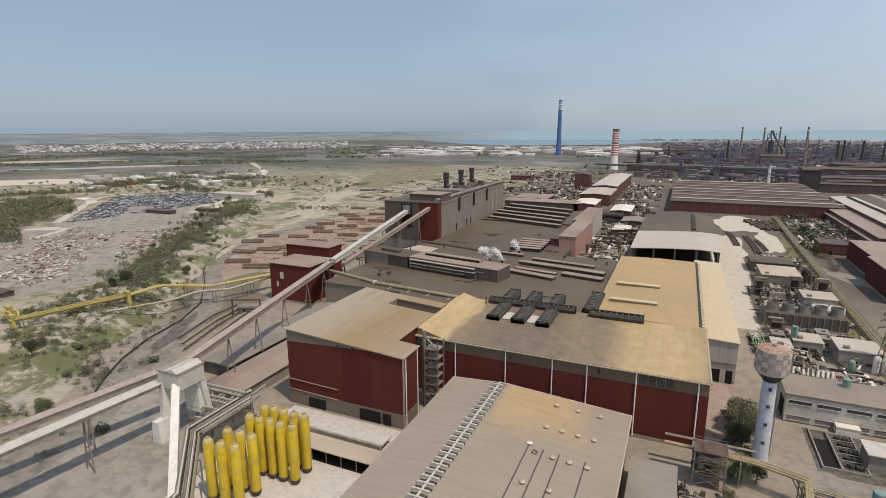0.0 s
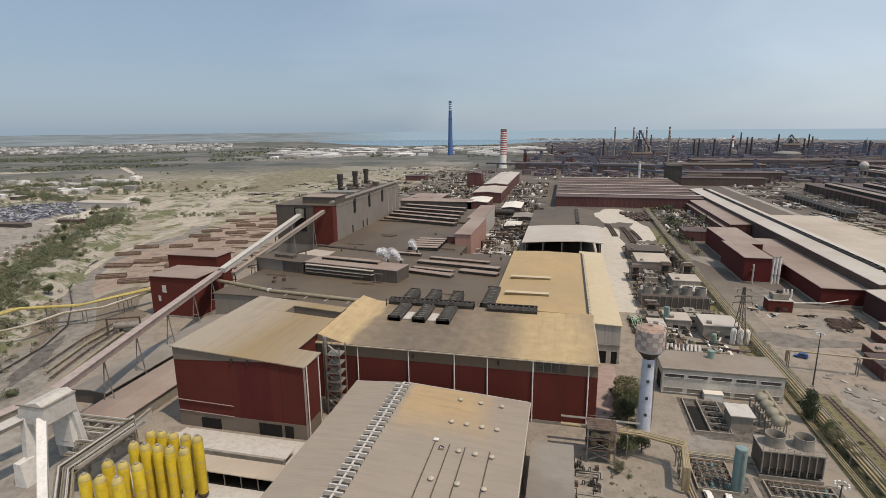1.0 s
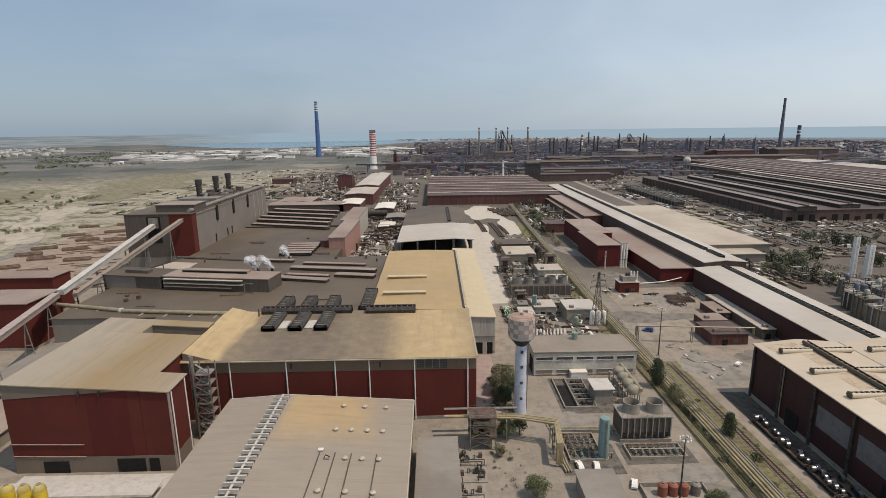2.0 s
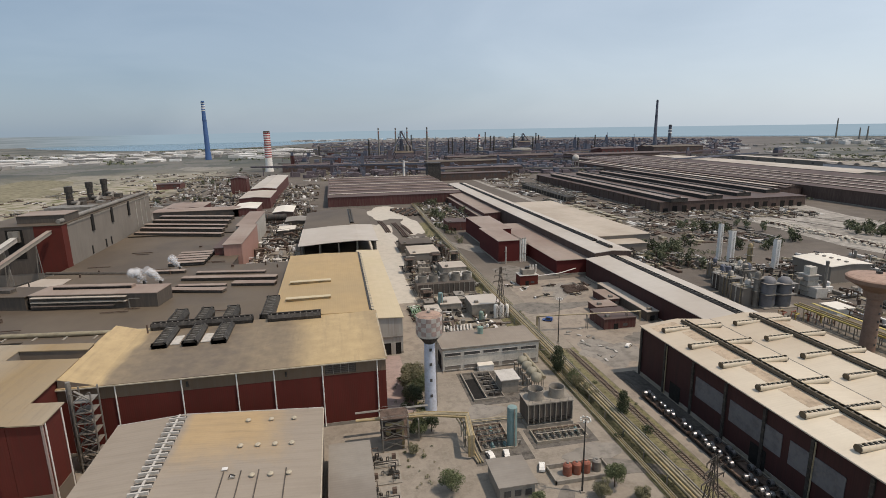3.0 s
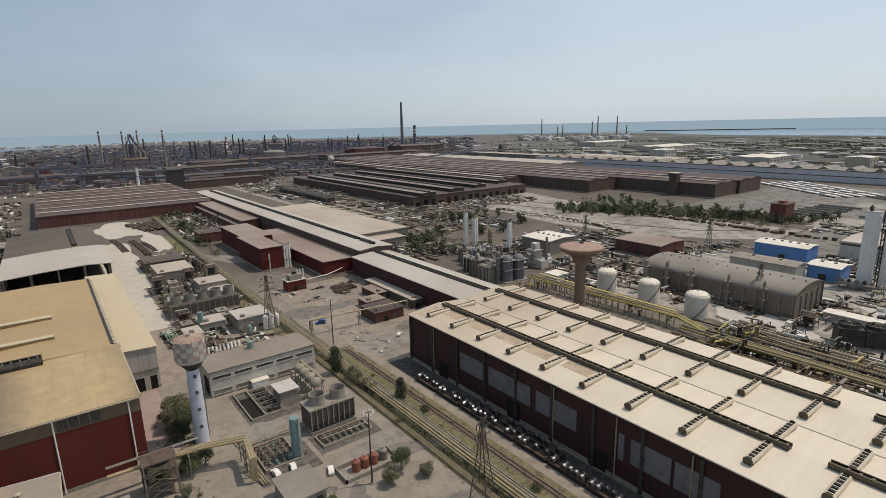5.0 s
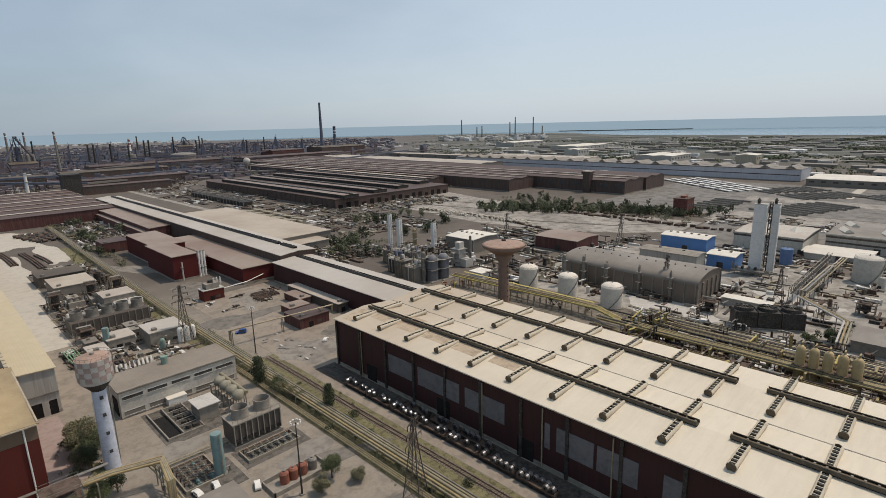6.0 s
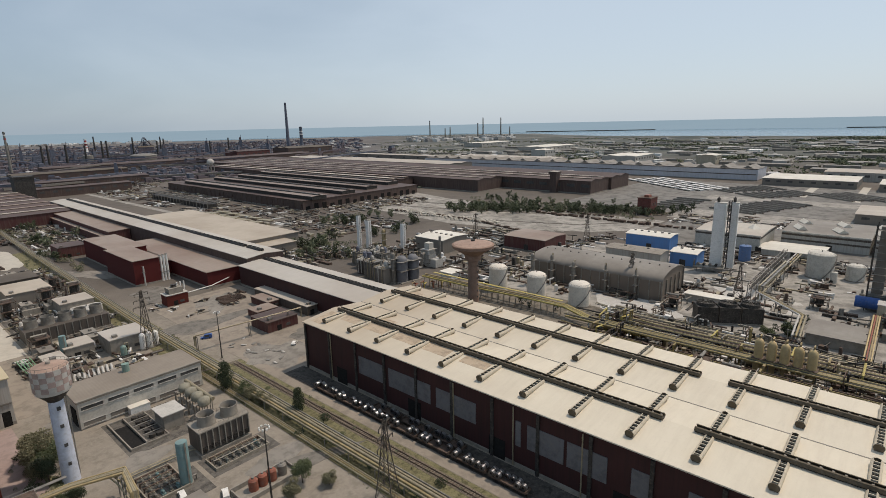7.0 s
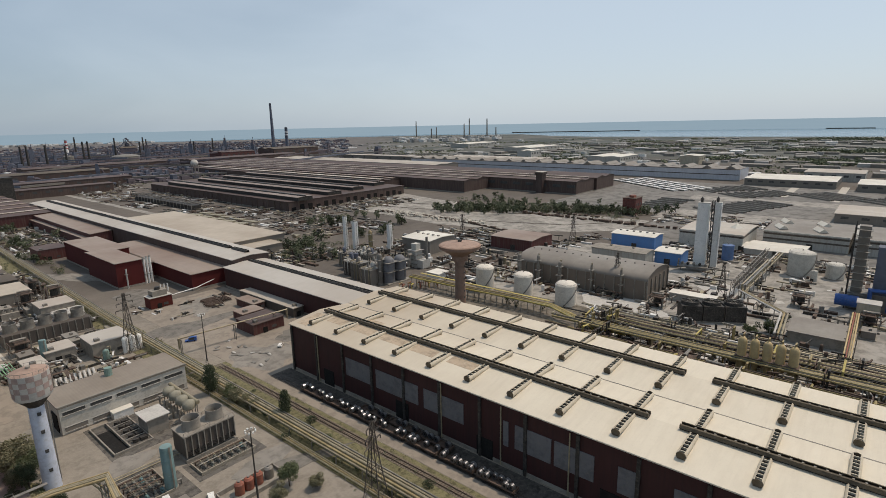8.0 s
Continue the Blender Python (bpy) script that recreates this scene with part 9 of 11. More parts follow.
strip("pavement", -124, -66, 78, 143, 0.04, M_CONCLIGHT, "bright pale concrete apron", "pavement")
strip("pavement", -184, -124.1, 40, 128, 0.045, M_DUSTCONC, "pale dusty concrete under the conveyors", "pavement")

# yellow gas bottles
bot = thing("gas_bottle", 0, 0, 0, 0, "tall bright yellow upright gas bottle", "gas bottle", "yellow gas bottles")
part("shell", Geo().lathe([(1.25, 0.6), (1.4, 1.0), (1.4, 17.4), (1.28, 18.1), (0.85, 18.75), (0.05, 19.0)], 20), M_YELLOW, bot, "", True)
part("foot", Geo().lathe([(0.9, 0), (0.9, 0.7)], 12), M_RUST, bot)
part("rust_skirt", Geo().lathe([(1.27, 0.55), (1.425, 1.0), (1.425, 1.7)], 20), M_RUST, bot, "rust-brown dirty skirt", True)
part("dusty_crown", Geo().lathe([(1.415, 17.4), (1.3, 18.12), (0.87, 18.78), (0.3, 19.0)], 20), M_CROWN, bot, "pale dusty crown", True)
part("band", Geo().lathe([(1.43, 11.1), (1.43, 11.4)], 20), M_VESSEL, bot)
part("cap", Geo().lathe([(0.5, 18.7), (0.5, 19.2)], 10), M_CONC, bot)
for x, y in ((-110.8, 92.3), (-106.4, 92.5), (-102.0, 93.0), (-109.8, 98.2), (-105.5, 98.4), (-101.4, 98.6), (-109.6, 106.5), (-105.9, 106.5), (-102.2, 106.7), (-98.5, 106.7), (-94.5, 106.9),
             (-109.2, 112.2), (-106.0, 112.6), (-102.4, 112.7), (-98.4, 112.6), (-94.8, 112.7)):
    put(bot, x, y, 0.05)
cage = thing("bottle_frame", -101, 110, 0, 0, "low pipe frame round the gas bottles", "pipe frame")
part("rail", Geo().bar((-8.5, -6.5, 0.7), (4, 0.4, 0.7), 0.3), M_STEEL, cage)
part("manifold", Geo().bar((-9, 4, 1.0), (3, 5.2, 1.0), 0.35), M_STEEL, cage)
for k in range(7):
    part("branch", Geo().bar((-8.5 + k * 2, -6.3 + k * 1.1, 0), (-8.5 + k * 2, -6.3 + k * 1.1, 1.6), 0.2), M_STEEL, cage)

# open shed and ramp in front of the annex
op = thing("open_shelter", -103, 118.5, 0, 0, "low open-fronted shelter with pale flat roof", "shelter")
part("roof", Geo().box(-0.5, 28, -0.6, 6.6, 3.9, 4.2), M_ROOF_BEIGE, op)
part("back_wall", Geo().box(0, 27.5, 6, 6.3, 0, 3.9), M_DARKCLAD, op)
for i in range(6):
    part("post", Geo().box(i * 5.4, i * 5.4 + 0.25, -0.3, -0.05, 0, 3.9), M_STEEL, op)
# shade under the roof is put into the black floor
part("floor", Geo().box(0, 27.5, -0.4, 6, 0.02, 0.12), M_BLACK, op)
rp = thing("loading_ramp", -124, 128.5, 0, 0, "long concrete loading ramp before the annex", "ramp")
part("wall", Geo().box(0, 45, 0, 1.0, 0, 3.0), M_CONC, rp)
part("deck", Geo().box(0, 45, 1.0, 7.5, 2.4, 2.7), M_CONCLIGHT, rp)

# yellow pipe bridge over the embankment
yp = [([(-345, 141 + i, 10.0), (-300, 142 + i, 10.0), (-300, 142 + i, 12.5), (-294, 141 + i, 12.5), (-290 + i * 0.5, 138 + i, 10.0), (-276 + i * 0.7, 186, 10.6), (-277 + i, 208 + i * 0.6, 10.4), (-249 + i * 0.5, 220 + i, 10.0), (-235 + i, 256, 10.0), (-222, 260 + i, 10.0)], r) for i, r in ((0, 0.55), (1.5, 0.35), (2.9, 0.55))]
pipe_run("pipe_bridge", yp, "yellow pipe bridge crossing the embankment", "west pipe bridges", [M_PIPEYEL, M_PIPE, M_PIPEYEL], posts=[(-320, 142, 9), (-289, 142, 9.6), (-283, 164, 9.8), (-275, 196, 9.8), (-262, 215, 9.6), (-241, 240, 9.4)], wide=3.4)
deck = thing("pipe_walkway", -289, 139.5, 11.4, 0, "yellow ladder walkway along the pipe bridge", "walkway")
for k in range(34):
    f_ = k / 33
    part("rung", Geo().bar((f_ * 14.2 - 0.4, f_ * 47, f_ * 0.5), (f_ * 14.2 + 3.4, f_ * 47, f_ * 0.5), 0.4, 0.2), M_PIPEYEL, deck)
for o_ in (-0.4, 3.4):
    part("side_rail", Geo().bar((o_, 0, 0.2), (14.2 + o_, 47, 0.7), 0.25, 0.5), M_PIPEYEL, deck)
for x, y, h in ((-272.5, 186.5, 12.5), (-299.5, 143, 14.0), (-290, 139, 12.0)):
    yl = thing("yellow_pillar", x, y, 0, 0, "yellow box pillar under the pipe bridge", "pillar", "yellow pillars")
    part("gate_leg", Geo().box(-0.9, 0.9, -0.9, 0.9, 0, h), M_PIPEYEL, yl)
    part("gate_head", Geo().box(-2.2, 1.2, -1.1, 1.1, h, h + 1.2), M_PIPEYEL, yl)
wp = [([(-268, 168 + i, 8), (-253 + i, 196, 8), (-252 + i, 214, 8), (-239 + i, 226, 8), (-235 + i, 257, 8), (-222, 257 + i, 8)], 0.45) for i in (0, 1.2)]
pipe_run("pipe_bridge", wp, "pale pipeline along the track", "west pipe bridges", [M_CONCLIGHT, M_PIPE], posts=[(-260, 182, 7.5), (-252, 205, 7.5), (-245, 220, 7.5), (-237, 242, 7.5)], wide=2.6)

# embankment, service tracks
def bank_material():
    m, nt, b = nodes_of("eroded_bank", 0.95)
    p = place(nt)
    big, mid, gully = noise_tex(nt, p, 0.035, 4.0), noise_tex(nt, p, 0.25, 6.0, 0.65), noise_tex(nt, p, 0.5, 5.0, 0.6, (1.0, 0.25, 0.3))
    earth = mixed(nt, gully, (0.2, 0.178, 0.145), (0.44, 0.4, 0.335))
    green = mixed(nt, mid, (0.07, 0.085, 0.04), (0.16, 0.16, 0.085))
    c = mixed(nt, ramp(nt, arith(nt, "ADD", arith(nt, "MULTIPLY", big, 0.6), arith(nt, "MULTIPLY", mid, 0.4)), ((0.46, (0, 0, 0)), (0.53, (1, 1, 1)))), earth, green)
    link(nt, c, b.inputs["Base Color"])
    bumped(nt, b, gully, 0.7, 0.6)
    return m


M_EARTH = bank_material()
# centre, half width, half length, height, turn of each earth bank
BANKS = ((-282, 150, 42, 95, 8.0, 22, 3), (-345, 287, 22, 74, 6.5, 36, 5), (-462, 452, 24, 165, 6.0, 37, 7), (-492, 592, 20, 78, 4.0, 13, 9), (-215, 100, 10, 34, 3.0, 30, 11))


def one_bank(b, x, y):
    cx, cy, rx, ry, h, rz, seed = b
    c, s = math.cos(radians(rz)), math.sin(radians(rz))
    u, v = ((x - cx) * c + (y - cy) * s) / rx, (-(x - cx) * s + (y - cy) * c) / ry
    d = math.hypot(u, v) * (1 + 0.35 * noise.noise((x * 0.03, y * 0.03, seed)))
    if d >= 1:
        return -0.1
    k = min(1.0, (1 - d) * 2.2)
    return h * k * k * (3 - 2 * k) * (0.8 + 0.5 * noise.noise((x * 0.05, y * 0.05, seed + 4.0)) + 0.25 * noise.noise((x * 0.16, y * 0.16, seed + 9.0)))


def bank_z(x, y):
    return max(0.0, max(one_bank(b, x, y) for b in BANKS))


for b in BANKS:
    g = Geo()
    cx, cy, rx, ry, h, rz, seed = b
    nu, nv = max(14, int(rx / 1.6)), max(20, int(ry / 2.0))
    c, s = math.cos(radians(rz)), math.sin(radians(rz))
    for j in range(nv + 1):
        for i in range(nu + 1):
            u, v = (2 * i / nu - 1) * rx * 1.25, (2 * j / nv - 1) * ry * 1.25
            x, y = cx + u * c - v * s, cy + u * s + v * c
            g.v.append((x, y, one_bank(b, x, y)))
    g.f += [(j * (nu + 1) + i, j * (nu + 1) + i + 1, (j + 1) * (nu + 1) + i + 1, (j + 1) * (nu + 1) + i) for j in range(nv) for i in range(nu)]
    tagged(part("embankment", g, M_EARTH, None, "", True), "eroded earth bank with gullies and scrub", "mound", "", "structure")


def curved_road(line, w, mat, label, z=0.08):
    """A road along a bent line, with a little thickness."""
    g = Geo()
    pts = [Vector((x, y, 0)) for x, y in line]
    for i, p in enumerate(pts):
        d = (pts[min(i + 1, len(pts) - 1)] - pts[max(i - 1, 0)]).normalized()
        s = Vector((-d.y, d.x, 0)) * w / 2
        g.v += [(p.x + s.x, p.y + s.y, z), (p.x - s.x, p.y - s.y, z), (p.x - s.x, p.y - s.y, z - 0.2), (p.x + s.x, p.y + s.y, z - 0.2)]
    for i in range(len(pts) - 1):
        a, b = i * 4, i * 4 + 4
        g.f += [(a + j, a + (j + 1) % 4, b + (j + 1) % 4, b + j) for j in range(4)]
    tagged(part("road", g, mat), label, "road", "", "structure")


strip_road = [(-180, 60), (-190, 100), (-198, 115), (-208, 126), (-221, 144), (-231, 164), (-238, 189), (-252, 215), (-282, 246), (-312, 272), (-340, 308), (-358, 340), (-368, 400), (-364, 452), (-400, 520), (-458, 600), (-520, 730)]
M_DUST = plain("dark_spilled_dust", (0.12, 0.108, 0.095), 0.95, var=0.35, coarse=0.1, fine=0.5)
M_PALEDIRT = plain("pale_bare_dirt", (0.38, 0.34, 0.27), 0.95, var=0.25, coarse=0.02, fine=0.2, dirt=(0.25, 0.22, 0.16))
M_MEADOW = plain("dry_meadow", (0.2, 0.18, 0.115), 0.95, var=0.35, coarse=0.02, fine=0.15, dirt=(0.28, 0.245, 0.175), dirty=0.7)
M_DIRTROAD = plain("worn_dirt_road", (0.225, 0.205, 0.175), 0.95, var=0.3, coarse=0.04, fine=0.3, dirt=(0.12, 0.108, 0.09), dirty=0.7)
curved_road([(x + 9, y - 3) for x, y in strip_road], 17.0, M_DIRTROAD, "curving worn dirt road below the bank")
M_RUSTDUST = plain("rusty_dust", (0.28, 0.215, 0.168), 0.95, var=0.25, coarse=0.03, fine=0.3, dirt=(0.3, 0.26, 0.2), dirty=0.6)
patch("dust_patch", -305, 380, 42, 120, 0.045, M_RUSTDUST, "rust-stained ground under the slab stacks", 71, 8, 0.5, 64)
patch("dust_patch", -300, 540, 46, 110, 0.04, M_RUSTDUST, "rust-stained ground under the slab stacks", 72, 4, 0.5, 64)
patch("dark_patch", -228, 186, 17, 62, 0.062, M_DIRTROAD, "dark trodden ground beside the road", 76, 22, 0.5, 64)
patch("dark_patch", -252, 234, 24, 44, 0.074, M_BALLAST, "dark ballast ground beside the junction house", 73, 25, 0.4, 64)
patch("ground_patch", -570, 548, 26, 62, 0.24, M_SAND, "pale concrete apron past the car field", 74, 22, 0.15, 48)
patch("dark_patch", -229, 180, 5, 26, 0.11, M_DUST, "black spilled dust on the road", 21, 25)
strip_road = [(x + 0.5, y) for x, y in strip_road]
pipe_run("low_pipeline", [([(x, y, 0.9) for x, y in strip_road[2:12]], 0.35)], "low dark pipeline following the curve of the road", "west pipe bridges", [M_DARKSTEEL], posts=[(x, y, 0.6) for x, y in strip_road[2:12]], wide=1.2)
for k in range(4):
    strip("track_bed", -250 + k * 9, -247 + k * 9, 300 + k * 14, 640, 0.05, M_BALLAST, "brown ballast siding", "track bed")

# tank, frame and low walls beside the junction house
ht = thing("horizontal_tank", -215, 216, 0, 25, "grey horizontal tank on saddles", "tank")
part("shell", Geo().cyl((-6, 0, 3.2), (6, 0, 3.2), 1.8, 16), M_STEEL, ht, "", True)
for x in (-4, 4):
    part("saddle", Geo().box(x - 0.4, x + 0.4, -1.6, 1.6, 0, 2.0), M_CONC, ht)
fr = thing("pipe_portal", -219, 208, 0, 25, "rusty steel portal over the track", "steel frame")
part("post", Geo().bar((0, 0, 0), (0, 0, 9), 0.7), M_RUST, fr)
part("post", Geo().bar((15, 0, 0), (15, 0, 9), 0.7), M_RUST, fr)
part("beam", Geo().bar((-0.4, 0, 9), (15.4, 0, 9), 0.7), M_RUST, fr)
for k in range(4):
    lw = [(-196 - k * 7, 158 + k * 4), (-206 - k * 7, 186 + k * 5), (-214 - k * 5, 212 + k * 4)]
    w = thing("low_pipe_line", 0, 0, 0, 0, "low rusty pipe line beside the track", "pipe", "low track pipes")
    part("pipe", Geo().tube([(x, y, 1.2) for x, y in lw], 0.4 if k % 2 else 0.6, 8), M_RUST if k % 2 else M_PIPE, w, "", True)
    for x, y in lw:
        part("sleeper_block", Geo().box(x - 0.6, x + 0.6, y - 0.5, y + 0.5, 0, 0.9), M_CONC, w)

# slab stacks
M_SLAB = plain("brown_slab_steel", (0.15, 0.1, 0.072), 0.85, var=0.3, coarse=0.1, fine=0.8, dirt=(0.24, 0.18, 0.14), dirty=0.5)
stack = thing("slab_stack", 0, 0, 0, 0, "long low stack of rusty brown steel slabs", "slab stack", "slab stacks")
for j in range(4):
    o = RNG.uniform(-0.8, 0.8)
    part("slab", Geo().box(-9.5 + o, 9.5 + o, -4.4 + j * 2.2, -2.4 + j * 2.2, 0, 1.5 + (j % 2) * 0.35), M_SLAB, stack)
rs = random.Random(17)
for x, y in ((-351, 362), (-354, 388), (-328, 331), (-314, 342), (-283, 296), (-310, 355), (-305, 300), (-340, 442), (-330, 400), (-300, 385), (-318, 425), (-285, 340), (-290, 420), (-345, 470), (-315, 460), (-275, 372), (-280, 455), (-330, 505), (-300, 500), (-360, 530), (-330, 545), (-295, 540), (-372, 575), (-340, 590), (-305, 580)):
    put(stack, x + rs.uniform(-3, 3), y + rs.uniform(-3, 3), 0.05, 20 + rs.uniform(-6, 6))
rails_ = Geo()
for k in range(150):
    x, y = rs.uniform(-360, -225), rs.uniform(275, 600)
    if x < -250 - (y - 275) * 0.35 - 40:
        continue
    l = rs.uniform(8, 26)
    rails_.bar((x, y, 0.3), (x + l * 0.93, y + l * 0.37, 0.3), rs.uniform(0.5, 1.6), 0.5)
tagged(part("bar_stock", rails_, M_SLAB), "scattered rusty bars lying in the slab yard", "bar stock", "", "stuff")

# scrap yard
cars = [make_car(m, lab) for m, lab in ((M_WHITE, "white scrap car in the yard"), (M_STEEL, "grey scrap car in the yard"), (M_ORANGE, "red scrap car in the yard"), (M_DARKSTEEL, "black scrap car in the yard"))]
M_SCRAPYARD = plain("scrap_yard_ground", (0.27, 0.245, 0.21), 0.95, var=0.28, coarse=0.02, fine=0.4, dirt=(0.36, 0.33, 0.29), dirty=0.5)
yd = Geo().slab([(-372, 165, 0.1), (-350, 215, 0.1), (-470, 395, 0.1), (-640, 620, 0.1), (-760, 540, 0.1), (-610, 350, 0.1), (-540, 225, 0.1), (-470, 120, 0.1)], 0.3)
tagged(part("scrap_yard", yd, M_SCRAPYARD), "pinkish grey bare ground of the scrap yard", "ground patch", "", "structure")
debris = Geo()
for k in range(3300):
    u, v = rs.random(), rs.random()
    x = -385 - u * 150 - v * 40
    y = 190 + v * 190 - u * 30 + rs.uniform(-10, 10)
    if noise.noise((x * 0.03, y * 0.03, 2.0)) < -0.04:
        continue
    s = rs.uniform(0.5, 2.2)
    a = rs.uniform(0, 3.14)
    debris.bar((x - s * math.cos(a), y - s * math.sin(a), rs.uniform(0.2, 0.7)), (x + s * math.cos(a), y + s * math.sin(a), rs.uniform(0.2, 1.0)), rs.uniform(0.3, 1.2), rs.uniform(0.2, 0.7))
M_DEBRIS, nt_d, b_d = nodes_of("mixed_scrap", 0.8)
gd = nt_d.nodes.new("ShaderNodeNewGeometry")
link(nt_d, ramp(nt_d, gd.outputs["Random Per Island"], ((0.0, (0.1, 0.08, 0.07)), (0.3, (0.3, 0.26, 0.22)), (0.55, (0.22, 0.1, 0.07)), (0.75, (0.5, 0.47, 0.42)), (1.0, (0.7, 0.68, 0.62)))), b_d.inputs["Base Color"])
tagged(part("scrap_litter", debris, M_DEBRIS), "scattered mixed scrap pieces over the yard", "scrap", "", "stuff")
blue_heap = Geo()
A_, B2_, C_, D_ = Vector((-614, 361, 0)), Vector((-588, 552, 0)), Vector((-672, 640, 0)), Vector((-790, 549, 0))
for k in range(3600):
    u, v = rs.random(), rs.random()
    p = (A_ * (1 - u) + B2_ * u) * (1 - v) + (D_ * (1 - u) + C_ * u) * v
    if noise.noise((p.x * 0.02, p.y * 0.02, 5.0)) < -0.28:
        continue
    s = rs.uniform(0.8, 2.4)
    a = rs.uniform(0, 3.14)
    z = rs.uniform(0.2, 1.9)
    blue_heap.bar((p.x - s * math.cos(a), p.y - s * math.sin(a), z), (p.x + s * math.cos(a), p.y + s * math.sin(a), z + rs.uniform(-0.4, 0.4)), rs.uniform(0.8, 1.9), rs.uniform(0.5, 1.3))
M_CARSCRAP, nt_c, b_c = nodes_of("crushed_cars", 0.5)
gc = nt_c.nodes.new("ShaderNodeNewGeometry")
link(nt_c, ramp(nt_c, gc.outputs["Random Per Island"], ((0.0, (0.03, 0.032, 0.04)), (0.35, (0.1, 0.11, 0.14)), (0.6, (0.2, 0.205, 0.23)), (0.8, (0.36, 0.36, 0.38)), (1.0, (0.6, 0.6, 0.6)))), b_c.inputs["Base Color"])
tagged(part("car_scrap_field", blue_heap, M_CARSCRAP), "wide field of crushed blue-grey scrap cars", "scrap", "", "stuff")
for k in range(34):
    put(cars[rs.randrange(4)], -395 - rs.random() * 130, 190 + rs.random() * 170, 0.1, rs.uniform(0, 360))
for x0, x1, y0, y1, h, wm, rm in ((-600, -560, 448, 458, 4, M_DARKCLAD, M_ROOF_DARK), (-550, -522, 480, 488, 4, M_RUST, M_ROOF_BROWN), (-420, -395, 160, 168, 4, M_DARKCLAD, M_ROOF_DARK), (-395, -372, 176, 182, 3, M_RUST, M_ROOF_BROWN), (-640, -560, 590, 612, 7, M_CONCLIGHT, M_ROOF_PALE), (-960, -930, 655, 675, 6, M_ORANGE, M_ROOF_BROWN),
                                  (-770, -748, 470, 486, 6, M_WHITE, M_ROOF_WHITE), (-815, -800, 640, 655, 5, M_DARKCLAD, M_ROOF_PALE)):
    shed("yard_shed", x0, x1, y0, y1, h, wm, rm, "low shed at the scrap yard", 0.8, "x", plinth=0, group="scrap yard sheds")
strip_w = Geo().slab([(-700, 640, 0.12), (-596, 600, 0.12), (-592, 612, 0.12), (-690, 655, 0.12)], 0.2)
tagged(part("road", strip_w, M_CONCLIGHT), "pale concrete road past the scrap yard", "road", "", "structure")
curved_road([(-505, 470), (-560, 500), (-600, 525), (-637, 670), (-700, 760), (-776, 783), (-840, 920), (-960, 1050), (-1221, 1295)], 10.0, M_PALEDIRT, "pale dusty road leaving the scrap yard")
curved_road([(-600, 528), (-690, 615), (-824, 556), (-960, 540), (-1200, 560)], 7.0, M_PALEDIRT, "pale dusty track round the scrap yard", 0.09)
curved_road([(-596, 333), (-650, 372), (-700, 420), (-772, 483), (-824, 556)], 6.0, M_DIRTROAD, "dark track along the trees", 0.1)
for cx, cy, rx, ry, rz, m, lab, sd in ((-596, 333, 22, 8, 35, M_CONCLIGHT, "white concrete pad among the trees", 31), (-772, 483, 20, 9, 30, M_CONCLIGHT, "white concrete pad among the trees", 32), (-1140, 640, 170, 60, 30, M_PALEDIRT, "wide pale strip of bare earth", 33), (-1000, 780, 110, 30, 40, M_PALEDIRT, "pale strip of bare earth", 34),
                                       (-430, 560, 26, 80, 20, M_PALEDIRT, "pale dusty ground beyond the slab yard", 35), (-540, 620, 18, 60, 30, M_PALEDIRT, "pale dusty ground beyond the slab yard", 36), (-700, 900, 60, 110, 30, M_MEADOW, "dry yellowish meadow", 37), (-560, 1050, 90, 190, 20, M_MEADOW, "dry yellowish meadow", 38)):
    patch("ground_patch", cx, cy, rx, ry, 0.07 + sd * 0.002, m, lab, sd, rz, 0.6, 64)

curved_road([(-626, 358), (-700, 428), (-776, 495), (-809, 538), (-781, 631), (-755, 785), (-812, 892), (-980, 1069), (-1263, 1321)], 9.0, M_SAND, "white dusty road round the scrap yard", 0.26)
curved_road([(-299, 248), (-318, 272), (-358, 352), (-375, 416), (-388, 485), (-453, 589), (-529, 732), (-577, 903)], 5.5, M_PALEDIRT, "pale sandy track beside the slab yard", 0.24)
curved_road([(-546, 470), (-561, 539), (-656, 718)], 20.0, M_SAND, "broad pale road past the car field", 0.22)
curved_road([(-553, 292), (-576, 339)], 7.0, M_SAND, "white concrete lane among the trees", 0.25)
patch("ground_patch", -1170, 640, 210, 70, 0.19, M_SAND, "wide pale sandy field", 61, 42, 0.5, 64)
patch("ground_patch", -1900, 1060, 260, 60, 0.15, M_PALEDIRT, "tan dry field far off", 62, 40, 0.5, 64)
patch("ground_patch", -1400, 1010, 200, 40, 0.15, M_PALEDIRT, "tan dry field far off", 63, 48, 0.5, 64)
patch("ground_patch", -480, 690, 22, 60, 0.15, M_PALEDIRT, "tan dry bank beyond the slab yard", 64, 24, 0.5, 64)

# trees and scrub of the west
patch("ground_patch", -575, 548, 22, 58, 0.2, M_PALEDIRT, "pale dusty ground by the scrap yard", 41, 20, 0.5, 64)
W_BUSH = [make_bush(rt, 2.2, M_SCRUB, "grey-green scrub bush on the bank", 90), make_bush(rt, 2.6, M_LEAF, "olive green scrub bush on the bank", 90)]
LINE = [(-200, 92), (-255, 125), (-290, 175), (-320, 225), (-360, 270), (-410, 335), (-455, 395), (-520, 490), (-575, 585)]


def along_bank(spread):
    k = rs.random() * (len(LINE) - 1)
    a, b = LINE[int(k)], LINE[int(k) + 1]
    f = k - int(k)
    return a[0] + (b[0] - a[0]) * f + rs.gauss(0, spread), a[1] + (b[1] - a[1]) * f + rs.gauss(0, spread)


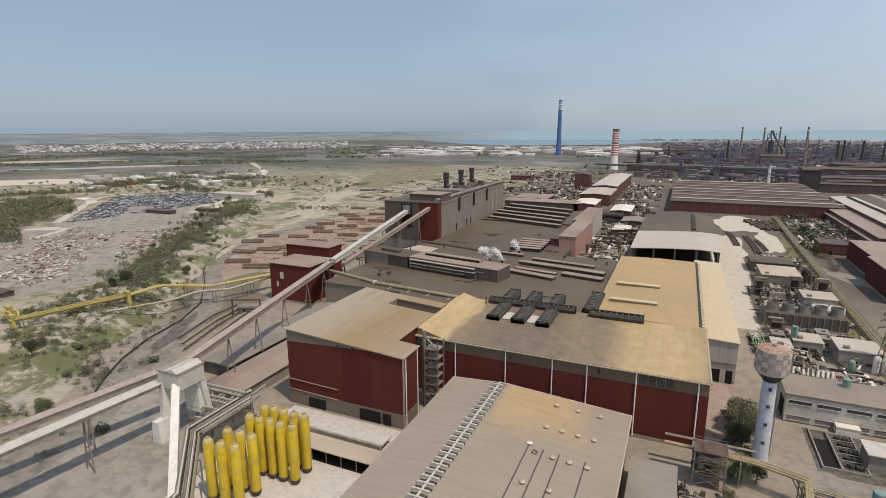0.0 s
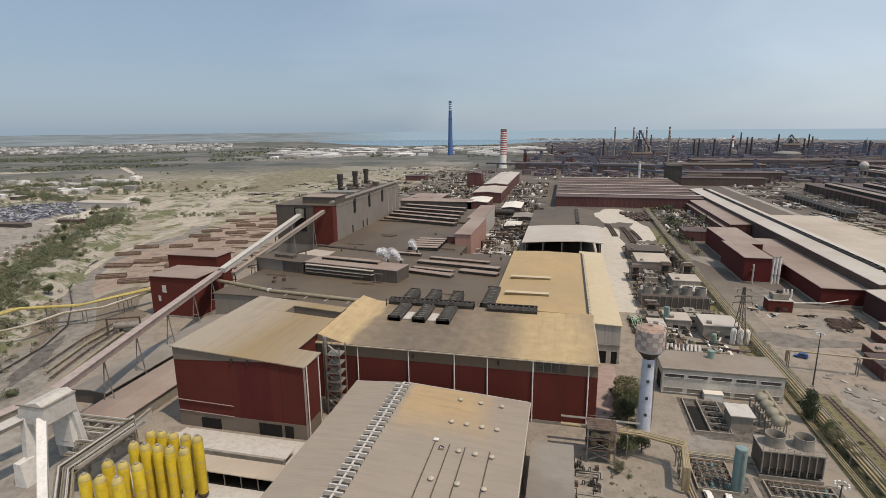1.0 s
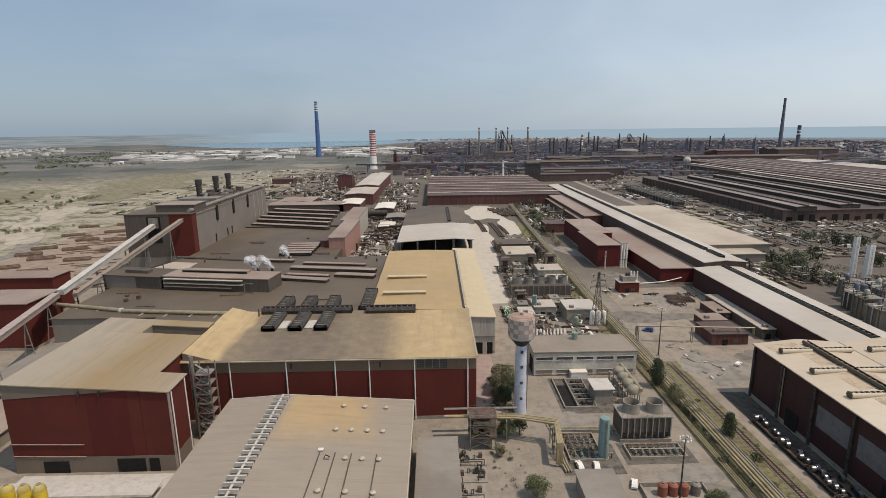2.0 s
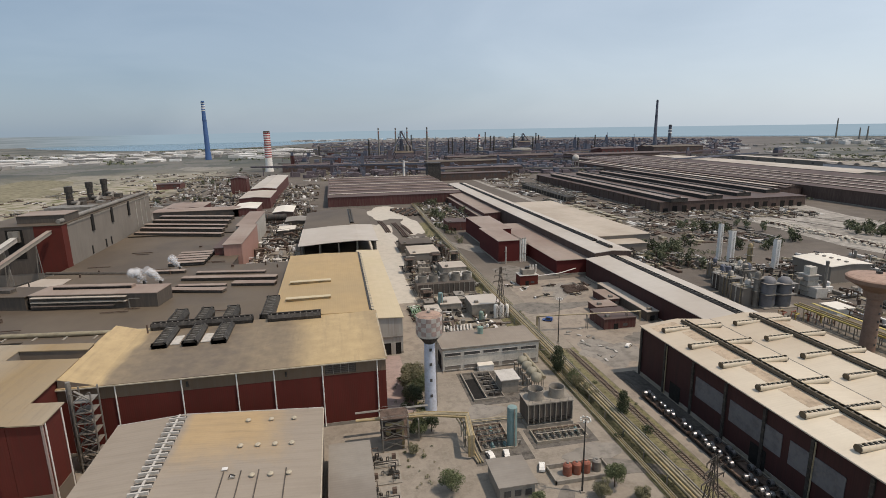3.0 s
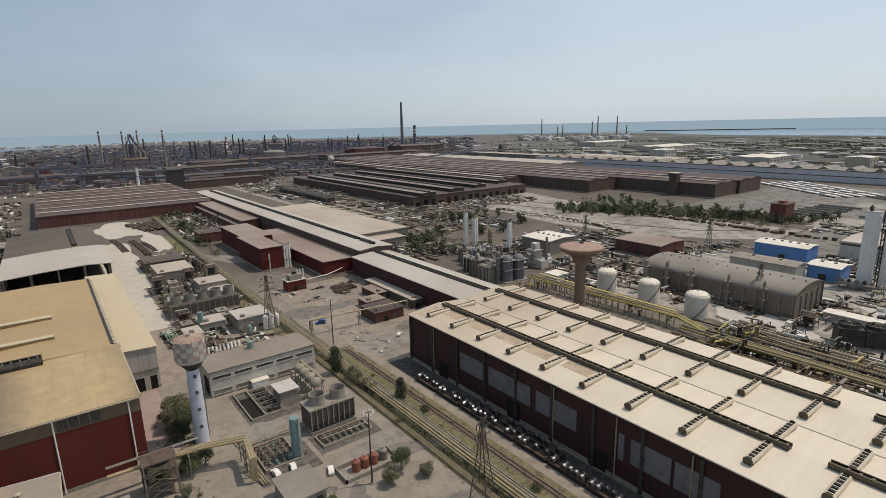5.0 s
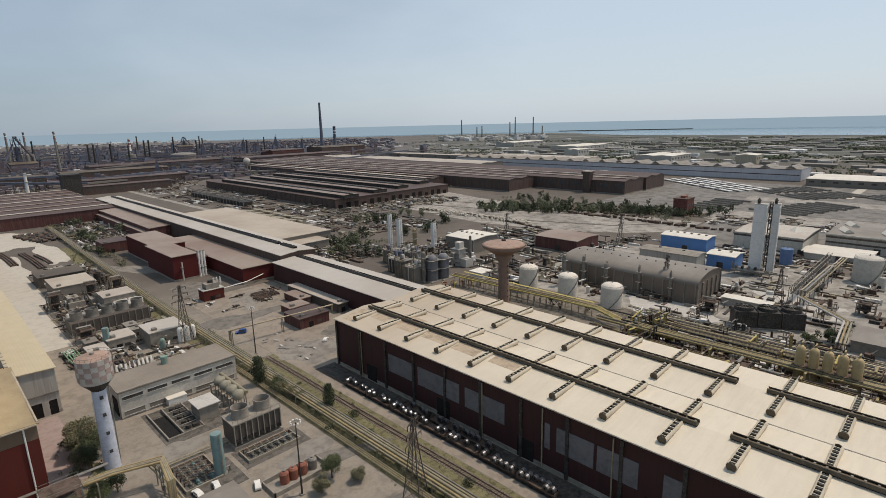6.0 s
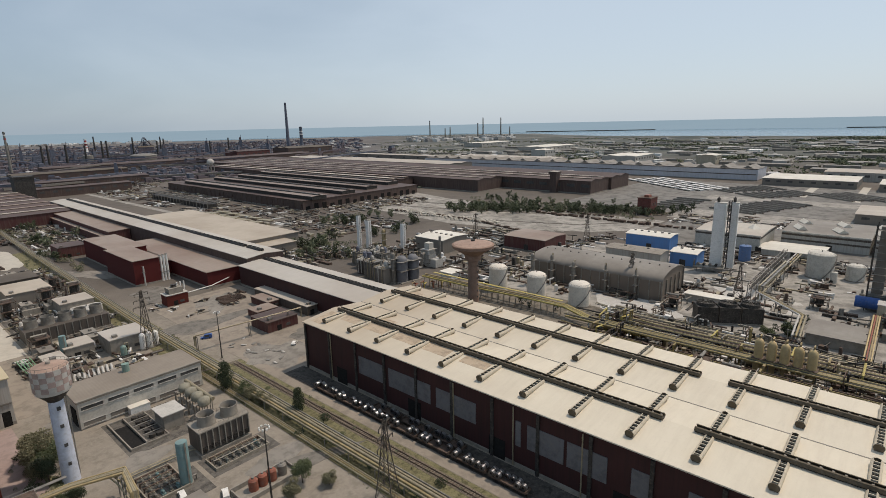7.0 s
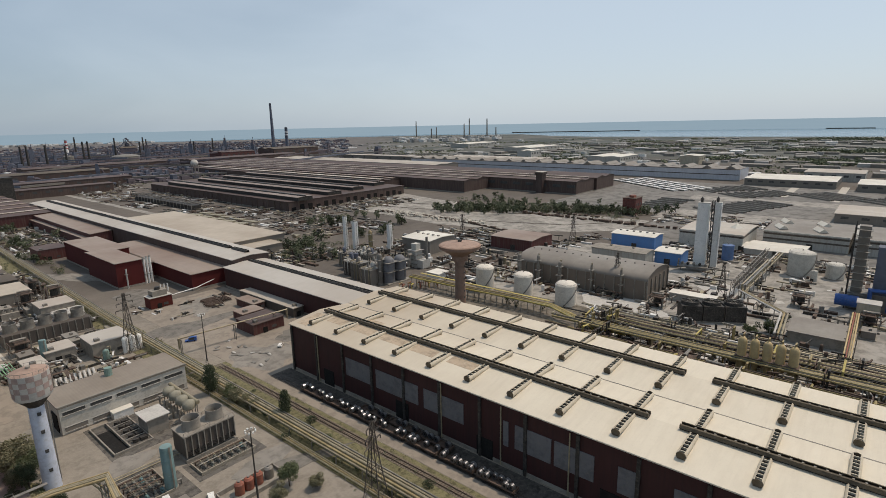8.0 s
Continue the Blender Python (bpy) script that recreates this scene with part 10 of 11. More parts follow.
for i in range(420):
    a = rs.random()
    sprout(-630 - a * 160 + rs.uniform(-75, 15), 320 + a * 140 + rs.uniform(-25, 25), rs.uniform(3.6, 6.8), rs.random() < 0.45)
for i in range(85):
    x, y = along_bank(15)
    plant(W_BUSH[rt.randrange(2)], x, y, rs.uniform(0.6, 1.6), None, bank_z(x, y))
for i in range(12):
    x, y = along_bank(13)
    plant(T_BROAD[rt.randrange(2)], x, y, rs.uniform(0.5, 1.1), None, bank_z(x, y))
for i in range(320):
    x, y = along_bank(12)
    if y > 215:
        sprout(x, y, rs.uniform(1.8, 4.2), rs.random() < 0.15, bank_z(x, y))
for i in range(2300):
    x, y = along_bank(17)
    if noise.noise((x * 0.03, y * 0.03, 1.0)) < -0.1:
        continue
    sprout(x, y, rs.uniform(0.6, 2.4), rs.random() < 0.4, bank_z(x, y))
for i in range(380):
    x, y = -275 + rs.gauss(0, 28), 140 + rs.gauss(0, 45)
    if (x + 200) * 0.93 + (y - 123) * 0.37 > -10:
        continue
    sprout(x, y, rs.uniform(0.5, 2.0), rs.random() < 0.5, bank_z(x, y))
for i in range(170):
    f = rs.random()
    sprout(-690 - f * 330 + rs.uniform(-16, 16), 640 + f * 90 + rs.gauss(0, 14), rs.uniform(2.5, 5.5))
for (xa, ya), (xb, yb), n, w, s0, s1 in (((-990, 430), (-880, 580), 90, 9, 3.5, 6.0), ((-943, 594), (-925, 800), 110, 12, 4.0, 7.5), ((-840, 770), (-795, 850), 50, 9, 4.0, 7.0), ((-830, 448), (-700, 400), 60, 14, 5.0, 8.5),
                                     ((-340, 227), (-428, 371), 190, 9, 1.6, 3.6), ((-428, 371), (-490, 510), 150, 10, 1.6, 4.2), ((-567, 621), (-600, 660), 30, 8, 3.0, 5.0), ((-452, 544), (-398, 566), 40, 8, 1.5, 3.0),
                                     ((-549, 275), (-596, 292), 14, 5, 5.0, 8.0), ((-418, 340), (-426, 348), 10, 4, 3.0, 5.5), ((-1100, 800), (-960, 960), 60, 20, 3.0, 6.0), ((-520, 700), (-545, 860), 40, 8, 1.5, 3.5)):
    for _ in range(n):
        f = rs.random()
        x, y = xa + (xb - xa) * f + rs.gauss(0, w), ya + (yb - ya) * f + rs.gauss(0, w)
        sprout(x, y, rs.uniform(s0, s1), rs.random() < 0.15, bank_z(x, y))
for i in range(120):
    sprout(rs.uniform(-960, -700), rs.uniform(700, 850), rs.uniform(3, 6))
for i in range(90):
    sprout(rs.uniform(-1000, -640), rs.uniform(520, 640), rs.uniform(1.5, 4.0))


# chimneys and blast furnaces
def chimney(x, y, h, r, mat, label, bands=(), r_top=None, name="chimney", platforms=2):
    t = thing(name, x, y, 0, 0, label, "chimney", "chimneys")
    rt_ = r_top or r * 0.6
    part("shaft", Geo().lathe([(r * 1.25, 0), (r, h * 0.12), (rt_, h), (rt_ * 0.8, h)], 18), mat, t, "", True)
    for z0, z1, m in bands:
        ra = r + (rt_ - r) * (z0 / h) + 0.12
        rb = r + (rt_ - r) * (z1 / h) + 0.12
        part("painted_band", Geo().lathe([(ra, z0), (rb, z1)], 18), m, t, "", True)
    for k in range(platforms):
        z = h * (0.97 - 0.3 * k)
        rr_ = r + (rt_ - r) * (z / h)
        part("platform", Geo().lathe([(rr_ + 1.4, z), (rr_ + 1.4, z + 0.4)], 18), M_DARKSTEEL, t)
    return t


M_REDPAINT = plain("signal_red_paint", (0.36, 0.06, 0.06), 0.6, var=0.15)
M_BLUESTK = plain("blue_chimney_paint", (0.06, 0.13, 0.3), 0.6, var=0.12)
chimney(-430, 2030, 200, 9.0, M_BLUESTK, "very tall blue chimney with white banded tip", [(166 + 8 * i, 170 + 8 * i, M_WHITE) for i in range(4)], 5.5)
chimney(-155, 1380, 97, 8.5, M_WHITE, "stout red and white striped chimney", [(34 + 5.6 * i, 36.8 + 5.6 * i, M_REDPAINT) for i in range(11)] + [(94.5, 96.8, M_RUST)], 7.6)
chimney(1449, 2260, 204, 8.0, M_HAZESTEEL, "very tall slim dark chimney", (), 4.5)
chimney(1168, 1733, 95, 6.5, M_HAZESTEEL, "dark chimney with pale bands near its top", [(66, 70, M_WHITE), (76, 80, M_WHITE)], 5.2)
for x, y, h in ((2714, 2516, 112), (2730, 2350, 70), (2743, 2130, 90), (2745, 2090, 122), (2753, 1960, 119), (2760, 2420, 62), (2762, 1900, 66)):
    chimney(x, y, h, 4.5, M_STEEL, "slim far refinery stack", (), 3.0, "refinery_stack", 1)
for x, y, h in ((154, 1862, 100), (205, 1800, 99), (250, 1850, 100), (276, 1603, 100), (330, 1905, 70), (110, 1700, 64), (430, 1760, 62), (500, 1850, 56), (-40, 1650, 50), (560, 1900, 66), (575, 1905, 66), (700, 2050, 72), (760, 2000, 58), (830, 2150, 70), (845, 2160, 62), (900, 1900, 54), (1020, 2000, 60), (640, 2250, 76), (390, 1830, 60), (405, 1836, 60), (300, 2100, 72)):
    chimney(x, y, h, 3.2, M_STEEL if h > 80 else M_DARKSTEEL, "slim grey works stack", [(h * 0.9, h * 0.93, M_WHITE), (h * 0.82, h * 0.85, M_REDPAINT)] if h > 80 else (), 2.2, "works_stack", 1)
chimney(127, 997, 41, 2.2, M_WHITE, "slim white stack beside the halls", (), 1.9, "works_stack", 2)
chimney(718, 2634, 62, 6, M_WHITE, "striped stack far in the works", [(14 * i + 8, 14 * i + 15, M_REDPAINT) for i in range(4)], 4.5)


def blast_furnace(x, y, h, rz, label, seed):
    r = random.Random(seed)
    t = thing("blast_furnace", x, y, 0, rz, label, "blast furnace", "blast furnaces")
    part("stack", Geo().lathe([(9, 0), (9, h * 0.2), (7, h * 0.35), (8, h * 0.4), (5, h * 0.68), (4, h * 0.72)], 16), M_HAZESTEEL, t, "", True)
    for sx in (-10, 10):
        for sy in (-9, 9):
            part("tower_leg", Geo().bar((sx, sy, 0), (sx * 0.8, sy * 0.8, h * 0.95), 1.0), M_HAZESTEEL, t)
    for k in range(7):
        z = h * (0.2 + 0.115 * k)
        part("gallery", Geo().box(-11 + k * 0.3, 11 - k * 0.3, -10 + k * 0.3, 10 - k * 0.3, z, z + 0.8), M_HAZEBROWN, t)
    part("uptake", Geo().tube([(0, 0, h * 0.7), (-3, 0, h * 0.9), (-3, 0, h), (3, 0, h), (3, 0, h * 0.9)], 1.6, 8), M_HAZESTEEL, t, "", True)
    part("downcomer", Geo().tube([(0, 0, h * 0.97), (24, 5, h * 0.55), (34, 8, h * 0.4), (34, 8, 2)], 2.2, 8), M_HAZEBROWN, t, "", True)
    part("skip_bridge", Geo().bar((-7, 0, h * 0.8), (-44, -10, 3), 3.0, 2.4), M_HAZESTEEL, t)
    for k in range(3):
        part("stove", Geo().lathe([(4.6, 0), (4.6, h * 0.42), (3.6, h * 0.48), (0.3, h * 0.5)], 14, 18 + k * 11.5, 30), M_STEEL, t, "domed hot stove", True)
    part("cast_house", Geo().box(-30, 30, -34, -9, 0, 22), M_HAZEBROWN, t)
    part("cast_house_roof", Geo().prism([(-35, 22), (-8, 22), (-21, 27)], "x", -31, 31), M_ROOF_DARK, t)
    return t


for i, (x, y, h, rz) in enumerate(((217, 1745, 89, 10), (921, 2560, 62, -10))):
    blast_furnace(x, y, h, rz, "dark blast furnace with galleries and downcomer", i)
for x, y, r, h in ((625, 1755, 36, 22), (520, 1905, 14, 24), (-700, 2300, 20, 12), (-640, 2320, 20, 12)):
    tank(x, y, r, h, M_STEEL, "wide grey gas holder far in the works", 0.08, "gas_holder", "gas holders", False)

# mid-distance works buildings
rf = random.Random(33)
def works_halls(rows):
    """Plain halls of the works: x0, x1, y0, y1, eaves height, wall, roof, label."""
    for x0, x1, y0, y1, h, wm, rm, lab in rows:
        t = shed("works_hall", x0, x1, y0, y1, h, wm, rm, lab if len(lab.split()) > 3 else lab + " far off", h * 0.1, "x" if x1 - x0 > y1 - y0 else "y", 1 if min(x1 - x0, y1 - y0) < 45 else 2, plinth=0, group="far works halls")
        l = max(x1 - x0, y1 - y0)
        n = min(8, int(l / 14))
        for k in range(n):
            f = (k + 0.5) / n
            if x1 - x0 > y1 - y0:
                part("window", Geo().box((x1 - x0) * f - 3, (x1 - x0) * f + 3, -0.2, -0.02, h * 0.5, h * 0.75), M_GLASS, t)
            else:
                part("window", Geo().box(-0.2, -0.02, (y1 - y0) * f - 3, (y1 - y0) * f + 3, h * 0.5, h * 0.75), M_GLASS, t)


# near
works_halls((
    (-119, -84, 806, 1030, 17, M_REDDULL, M_ROOF_LONG, "dull red long shed with pale roof"),
    (-122, -83.5, 722, 805, 14, M_REDDULL, M_ROOF_PALE, "dull red shed with pale stepped roof"),
    (-163, -139, 906, 936, 24, M_REDDULL, M_ROOF_BROWN, "square dull red tower block"),
    (-116, -90, 640, 690, 12, M_REDDULL, M_ROOF_WHITE, "red house with pale gable roof"),
    (-68, -47, 600, 648, 12, M_BROWNCLAD, M_ROOF_WHITE, "grey house with pale gable roof"),
    (-56, -41, 519, 545, 6, M_DARKCLAD, M_ROOF_WHITE, "small dark house with white roof"),
    (-52, -30, 560, 590, 8, M_DARKCLAD, M_ROOF_GREY, "dark low plant house"),
    (-200, -110, 640, 668, 12, M_DARKCLAD, M_ROOF_TAN, "long low works shed with tan roof"),
    (-205, -160, 690, 740, 9, M_REDDULL, M_ROOF_TAN, "low red works shed"),
    (-307, -268, 1020, 1050, 9, M_REDDULL, M_ROOF_BROWN, "low red works shed far off"),
    (196, 330, 1000, 1030, 13, M_BROWNCLAD, M_ROOF_BROWN, "brown works hall behind the cross hall"),
))
# iron side
works_halls((
    (200, 400, 1110, 1150, 14, M_BROWNCLAD, M_ROOF_BROWN, "long brown works hall"),
    (60, 190, 1240, 1290, 18, M_BROWNCLAD, M_ROOF_DARK, "long dark works hall"),
    (-120, 40, 1330, 1370, 16, M_BROWNCLAD, M_ROOF_BROWN, "brown works hall"),
    (-60, -30, 1420, 1450, 30, M_BANDGREY, M_ROOF_GREY, "square grey works block"),
    (220, 420, 1280, 1330, 18, M_BROWNCLAD, M_ROOF_DARK, "long dark works hall"),
    (300, 600, 1420, 1470, 20, M_BROWNCLAD, M_ROOF_BROWN, "long brown works hall"),
    (640, 960, 1380, 1440, 20, M_BROWNCLAD, M_ROOF_BROWN, "long brown works hall"),
    (960, 1130, 1500, 1590, 30, M_BROWNCLAD, M_ROOF_DARK, "tall dark works hall"),
    (820, 930, 1560, 1640, 26, M_REDDULL, M_ROOF_BROWN, "tall reddish works hall"),
    (830, 905, 720, 1300, 16, M_BANDGREY, M_ROOF_PALE, "long grey hall with pale roof"),
    (1040, 1075, 880, 1300, 14, M_BANDGREY, M_ROOF_PALE, "long grey hall with pale roof"),
))
# east side
works_halls((
    (903, 985, 60, 172, 10, M_BANDGREY, M_ROOF_WHITE, "low warehouse with white roof"),
    (886, 960, -70, 36, 10, M_BANDGREY, M_ROOF_WHITE, "low warehouse with white roof"),
    (1012, 1080, 34, 110, 13, M_LIGHTCLAD, M_ROOF_PALE, "far warehouse with wavy roof"),
    (618, 682, -70, 39, 9, M_BANDGREY, M_ROOF_PALE, "low pale-roofed store"),
    (1313, 1370, 785, 830, 18, M_CONCLIGHT, M_ROOF_WHITE, "square white block far off"),
    (1190, 1300, 480, 560, 16, M_LIGHTCLAD, M_ROOF_WHITE, "pale far factory"),
    (1250, 1300, 330, 370, 18, M_CREAM, M_ROOF_WHITE, "cream far factory block"),
    (1080, 1140, 620, 900, 14, M_LIGHTCLAD, M_ROOF_PALE, "pale far warehouse"),
    (1500, 1700, 900, 1000, 16, M_LIGHTCLAD, M_ROOF_WHITE, "pale far warehouse"),
    (1700, 1900, 1300, 1390, 16, M_LIGHTCLAD, M_ROOF_WHITE, "pale far factory hall"),
))
drum = thing("drum_gallery", -98, 589, 0, 0, "large dark ribbed duct between the houses", "duct")
part("duct", Geo().cyl((0, 0, 9), (45, -3, 9), 3.4, 14), M_DARKSTEEL, drum, "", True)
for k in range(6):
    part("rib", Geo().cyl((k * 8.4 + 1, -k * 0.5, 9), (k * 8.4 + 1.8, -k * 0.55, 9), 3.7, 14), M_RUST, drum)
    part("leg", Geo().bar((k * 8.4 + 1, -k * 0.5, 0), (k * 8.4 + 1, -k * 0.5, 6), 0.7), M_STEEL, drum)

# clutter of the far works: plant groups, pipe bridges, towers
strew([(rf.uniform(-65, -30), rf.uniform(545, 700)) for _ in range(10)], (2, 8, 1, 6), 40)
litter_area(-66, -30, 470, 700, 90, 40, 6.0, 7.0)
litter_area(-68, -31, 345, 470, 70, 46, 4.0, 6.0)
tank(-50, 412, 7.0, 3.6, M_CONCLIGHT, "low round open tank with white rim", 0.01, "round_tank", "", False)
for k in range(7):
    dk = thing("plant_duct", -66 + k * 4.5, 440 + k * 14, 0, rf.uniform(-25, 25), "dark bent duct between the halls", "duct", "plant ducts")
    part("duct", Geo().tube([(0, 0, 0), (0, 0, 6 + k % 3), (8, 4, 6 + k % 3), (14, 4, 3)], 0.9, 10), M_DARKSTEEL if k % 2 else M_RUST, dk, "", True)
litter_area(-190, -30, 545, 1000, 380, 41, 7.0, 6.0, lambda x, y: not (-125 < x < -80 and y > 640) and not (-70 < x < -45 and 595 < y < 650))
litter_area(268, 378, 606, 1080, 120, 42, 9.0, 3.5)
litter_area(-480, -170, 660, 1400, 110, 47, 10.0, 4.0)
litter_area(-60, 400, 1060, 1450, 200, 48, 10.0, 9.0)
litter_area(100, 160, 540, 700, 100, 49, 5.0, 5.0)
litter_area(-330, -130, 760, 1250, 170, 50, 8.0, 7.0, lambda x, y: not (-125 < x < -80))
for k in range(80):
    x, y = rf.uniform(-100, 1300), rf.uniform(1180, 2400)
    h = rf.uniform(8, 20) if k % 5 else rf.uniform(24, 38)
    w = rf.uniform(8, 30) if k % 5 else rf.uniform(6, 12)
    t = thing("plant_block", x, y, 0, rf.choice((0, 15, -20)), "dark works block with ducts far off", "plant building", "far plant blocks")
    m = rf.choice((M_HAZESTEEL, M_HAZEBROWN, M_HAZESTEEL, M_HAZEBROWN, M_MAROON))
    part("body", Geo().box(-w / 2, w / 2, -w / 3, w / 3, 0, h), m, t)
    part("upper_deck", Geo().box(-w / 2.6, w / 3, -w / 4, w / 4, h, h + rf.uniform(2, 9)), M_HAZESTEEL, t)
    part("duct", Geo().tube([(w / 2, 0, h * 0.8), (w, 0, h * 0.8), (w * 1.6, w * 0.4, h * 0.3)], 1.6, 6), M_HAZEBROWN, t)
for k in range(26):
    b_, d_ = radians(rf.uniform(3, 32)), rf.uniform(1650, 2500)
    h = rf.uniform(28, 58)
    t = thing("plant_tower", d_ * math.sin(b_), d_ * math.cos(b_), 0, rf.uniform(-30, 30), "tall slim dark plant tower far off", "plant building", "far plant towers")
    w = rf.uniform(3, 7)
    part("shaft", Geo().box(-w, w, -w, w, 0, h * 0.8), M_HAZESTEEL, t)
    part("head", Geo().box(-w * 0.6, w * 0.6, -w * 0.6, w * 0.6, h * 0.8, h), M_HAZEBROWN, t)
    part("mast", Geo().cyl((w * 0.4, 0, h), (w * 0.4, 0, h * 1.18), 0.8, 6), M_HAZESTEEL, t)
for k in range(60):
    x, y = rf.uniform(-200, 1100), rf.uniform(1080, 2400)
    l = rf.uniform(120, 380)
    a = rf.choice((0, -18, -30, -45, 12, -25))
    t = thing("overhead_conveyor", x, y, 0, a, "long rusty overhead conveyor far off", "conveyor", "far conveyors")
    z = rf.uniform(6, 20)
    part("casing", Geo().bar((0, 0, z), (l, 0, z + rf.uniform(-8, 12)), 4.0, 3.4), rf.choice((M_HAZEBROWN, M_HAZESTEEL, M_BANDGREY)), t)
    for f in (0.15, 0.5, 0.85):
        part("trestle", Geo().bar((l * f, 0, 0), (l * f, 0, z), 1.4), M_HAZEBROWN, t)

# stock rows in the far yards
row_p = thing("pipe_stock_row", 0, 0, 0, 0, "long dark row of stocked pipes", "pipe stock", "pipe stock rows")
for j in range(4):
    part("pipe_layer", Geo().box(-24, 24, -3 + j * 1.5, -2.2 + j * 1.5, 0, 1.2 + (j % 2) * 0.5), M_STEEL if j % 2 else M_RUST, row_p)
def stock_field(proto, x, y, turn, length, side, n, pieces=1, wide=0.9, high=1.0, own=48.0):
    """Parallel rows from a corner: along the turn, then stepped sideways."""
    a = radians(turn)
    d, q = Vector((-math.cos(a), -math.sin(a))), Vector((-math.sin(a), math.cos(a)))
    for k in range(n):
        for j in range(pieces):
            l = length / pieces
            c = Vector((x, y)) + d * (l * (j + 0.5)) + q * (side[0] + (side[1] - side[0]) * k / max(1, n - 1))
            o = put(proto, c.x, c.y, 0.05, turn)
            o.scale = (l * rf.uniform(0.72, 0.9) / own, wide, high)


stock_field(row_p, 851, 203, 51, 118, (-44, 38), 8, 2)
stock_field(row_p, 823, 103, 49, 80, (-48, 4), 6)
stock_field(row_p, 823, 20, 49, 80, (-48, 30), 6)
stock_field(row_p, 698, 228, 84, 46, (-2, 76), 6)
stock_field(row_p, 692, 152, 66, 60, (-46, 53), 9)
white_row = thing("sheet_stock_row", 0, 0, 0, 0, "row of pale stocked sheets", "sheet stock", "sheet stock rows")
part("sheet_load", Geo().box(-26, 26, -4, 4, 0, 2.0), M_TOWER, white_row)
# low dark bar along one side of the pale load
part("dark_sheet_load", Geo().box(-26, 26, 4.4, 7.5, 0, 1.4), M_DARKSTEEL, white_row)
stock_field(white_row, 884, 362, 53, 172, (-52, 6), 5, 5, 0.8, 0.8, 52.0)
strip("road", 786, 900, 101, 111, 0.06, M_SAND, "pale road between the stock fields")
strip("road", 770, 935, 46, 55, 0.06, M_SAND, "pale road between the stock fields")
strip("road", 716, 752, -60, 200, 0.055, M_GRAVEL, "wide pale gravel road by the stock fields")
strip("road", 560, 625, -60, 190, 0.05, M_GRAVEL, "pale gravel ground beside the stock fields")
M_BRICKRED = plain("sooty_brick_red", (0.15, 0.05, 0.04), 0.8, var=0.25)
rb = thing("red_block_house", 561, 207, 0, 0, "brick-red square block among the trees", "building")
part("wall", Geo().box(0, 19, 0, 14, 0, 17), M_BRICKRED, rb)
part("roof", Geo().box(-0.5, 19.5, -0.5, 14.5, 17, 17.6), M_RUST, rb)
part("roof_tank", Geo().box(5, 12, 4, 9, 17.6, 20), M_ORANGE, rb)
for k in range(3):
    part("window", Geo().box(3 + k * 5, 5 + k * 5, -0.15, -0.02, 9, 12), M_GLASS, rb)
pr = Geo()
for k in range(60):
    f_ = k / 59
    x, y = 425 + 8 * math.sin(f_ * 3.0) - 14 * f_ * f_, 462 - f_ * 190
    pr.box(x - 1.2, x + 1.2, y - 1.6, y + 1.2, 0, rf.uniform(0.8, 2.4))
    if k % 2:
        pr.box(505 + rf.uniform(-3, 3), 509, y - 150 - rf.uniform(0, 3), y - 147, 0, rf.uniform(1, 3))
        pr.box(526 + rf.uniform(-2, 2), 529, y - 40, y - 37, 0, rf.uniform(1, 2))
tagged(part("scrap_row", pr, M_RUST), "curved rows of dark scrap in the gravel yard", "scrap", "", "stuff")
# long open rack and stocked pipes behind the beige hall
rk = thing("long_rack", 300, 660, 0, 0, "long dark open steel rack with stocked tubes", "storage rack")
part("load", Geo().box(1, 13, 2, 176, 0, 6.0), M_DARKSTEEL, rk)
for k in range(19):
    part("frame", Geo().bar((0, k * 10, 0), (0, k * 10, 9), 0.5).bar((14, k * 10, 0), (14, k * 10, 9), 0.5).bar((0, k * 10, 9), (14, k * 10, 9), 0.5), M_STEEL, rk)
for x in (0, 7, 14):
    part("girder", Geo().bar((x, 0, 9.3), (x, 180, 9.3), 0.6), M_STEEL, rk)
for k in range(15):
    st = thing("tube_stack", 268 + (k % 3) * 13, 610 + (k // 3) * -24, 0.05, 12, "stack of rusty and pale stocked tubes", "pipe stock", "tube stacks")
    part("lower_load", Geo().box(-5, 5, -9, 9, 0, 2.2), M_RUST if k % 2 else M_CONC, st)
    part("upper_load", Geo().box(-3.5, 3.5, -9, 9, 2.2, 3.2), M_PIPE if k % 3 else M_RUST, st)
sph = thing("gas_sphere", 518, 1101, 0, 0, "white sphere tank raised on columns", "sphere tank")
part("shell", Geo().lathe([(0.5, 22)] + [(7.5 * math.sin(a), 29.5 - 7.5 * math.cos(a)) for a in (0.5, 0.9, 1.3, 1.57, 1.9, 2.3, 2.7)] + [(0.2, 37)], 20), M_CONCLIGHT, sph, "", True)
for a in range(6):
    part("leg", Geo().bar((7 * math.cos(a * 1.047), 7 * math.sin(a * 1.047), 0), (7 * math.cos(a * 1.047), 7 * math.sin(a * 1.047), 29), 1.0), M_STEEL, sph)
wl = Geo()
for k in range(420):
    f = rf.random()
    x, y = 431 + rf.gauss(0, 4), 310 + f * 150
    wl.box(x - 1.5, x + 1.5, y - 0.8, y + 0.8, 0, rf.uniform(0.5, 1.8))
tagged(part("white_rubble_row", wl, M_SAND), "long row of white rubble in the yard", "rubble", "", "stuff")

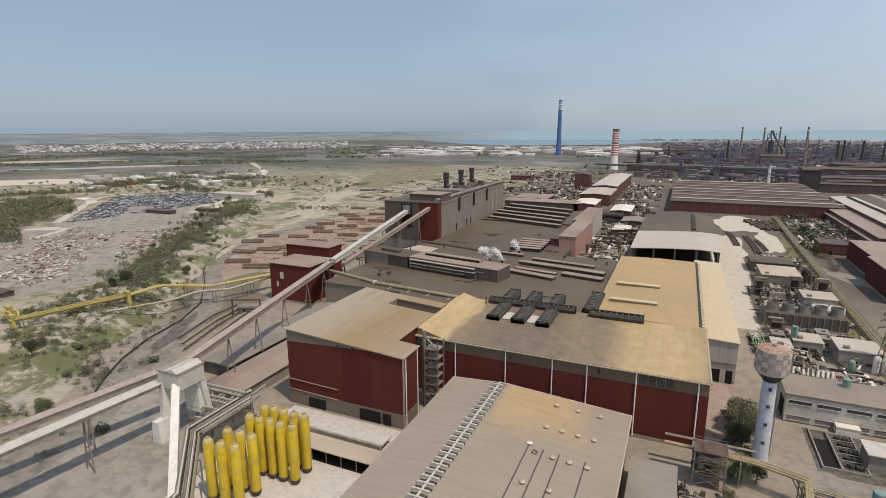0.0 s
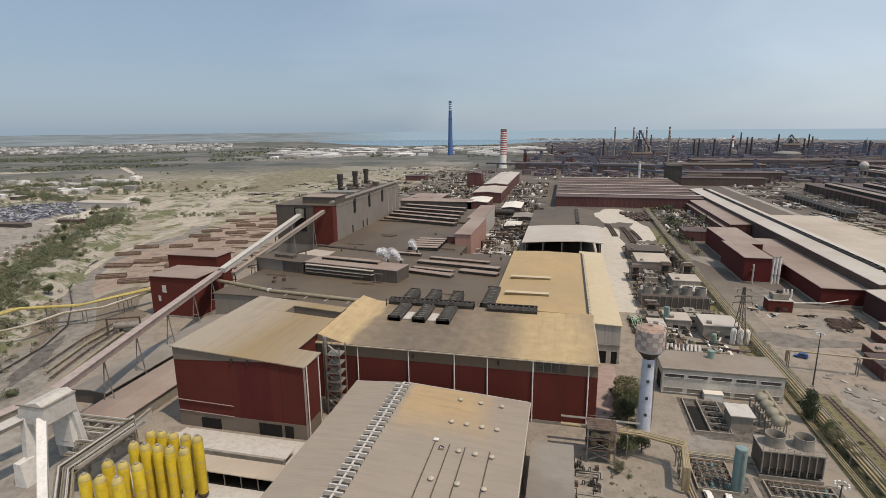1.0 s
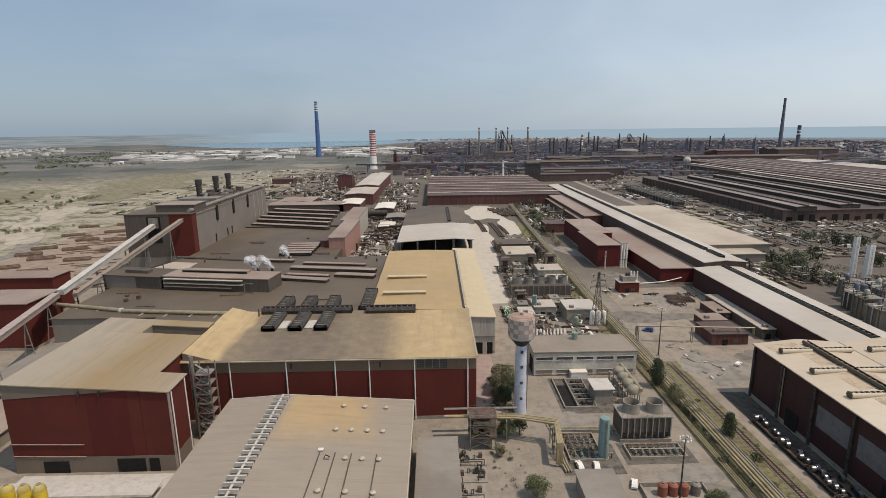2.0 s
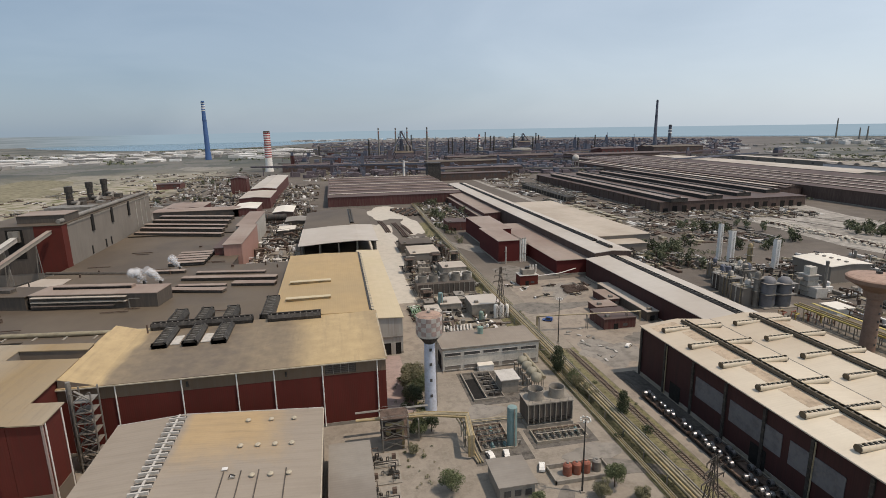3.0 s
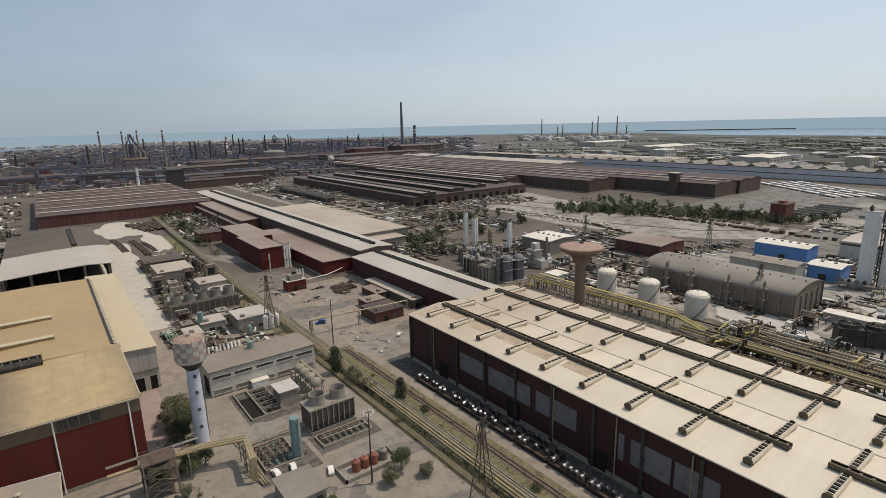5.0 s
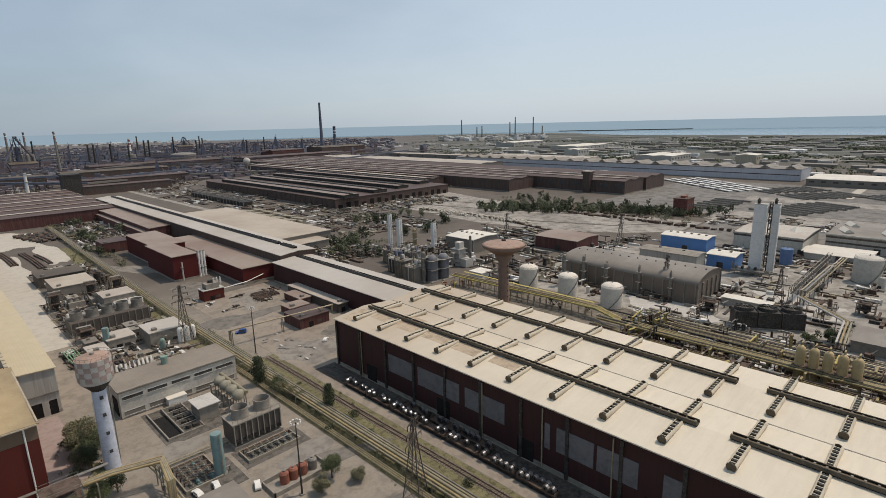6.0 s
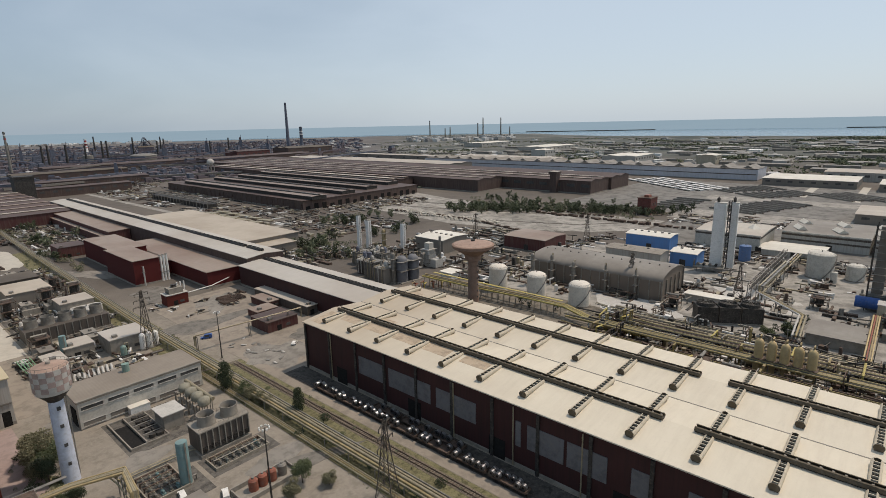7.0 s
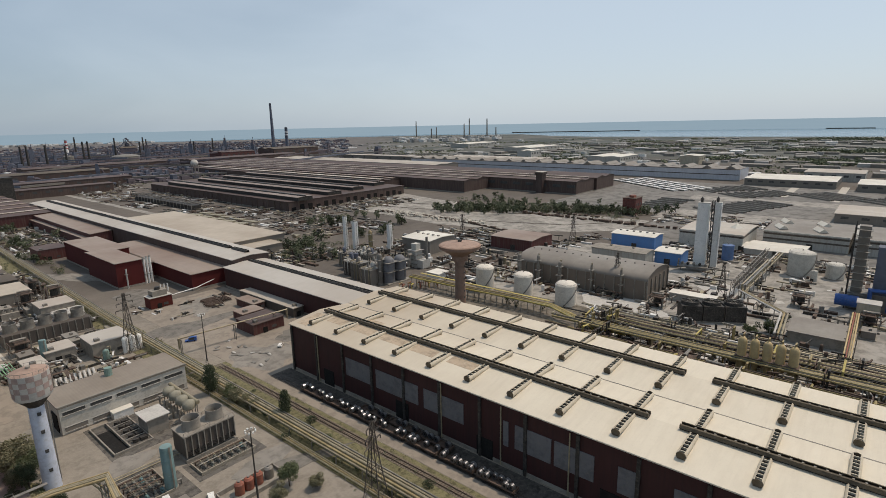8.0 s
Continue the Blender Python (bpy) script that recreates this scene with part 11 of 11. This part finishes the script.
# coils and pipe rows on the white sand
for x, y0, y1, n in ((46.5, 514, 578, 3), (60, 487, 562, 3), (68, 500, 545, 2)):
    for j in range(n):
        t = thing("pipe_row", x + j * 1.9, y0, 0.08, 0, "dark line of pipes lying on the sand", "pipe stock", "pipes on the sand")
        part("pipe", Geo().tube([(0, 0, 0.6), (-0.8, (y1 - y0) * 0.5, 0.6), (-3.0, (y1 - y0), 0.6)], 0.75, 8), M_RUST, t, "", True)
for k in range(34):
    x, y = 66 + (k % 5) * 5.4 + rf.uniform(-1, 1), 655 - (k // 5) * 8 + rf.uniform(-1, 1)
    t = thing("scrap_coil", x + (k // 5) * 2.0, y, 0.1, rf.uniform(-20, 20), "dark rusty coil lying on the sand", "coil", "coils on the sand")
    part("winding", Geo().cyl((-2.0, 0, 1.5), (2.0, 0, 1.5), 1.5, 12), M_RUST if k % 2 else M_DARKSTEEL, t, "", True)
# drifting steam over the sooty roofs
M_STEAM, nt_s, b_s = nodes_of("steam", 1.0)
b_s.inputs["Base Color"].default_value = (0.95, 0.95, 0.96, 1)
b_s.inputs["Alpha"].default_value = 0.17
for x, y, z, k in ((-107, 313, 18.5, 0.62), (-98, 311, 18.5, 0.6), (-97, 346, 17.5, 0.55)):
    g = Geo()
    for j in range(24):
        f_ = j / 23
        c = Vector((-9 * f_ + rf.gauss(0, 1.2), 2 * f_ + rf.gauss(0, 1.0), 1.5 + 9 * f_ + rf.gauss(0, 0.8))) * k
        r_ = (1.2 + 2.6 * f_) * k * rf.uniform(0.7, 1.2)
        g.lathe([(0.05, c.z - r_)] + [(r_ * math.sin(a), c.z - r_ * math.cos(a)) for a in (0.45, 0.9, 1.35, 1.8, 2.25, 2.7)] + [(0.05, c.z + r_)], 12, c.x, c.y)
    t = thing("steam_plume", x, y, z, 0, "small drifting white steam plume", "steam", "steam plumes")
    tagged(part("vapour", g, M_STEAM, t, "", True), "", "", "", "stuff")
    part("vent", Geo().cyl((0, 0, -6), (0, 0, 1.0), 0.8, 10), M_DARKSTEEL, t)

# far woods, towns, tank farm
def scatter_blocks(name, n, fx, mat, label, w=(6, 16), h=(4, 12), seed=1):
    r = random.Random(seed)
    g = Geo()
    for _ in range(n):
        x, y = fx(r)
        a, b, c = r.uniform(*w), r.uniform(*w), r.uniform(*h)
        g.box(x - a / 2, x + a / 2, y - b / 2, y + b / 2, 0, c)
    return tagged(part(name, g, mat), label, "town", "", "stuff")


def polar(b0, b1, d0, d1):
    def f(r):
        b, d = radians(r.uniform(b0, b1)), r.uniform(d0, d1)
        return d * math.sin(b), d * math.cos(b)
    return f


M_TOWN, nt_t, b_t = nodes_of("town_walls", 0.8)
gt = nt_t.nodes.new("ShaderNodeNewGeometry")
link(nt_t, ramp(nt_t, gt.outputs["Random Per Island"], ((0.0, (0.2, 0.19, 0.18)), (0.5, (0.42, 0.4, 0.37)), (1.0, (0.7, 0.69, 0.66)))), b_t.inputs["Base Color"])
scatter_blocks("far_town", 800, polar(-62, -34, 3000, 4300), M_TOWN, "pale far town on the plain", (9, 26), (4, 12), 2)
scatter_blocks("far_town", 260, polar(-4, 22, 4500, 4800), M_TOWN, "pale far city on the coast", (14, 34), (5, 13), 3)
scatter_blocks("far_sheds", 260, polar(-30, -2, 2000, 2900), M_TOWN, "pale far sheds and houses", (18, 70), (5, 10), 4)
scatter_blocks("far_sheds", 110, polar(30, 100, 1300, 2900), M_TOWN, "pale far sheds and stores", (10, 46), (3, 7), 5)
scatter_blocks("far_sheds", 46, polar(-58, -42, 1050, 1350), M_TOWN, "scattered pale houses among trees", (9, 26), (4, 8), 6)
scatter_blocks("far_sheds", 110, polar(46, 80, 1020, 1700), M_TOWN, "small far sheds among tree belts", (6, 22), (3, 7), 15)
scatter_blocks("tank_farm", 120, polar(45, 56, 2900, 3500), M_TOWN, "white tank farm by the coast", (16, 40), (8, 18), 7)
scatter_blocks("small_plant", 900, polar(-4, 34, 1150, 2500), M_HAZEBROWN, "small rusty plant of the far works", (5, 26), (2, 11), 8)
scatter_blocks("small_plant", 500, polar(0, 34, 1150, 2500), M_HAZESTEEL, "small grey plant of the far works", (4, 14), (3, 16), 9)
scatter_blocks("small_plant", 2600, polar(-2, 40, 1150, 3700), M_HAZEBROWN, "low rusty plant of the far works", (4, 24), (1.5, 8), 10)
scatter_blocks("small_plant", 1400, polar(-2, 40, 1300, 3900), M_HAZESTEEL, "low grey plant of the far works", (4, 24), (1.5, 9), 11)
scatter_blocks("small_plant", 300, polar(-2, 40, 1300, 3600), M_TOWN, "pale huts of the far works", (5, 20), (2, 7), 12)


def far_woods(n, fx, label, seed, s=(3.0, 6.5)):
    r = random.Random(seed)
    g = Geo()
    for _ in range(n):
        x, y = fx(r)
        if noise.noise((x * 0.0035, y * 0.0035, seed)) < 0.05:
            continue
        k = r.uniform(*s)
        for _ in range(7):
            c = Vector((x + r.uniform(-k, k), y + r.uniform(-k, k), r.uniform(0.3, 1.0) * k))
            a = Vector((r.gauss(0, 1), r.gauss(0, 1), r.gauss(0, 0.4))).normalized() * k * 0.6
            b = a.cross(Vector((r.gauss(0, 1), r.gauss(0, 1), r.gauss(0, 1)))).normalized() * k * 0.5
            g.add([c - a, c + b, c + a, c - b], [(0, 1, 2, 3)])
    return tagged(part("far_woods", g, M_SCRUB), label, "woods", "", "stuff")


far_woods(6000, polar(-68, -38, 1700, 3100), "dark far woods and hedges", 51, (1.8, 4.2))
far_woods(180, polar(-64, -34, 900, 1500), "scattered trees on the dry plain", 52, (2.0, 4.0))
far_woods(9000, polar(42, 104, 1100, 3000), "dark far tree belts and fields", 53, (1.8, 4.0))
far_woods(1200, polar(0, 40, 1100, 2600), "trees among the far works", 56, (1.6, 3.8))
far_woods(2600, polar(-36, 8, 1900, 3200), "dark far trees behind the works", 54)
far_woods(500, polar(30, 70, 800, 1150), "trees between the mill halls", 55, (2.0, 4.0))


def line_of(p, q, w):
    def f(r):
        k = r.random()
        return p[0] + (q[0] - p[0]) * k + r.gauss(0, w), p[1] + (q[1] - p[1]) * k + r.gauss(0, w)
    return f


for k, (p, q, w, n) in enumerate((((1817, 757), (2059, 472), 45, 1500), ((1393, 345), (1388, 60), 40, 1300), ((1826, 235), (1850, -80), 50, 1300), ((1180, 752), (1330, 420), 26, 800), ((2300, 900), (2500, 300), 40, 900),
                                  ((1560, 420), (1540, -60), 18, 700), ((2700, 700), (2750, -100), 40, 800), ((1120, 420), (1090, 140), 14, 500))):
    far_woods(n, line_of(p, q, w), "long dark tree belt on the plain", 60 + k, (3.0, 5.5))
rw = random.Random(97)
for name, mat, lab, n in (("far_sheds", M_ROOF_GREY, "many small grey far sheds on the plain", 150), ("far_sheds", M_BANDGREY, "many low dark far sheds on the plain", 130), ("far_sheds", M_CONCLIGHT, "scattered pale far sheds on the plain", 60)):
    g = Geo()
    for _ in range(n):
        x, y = rw.uniform(1080, 2700), rw.uniform(-450, 1150)
        if x > 2500 - y * 0.2:
            continue
        l, w, h = rw.uniform(8, 40), rw.uniform(6, 18), rw.uniform(3, 7)
        g.box(x - w, x + w, y - l, y + l, 0, h)
    tagged(part(name, g, mat), lab, "far buildings", "", "stuff")
for p, q, w in (((4050, 2610), (4530, 1680), 50), ((4820, 430), (4838, 150), 40)):
    d = (Vector(q) - Vector(p)).normalized() * w
    isl = Geo().slab([(p[0], p[1], 6), (q[0], q[1], 6), (q[0] + d.y, q[1] - d.x, 6), (p[0] + d.y, p[1] - d.x, 6)], 7)
    tagged(part("breakwater", isl, M_DARKSTEEL), "long dark breakwater out at sea", "breakwater", "", "structure")

tagged(part("scrub_growth", Wild.trees, M_SCRUB), "scattered green trees and scrub", "scrub", "", "stuff")
tagged(part("dark_growth", Wild.dark, M_LEAFDARK), "dense dark green far trees", "trees", "", "stuff")
tagged(part("dry_growth", Wild.dry, M_LEAFDRY), "scattered dry olive scrub", "scrub", "", "stuff")
for key, mat in (("steel", M_STEEL), ("rust", M_RUST), ("dark", M_DARKSTEEL), ("pale", M_CONC), ("pipe", M_PIPE), ("white", M_TOWER)):
    tagged(part("plant_litter", Wild.plant[key], mat), "small mixed plant and pipework between the halls", "plant equipment", "", "stuff")
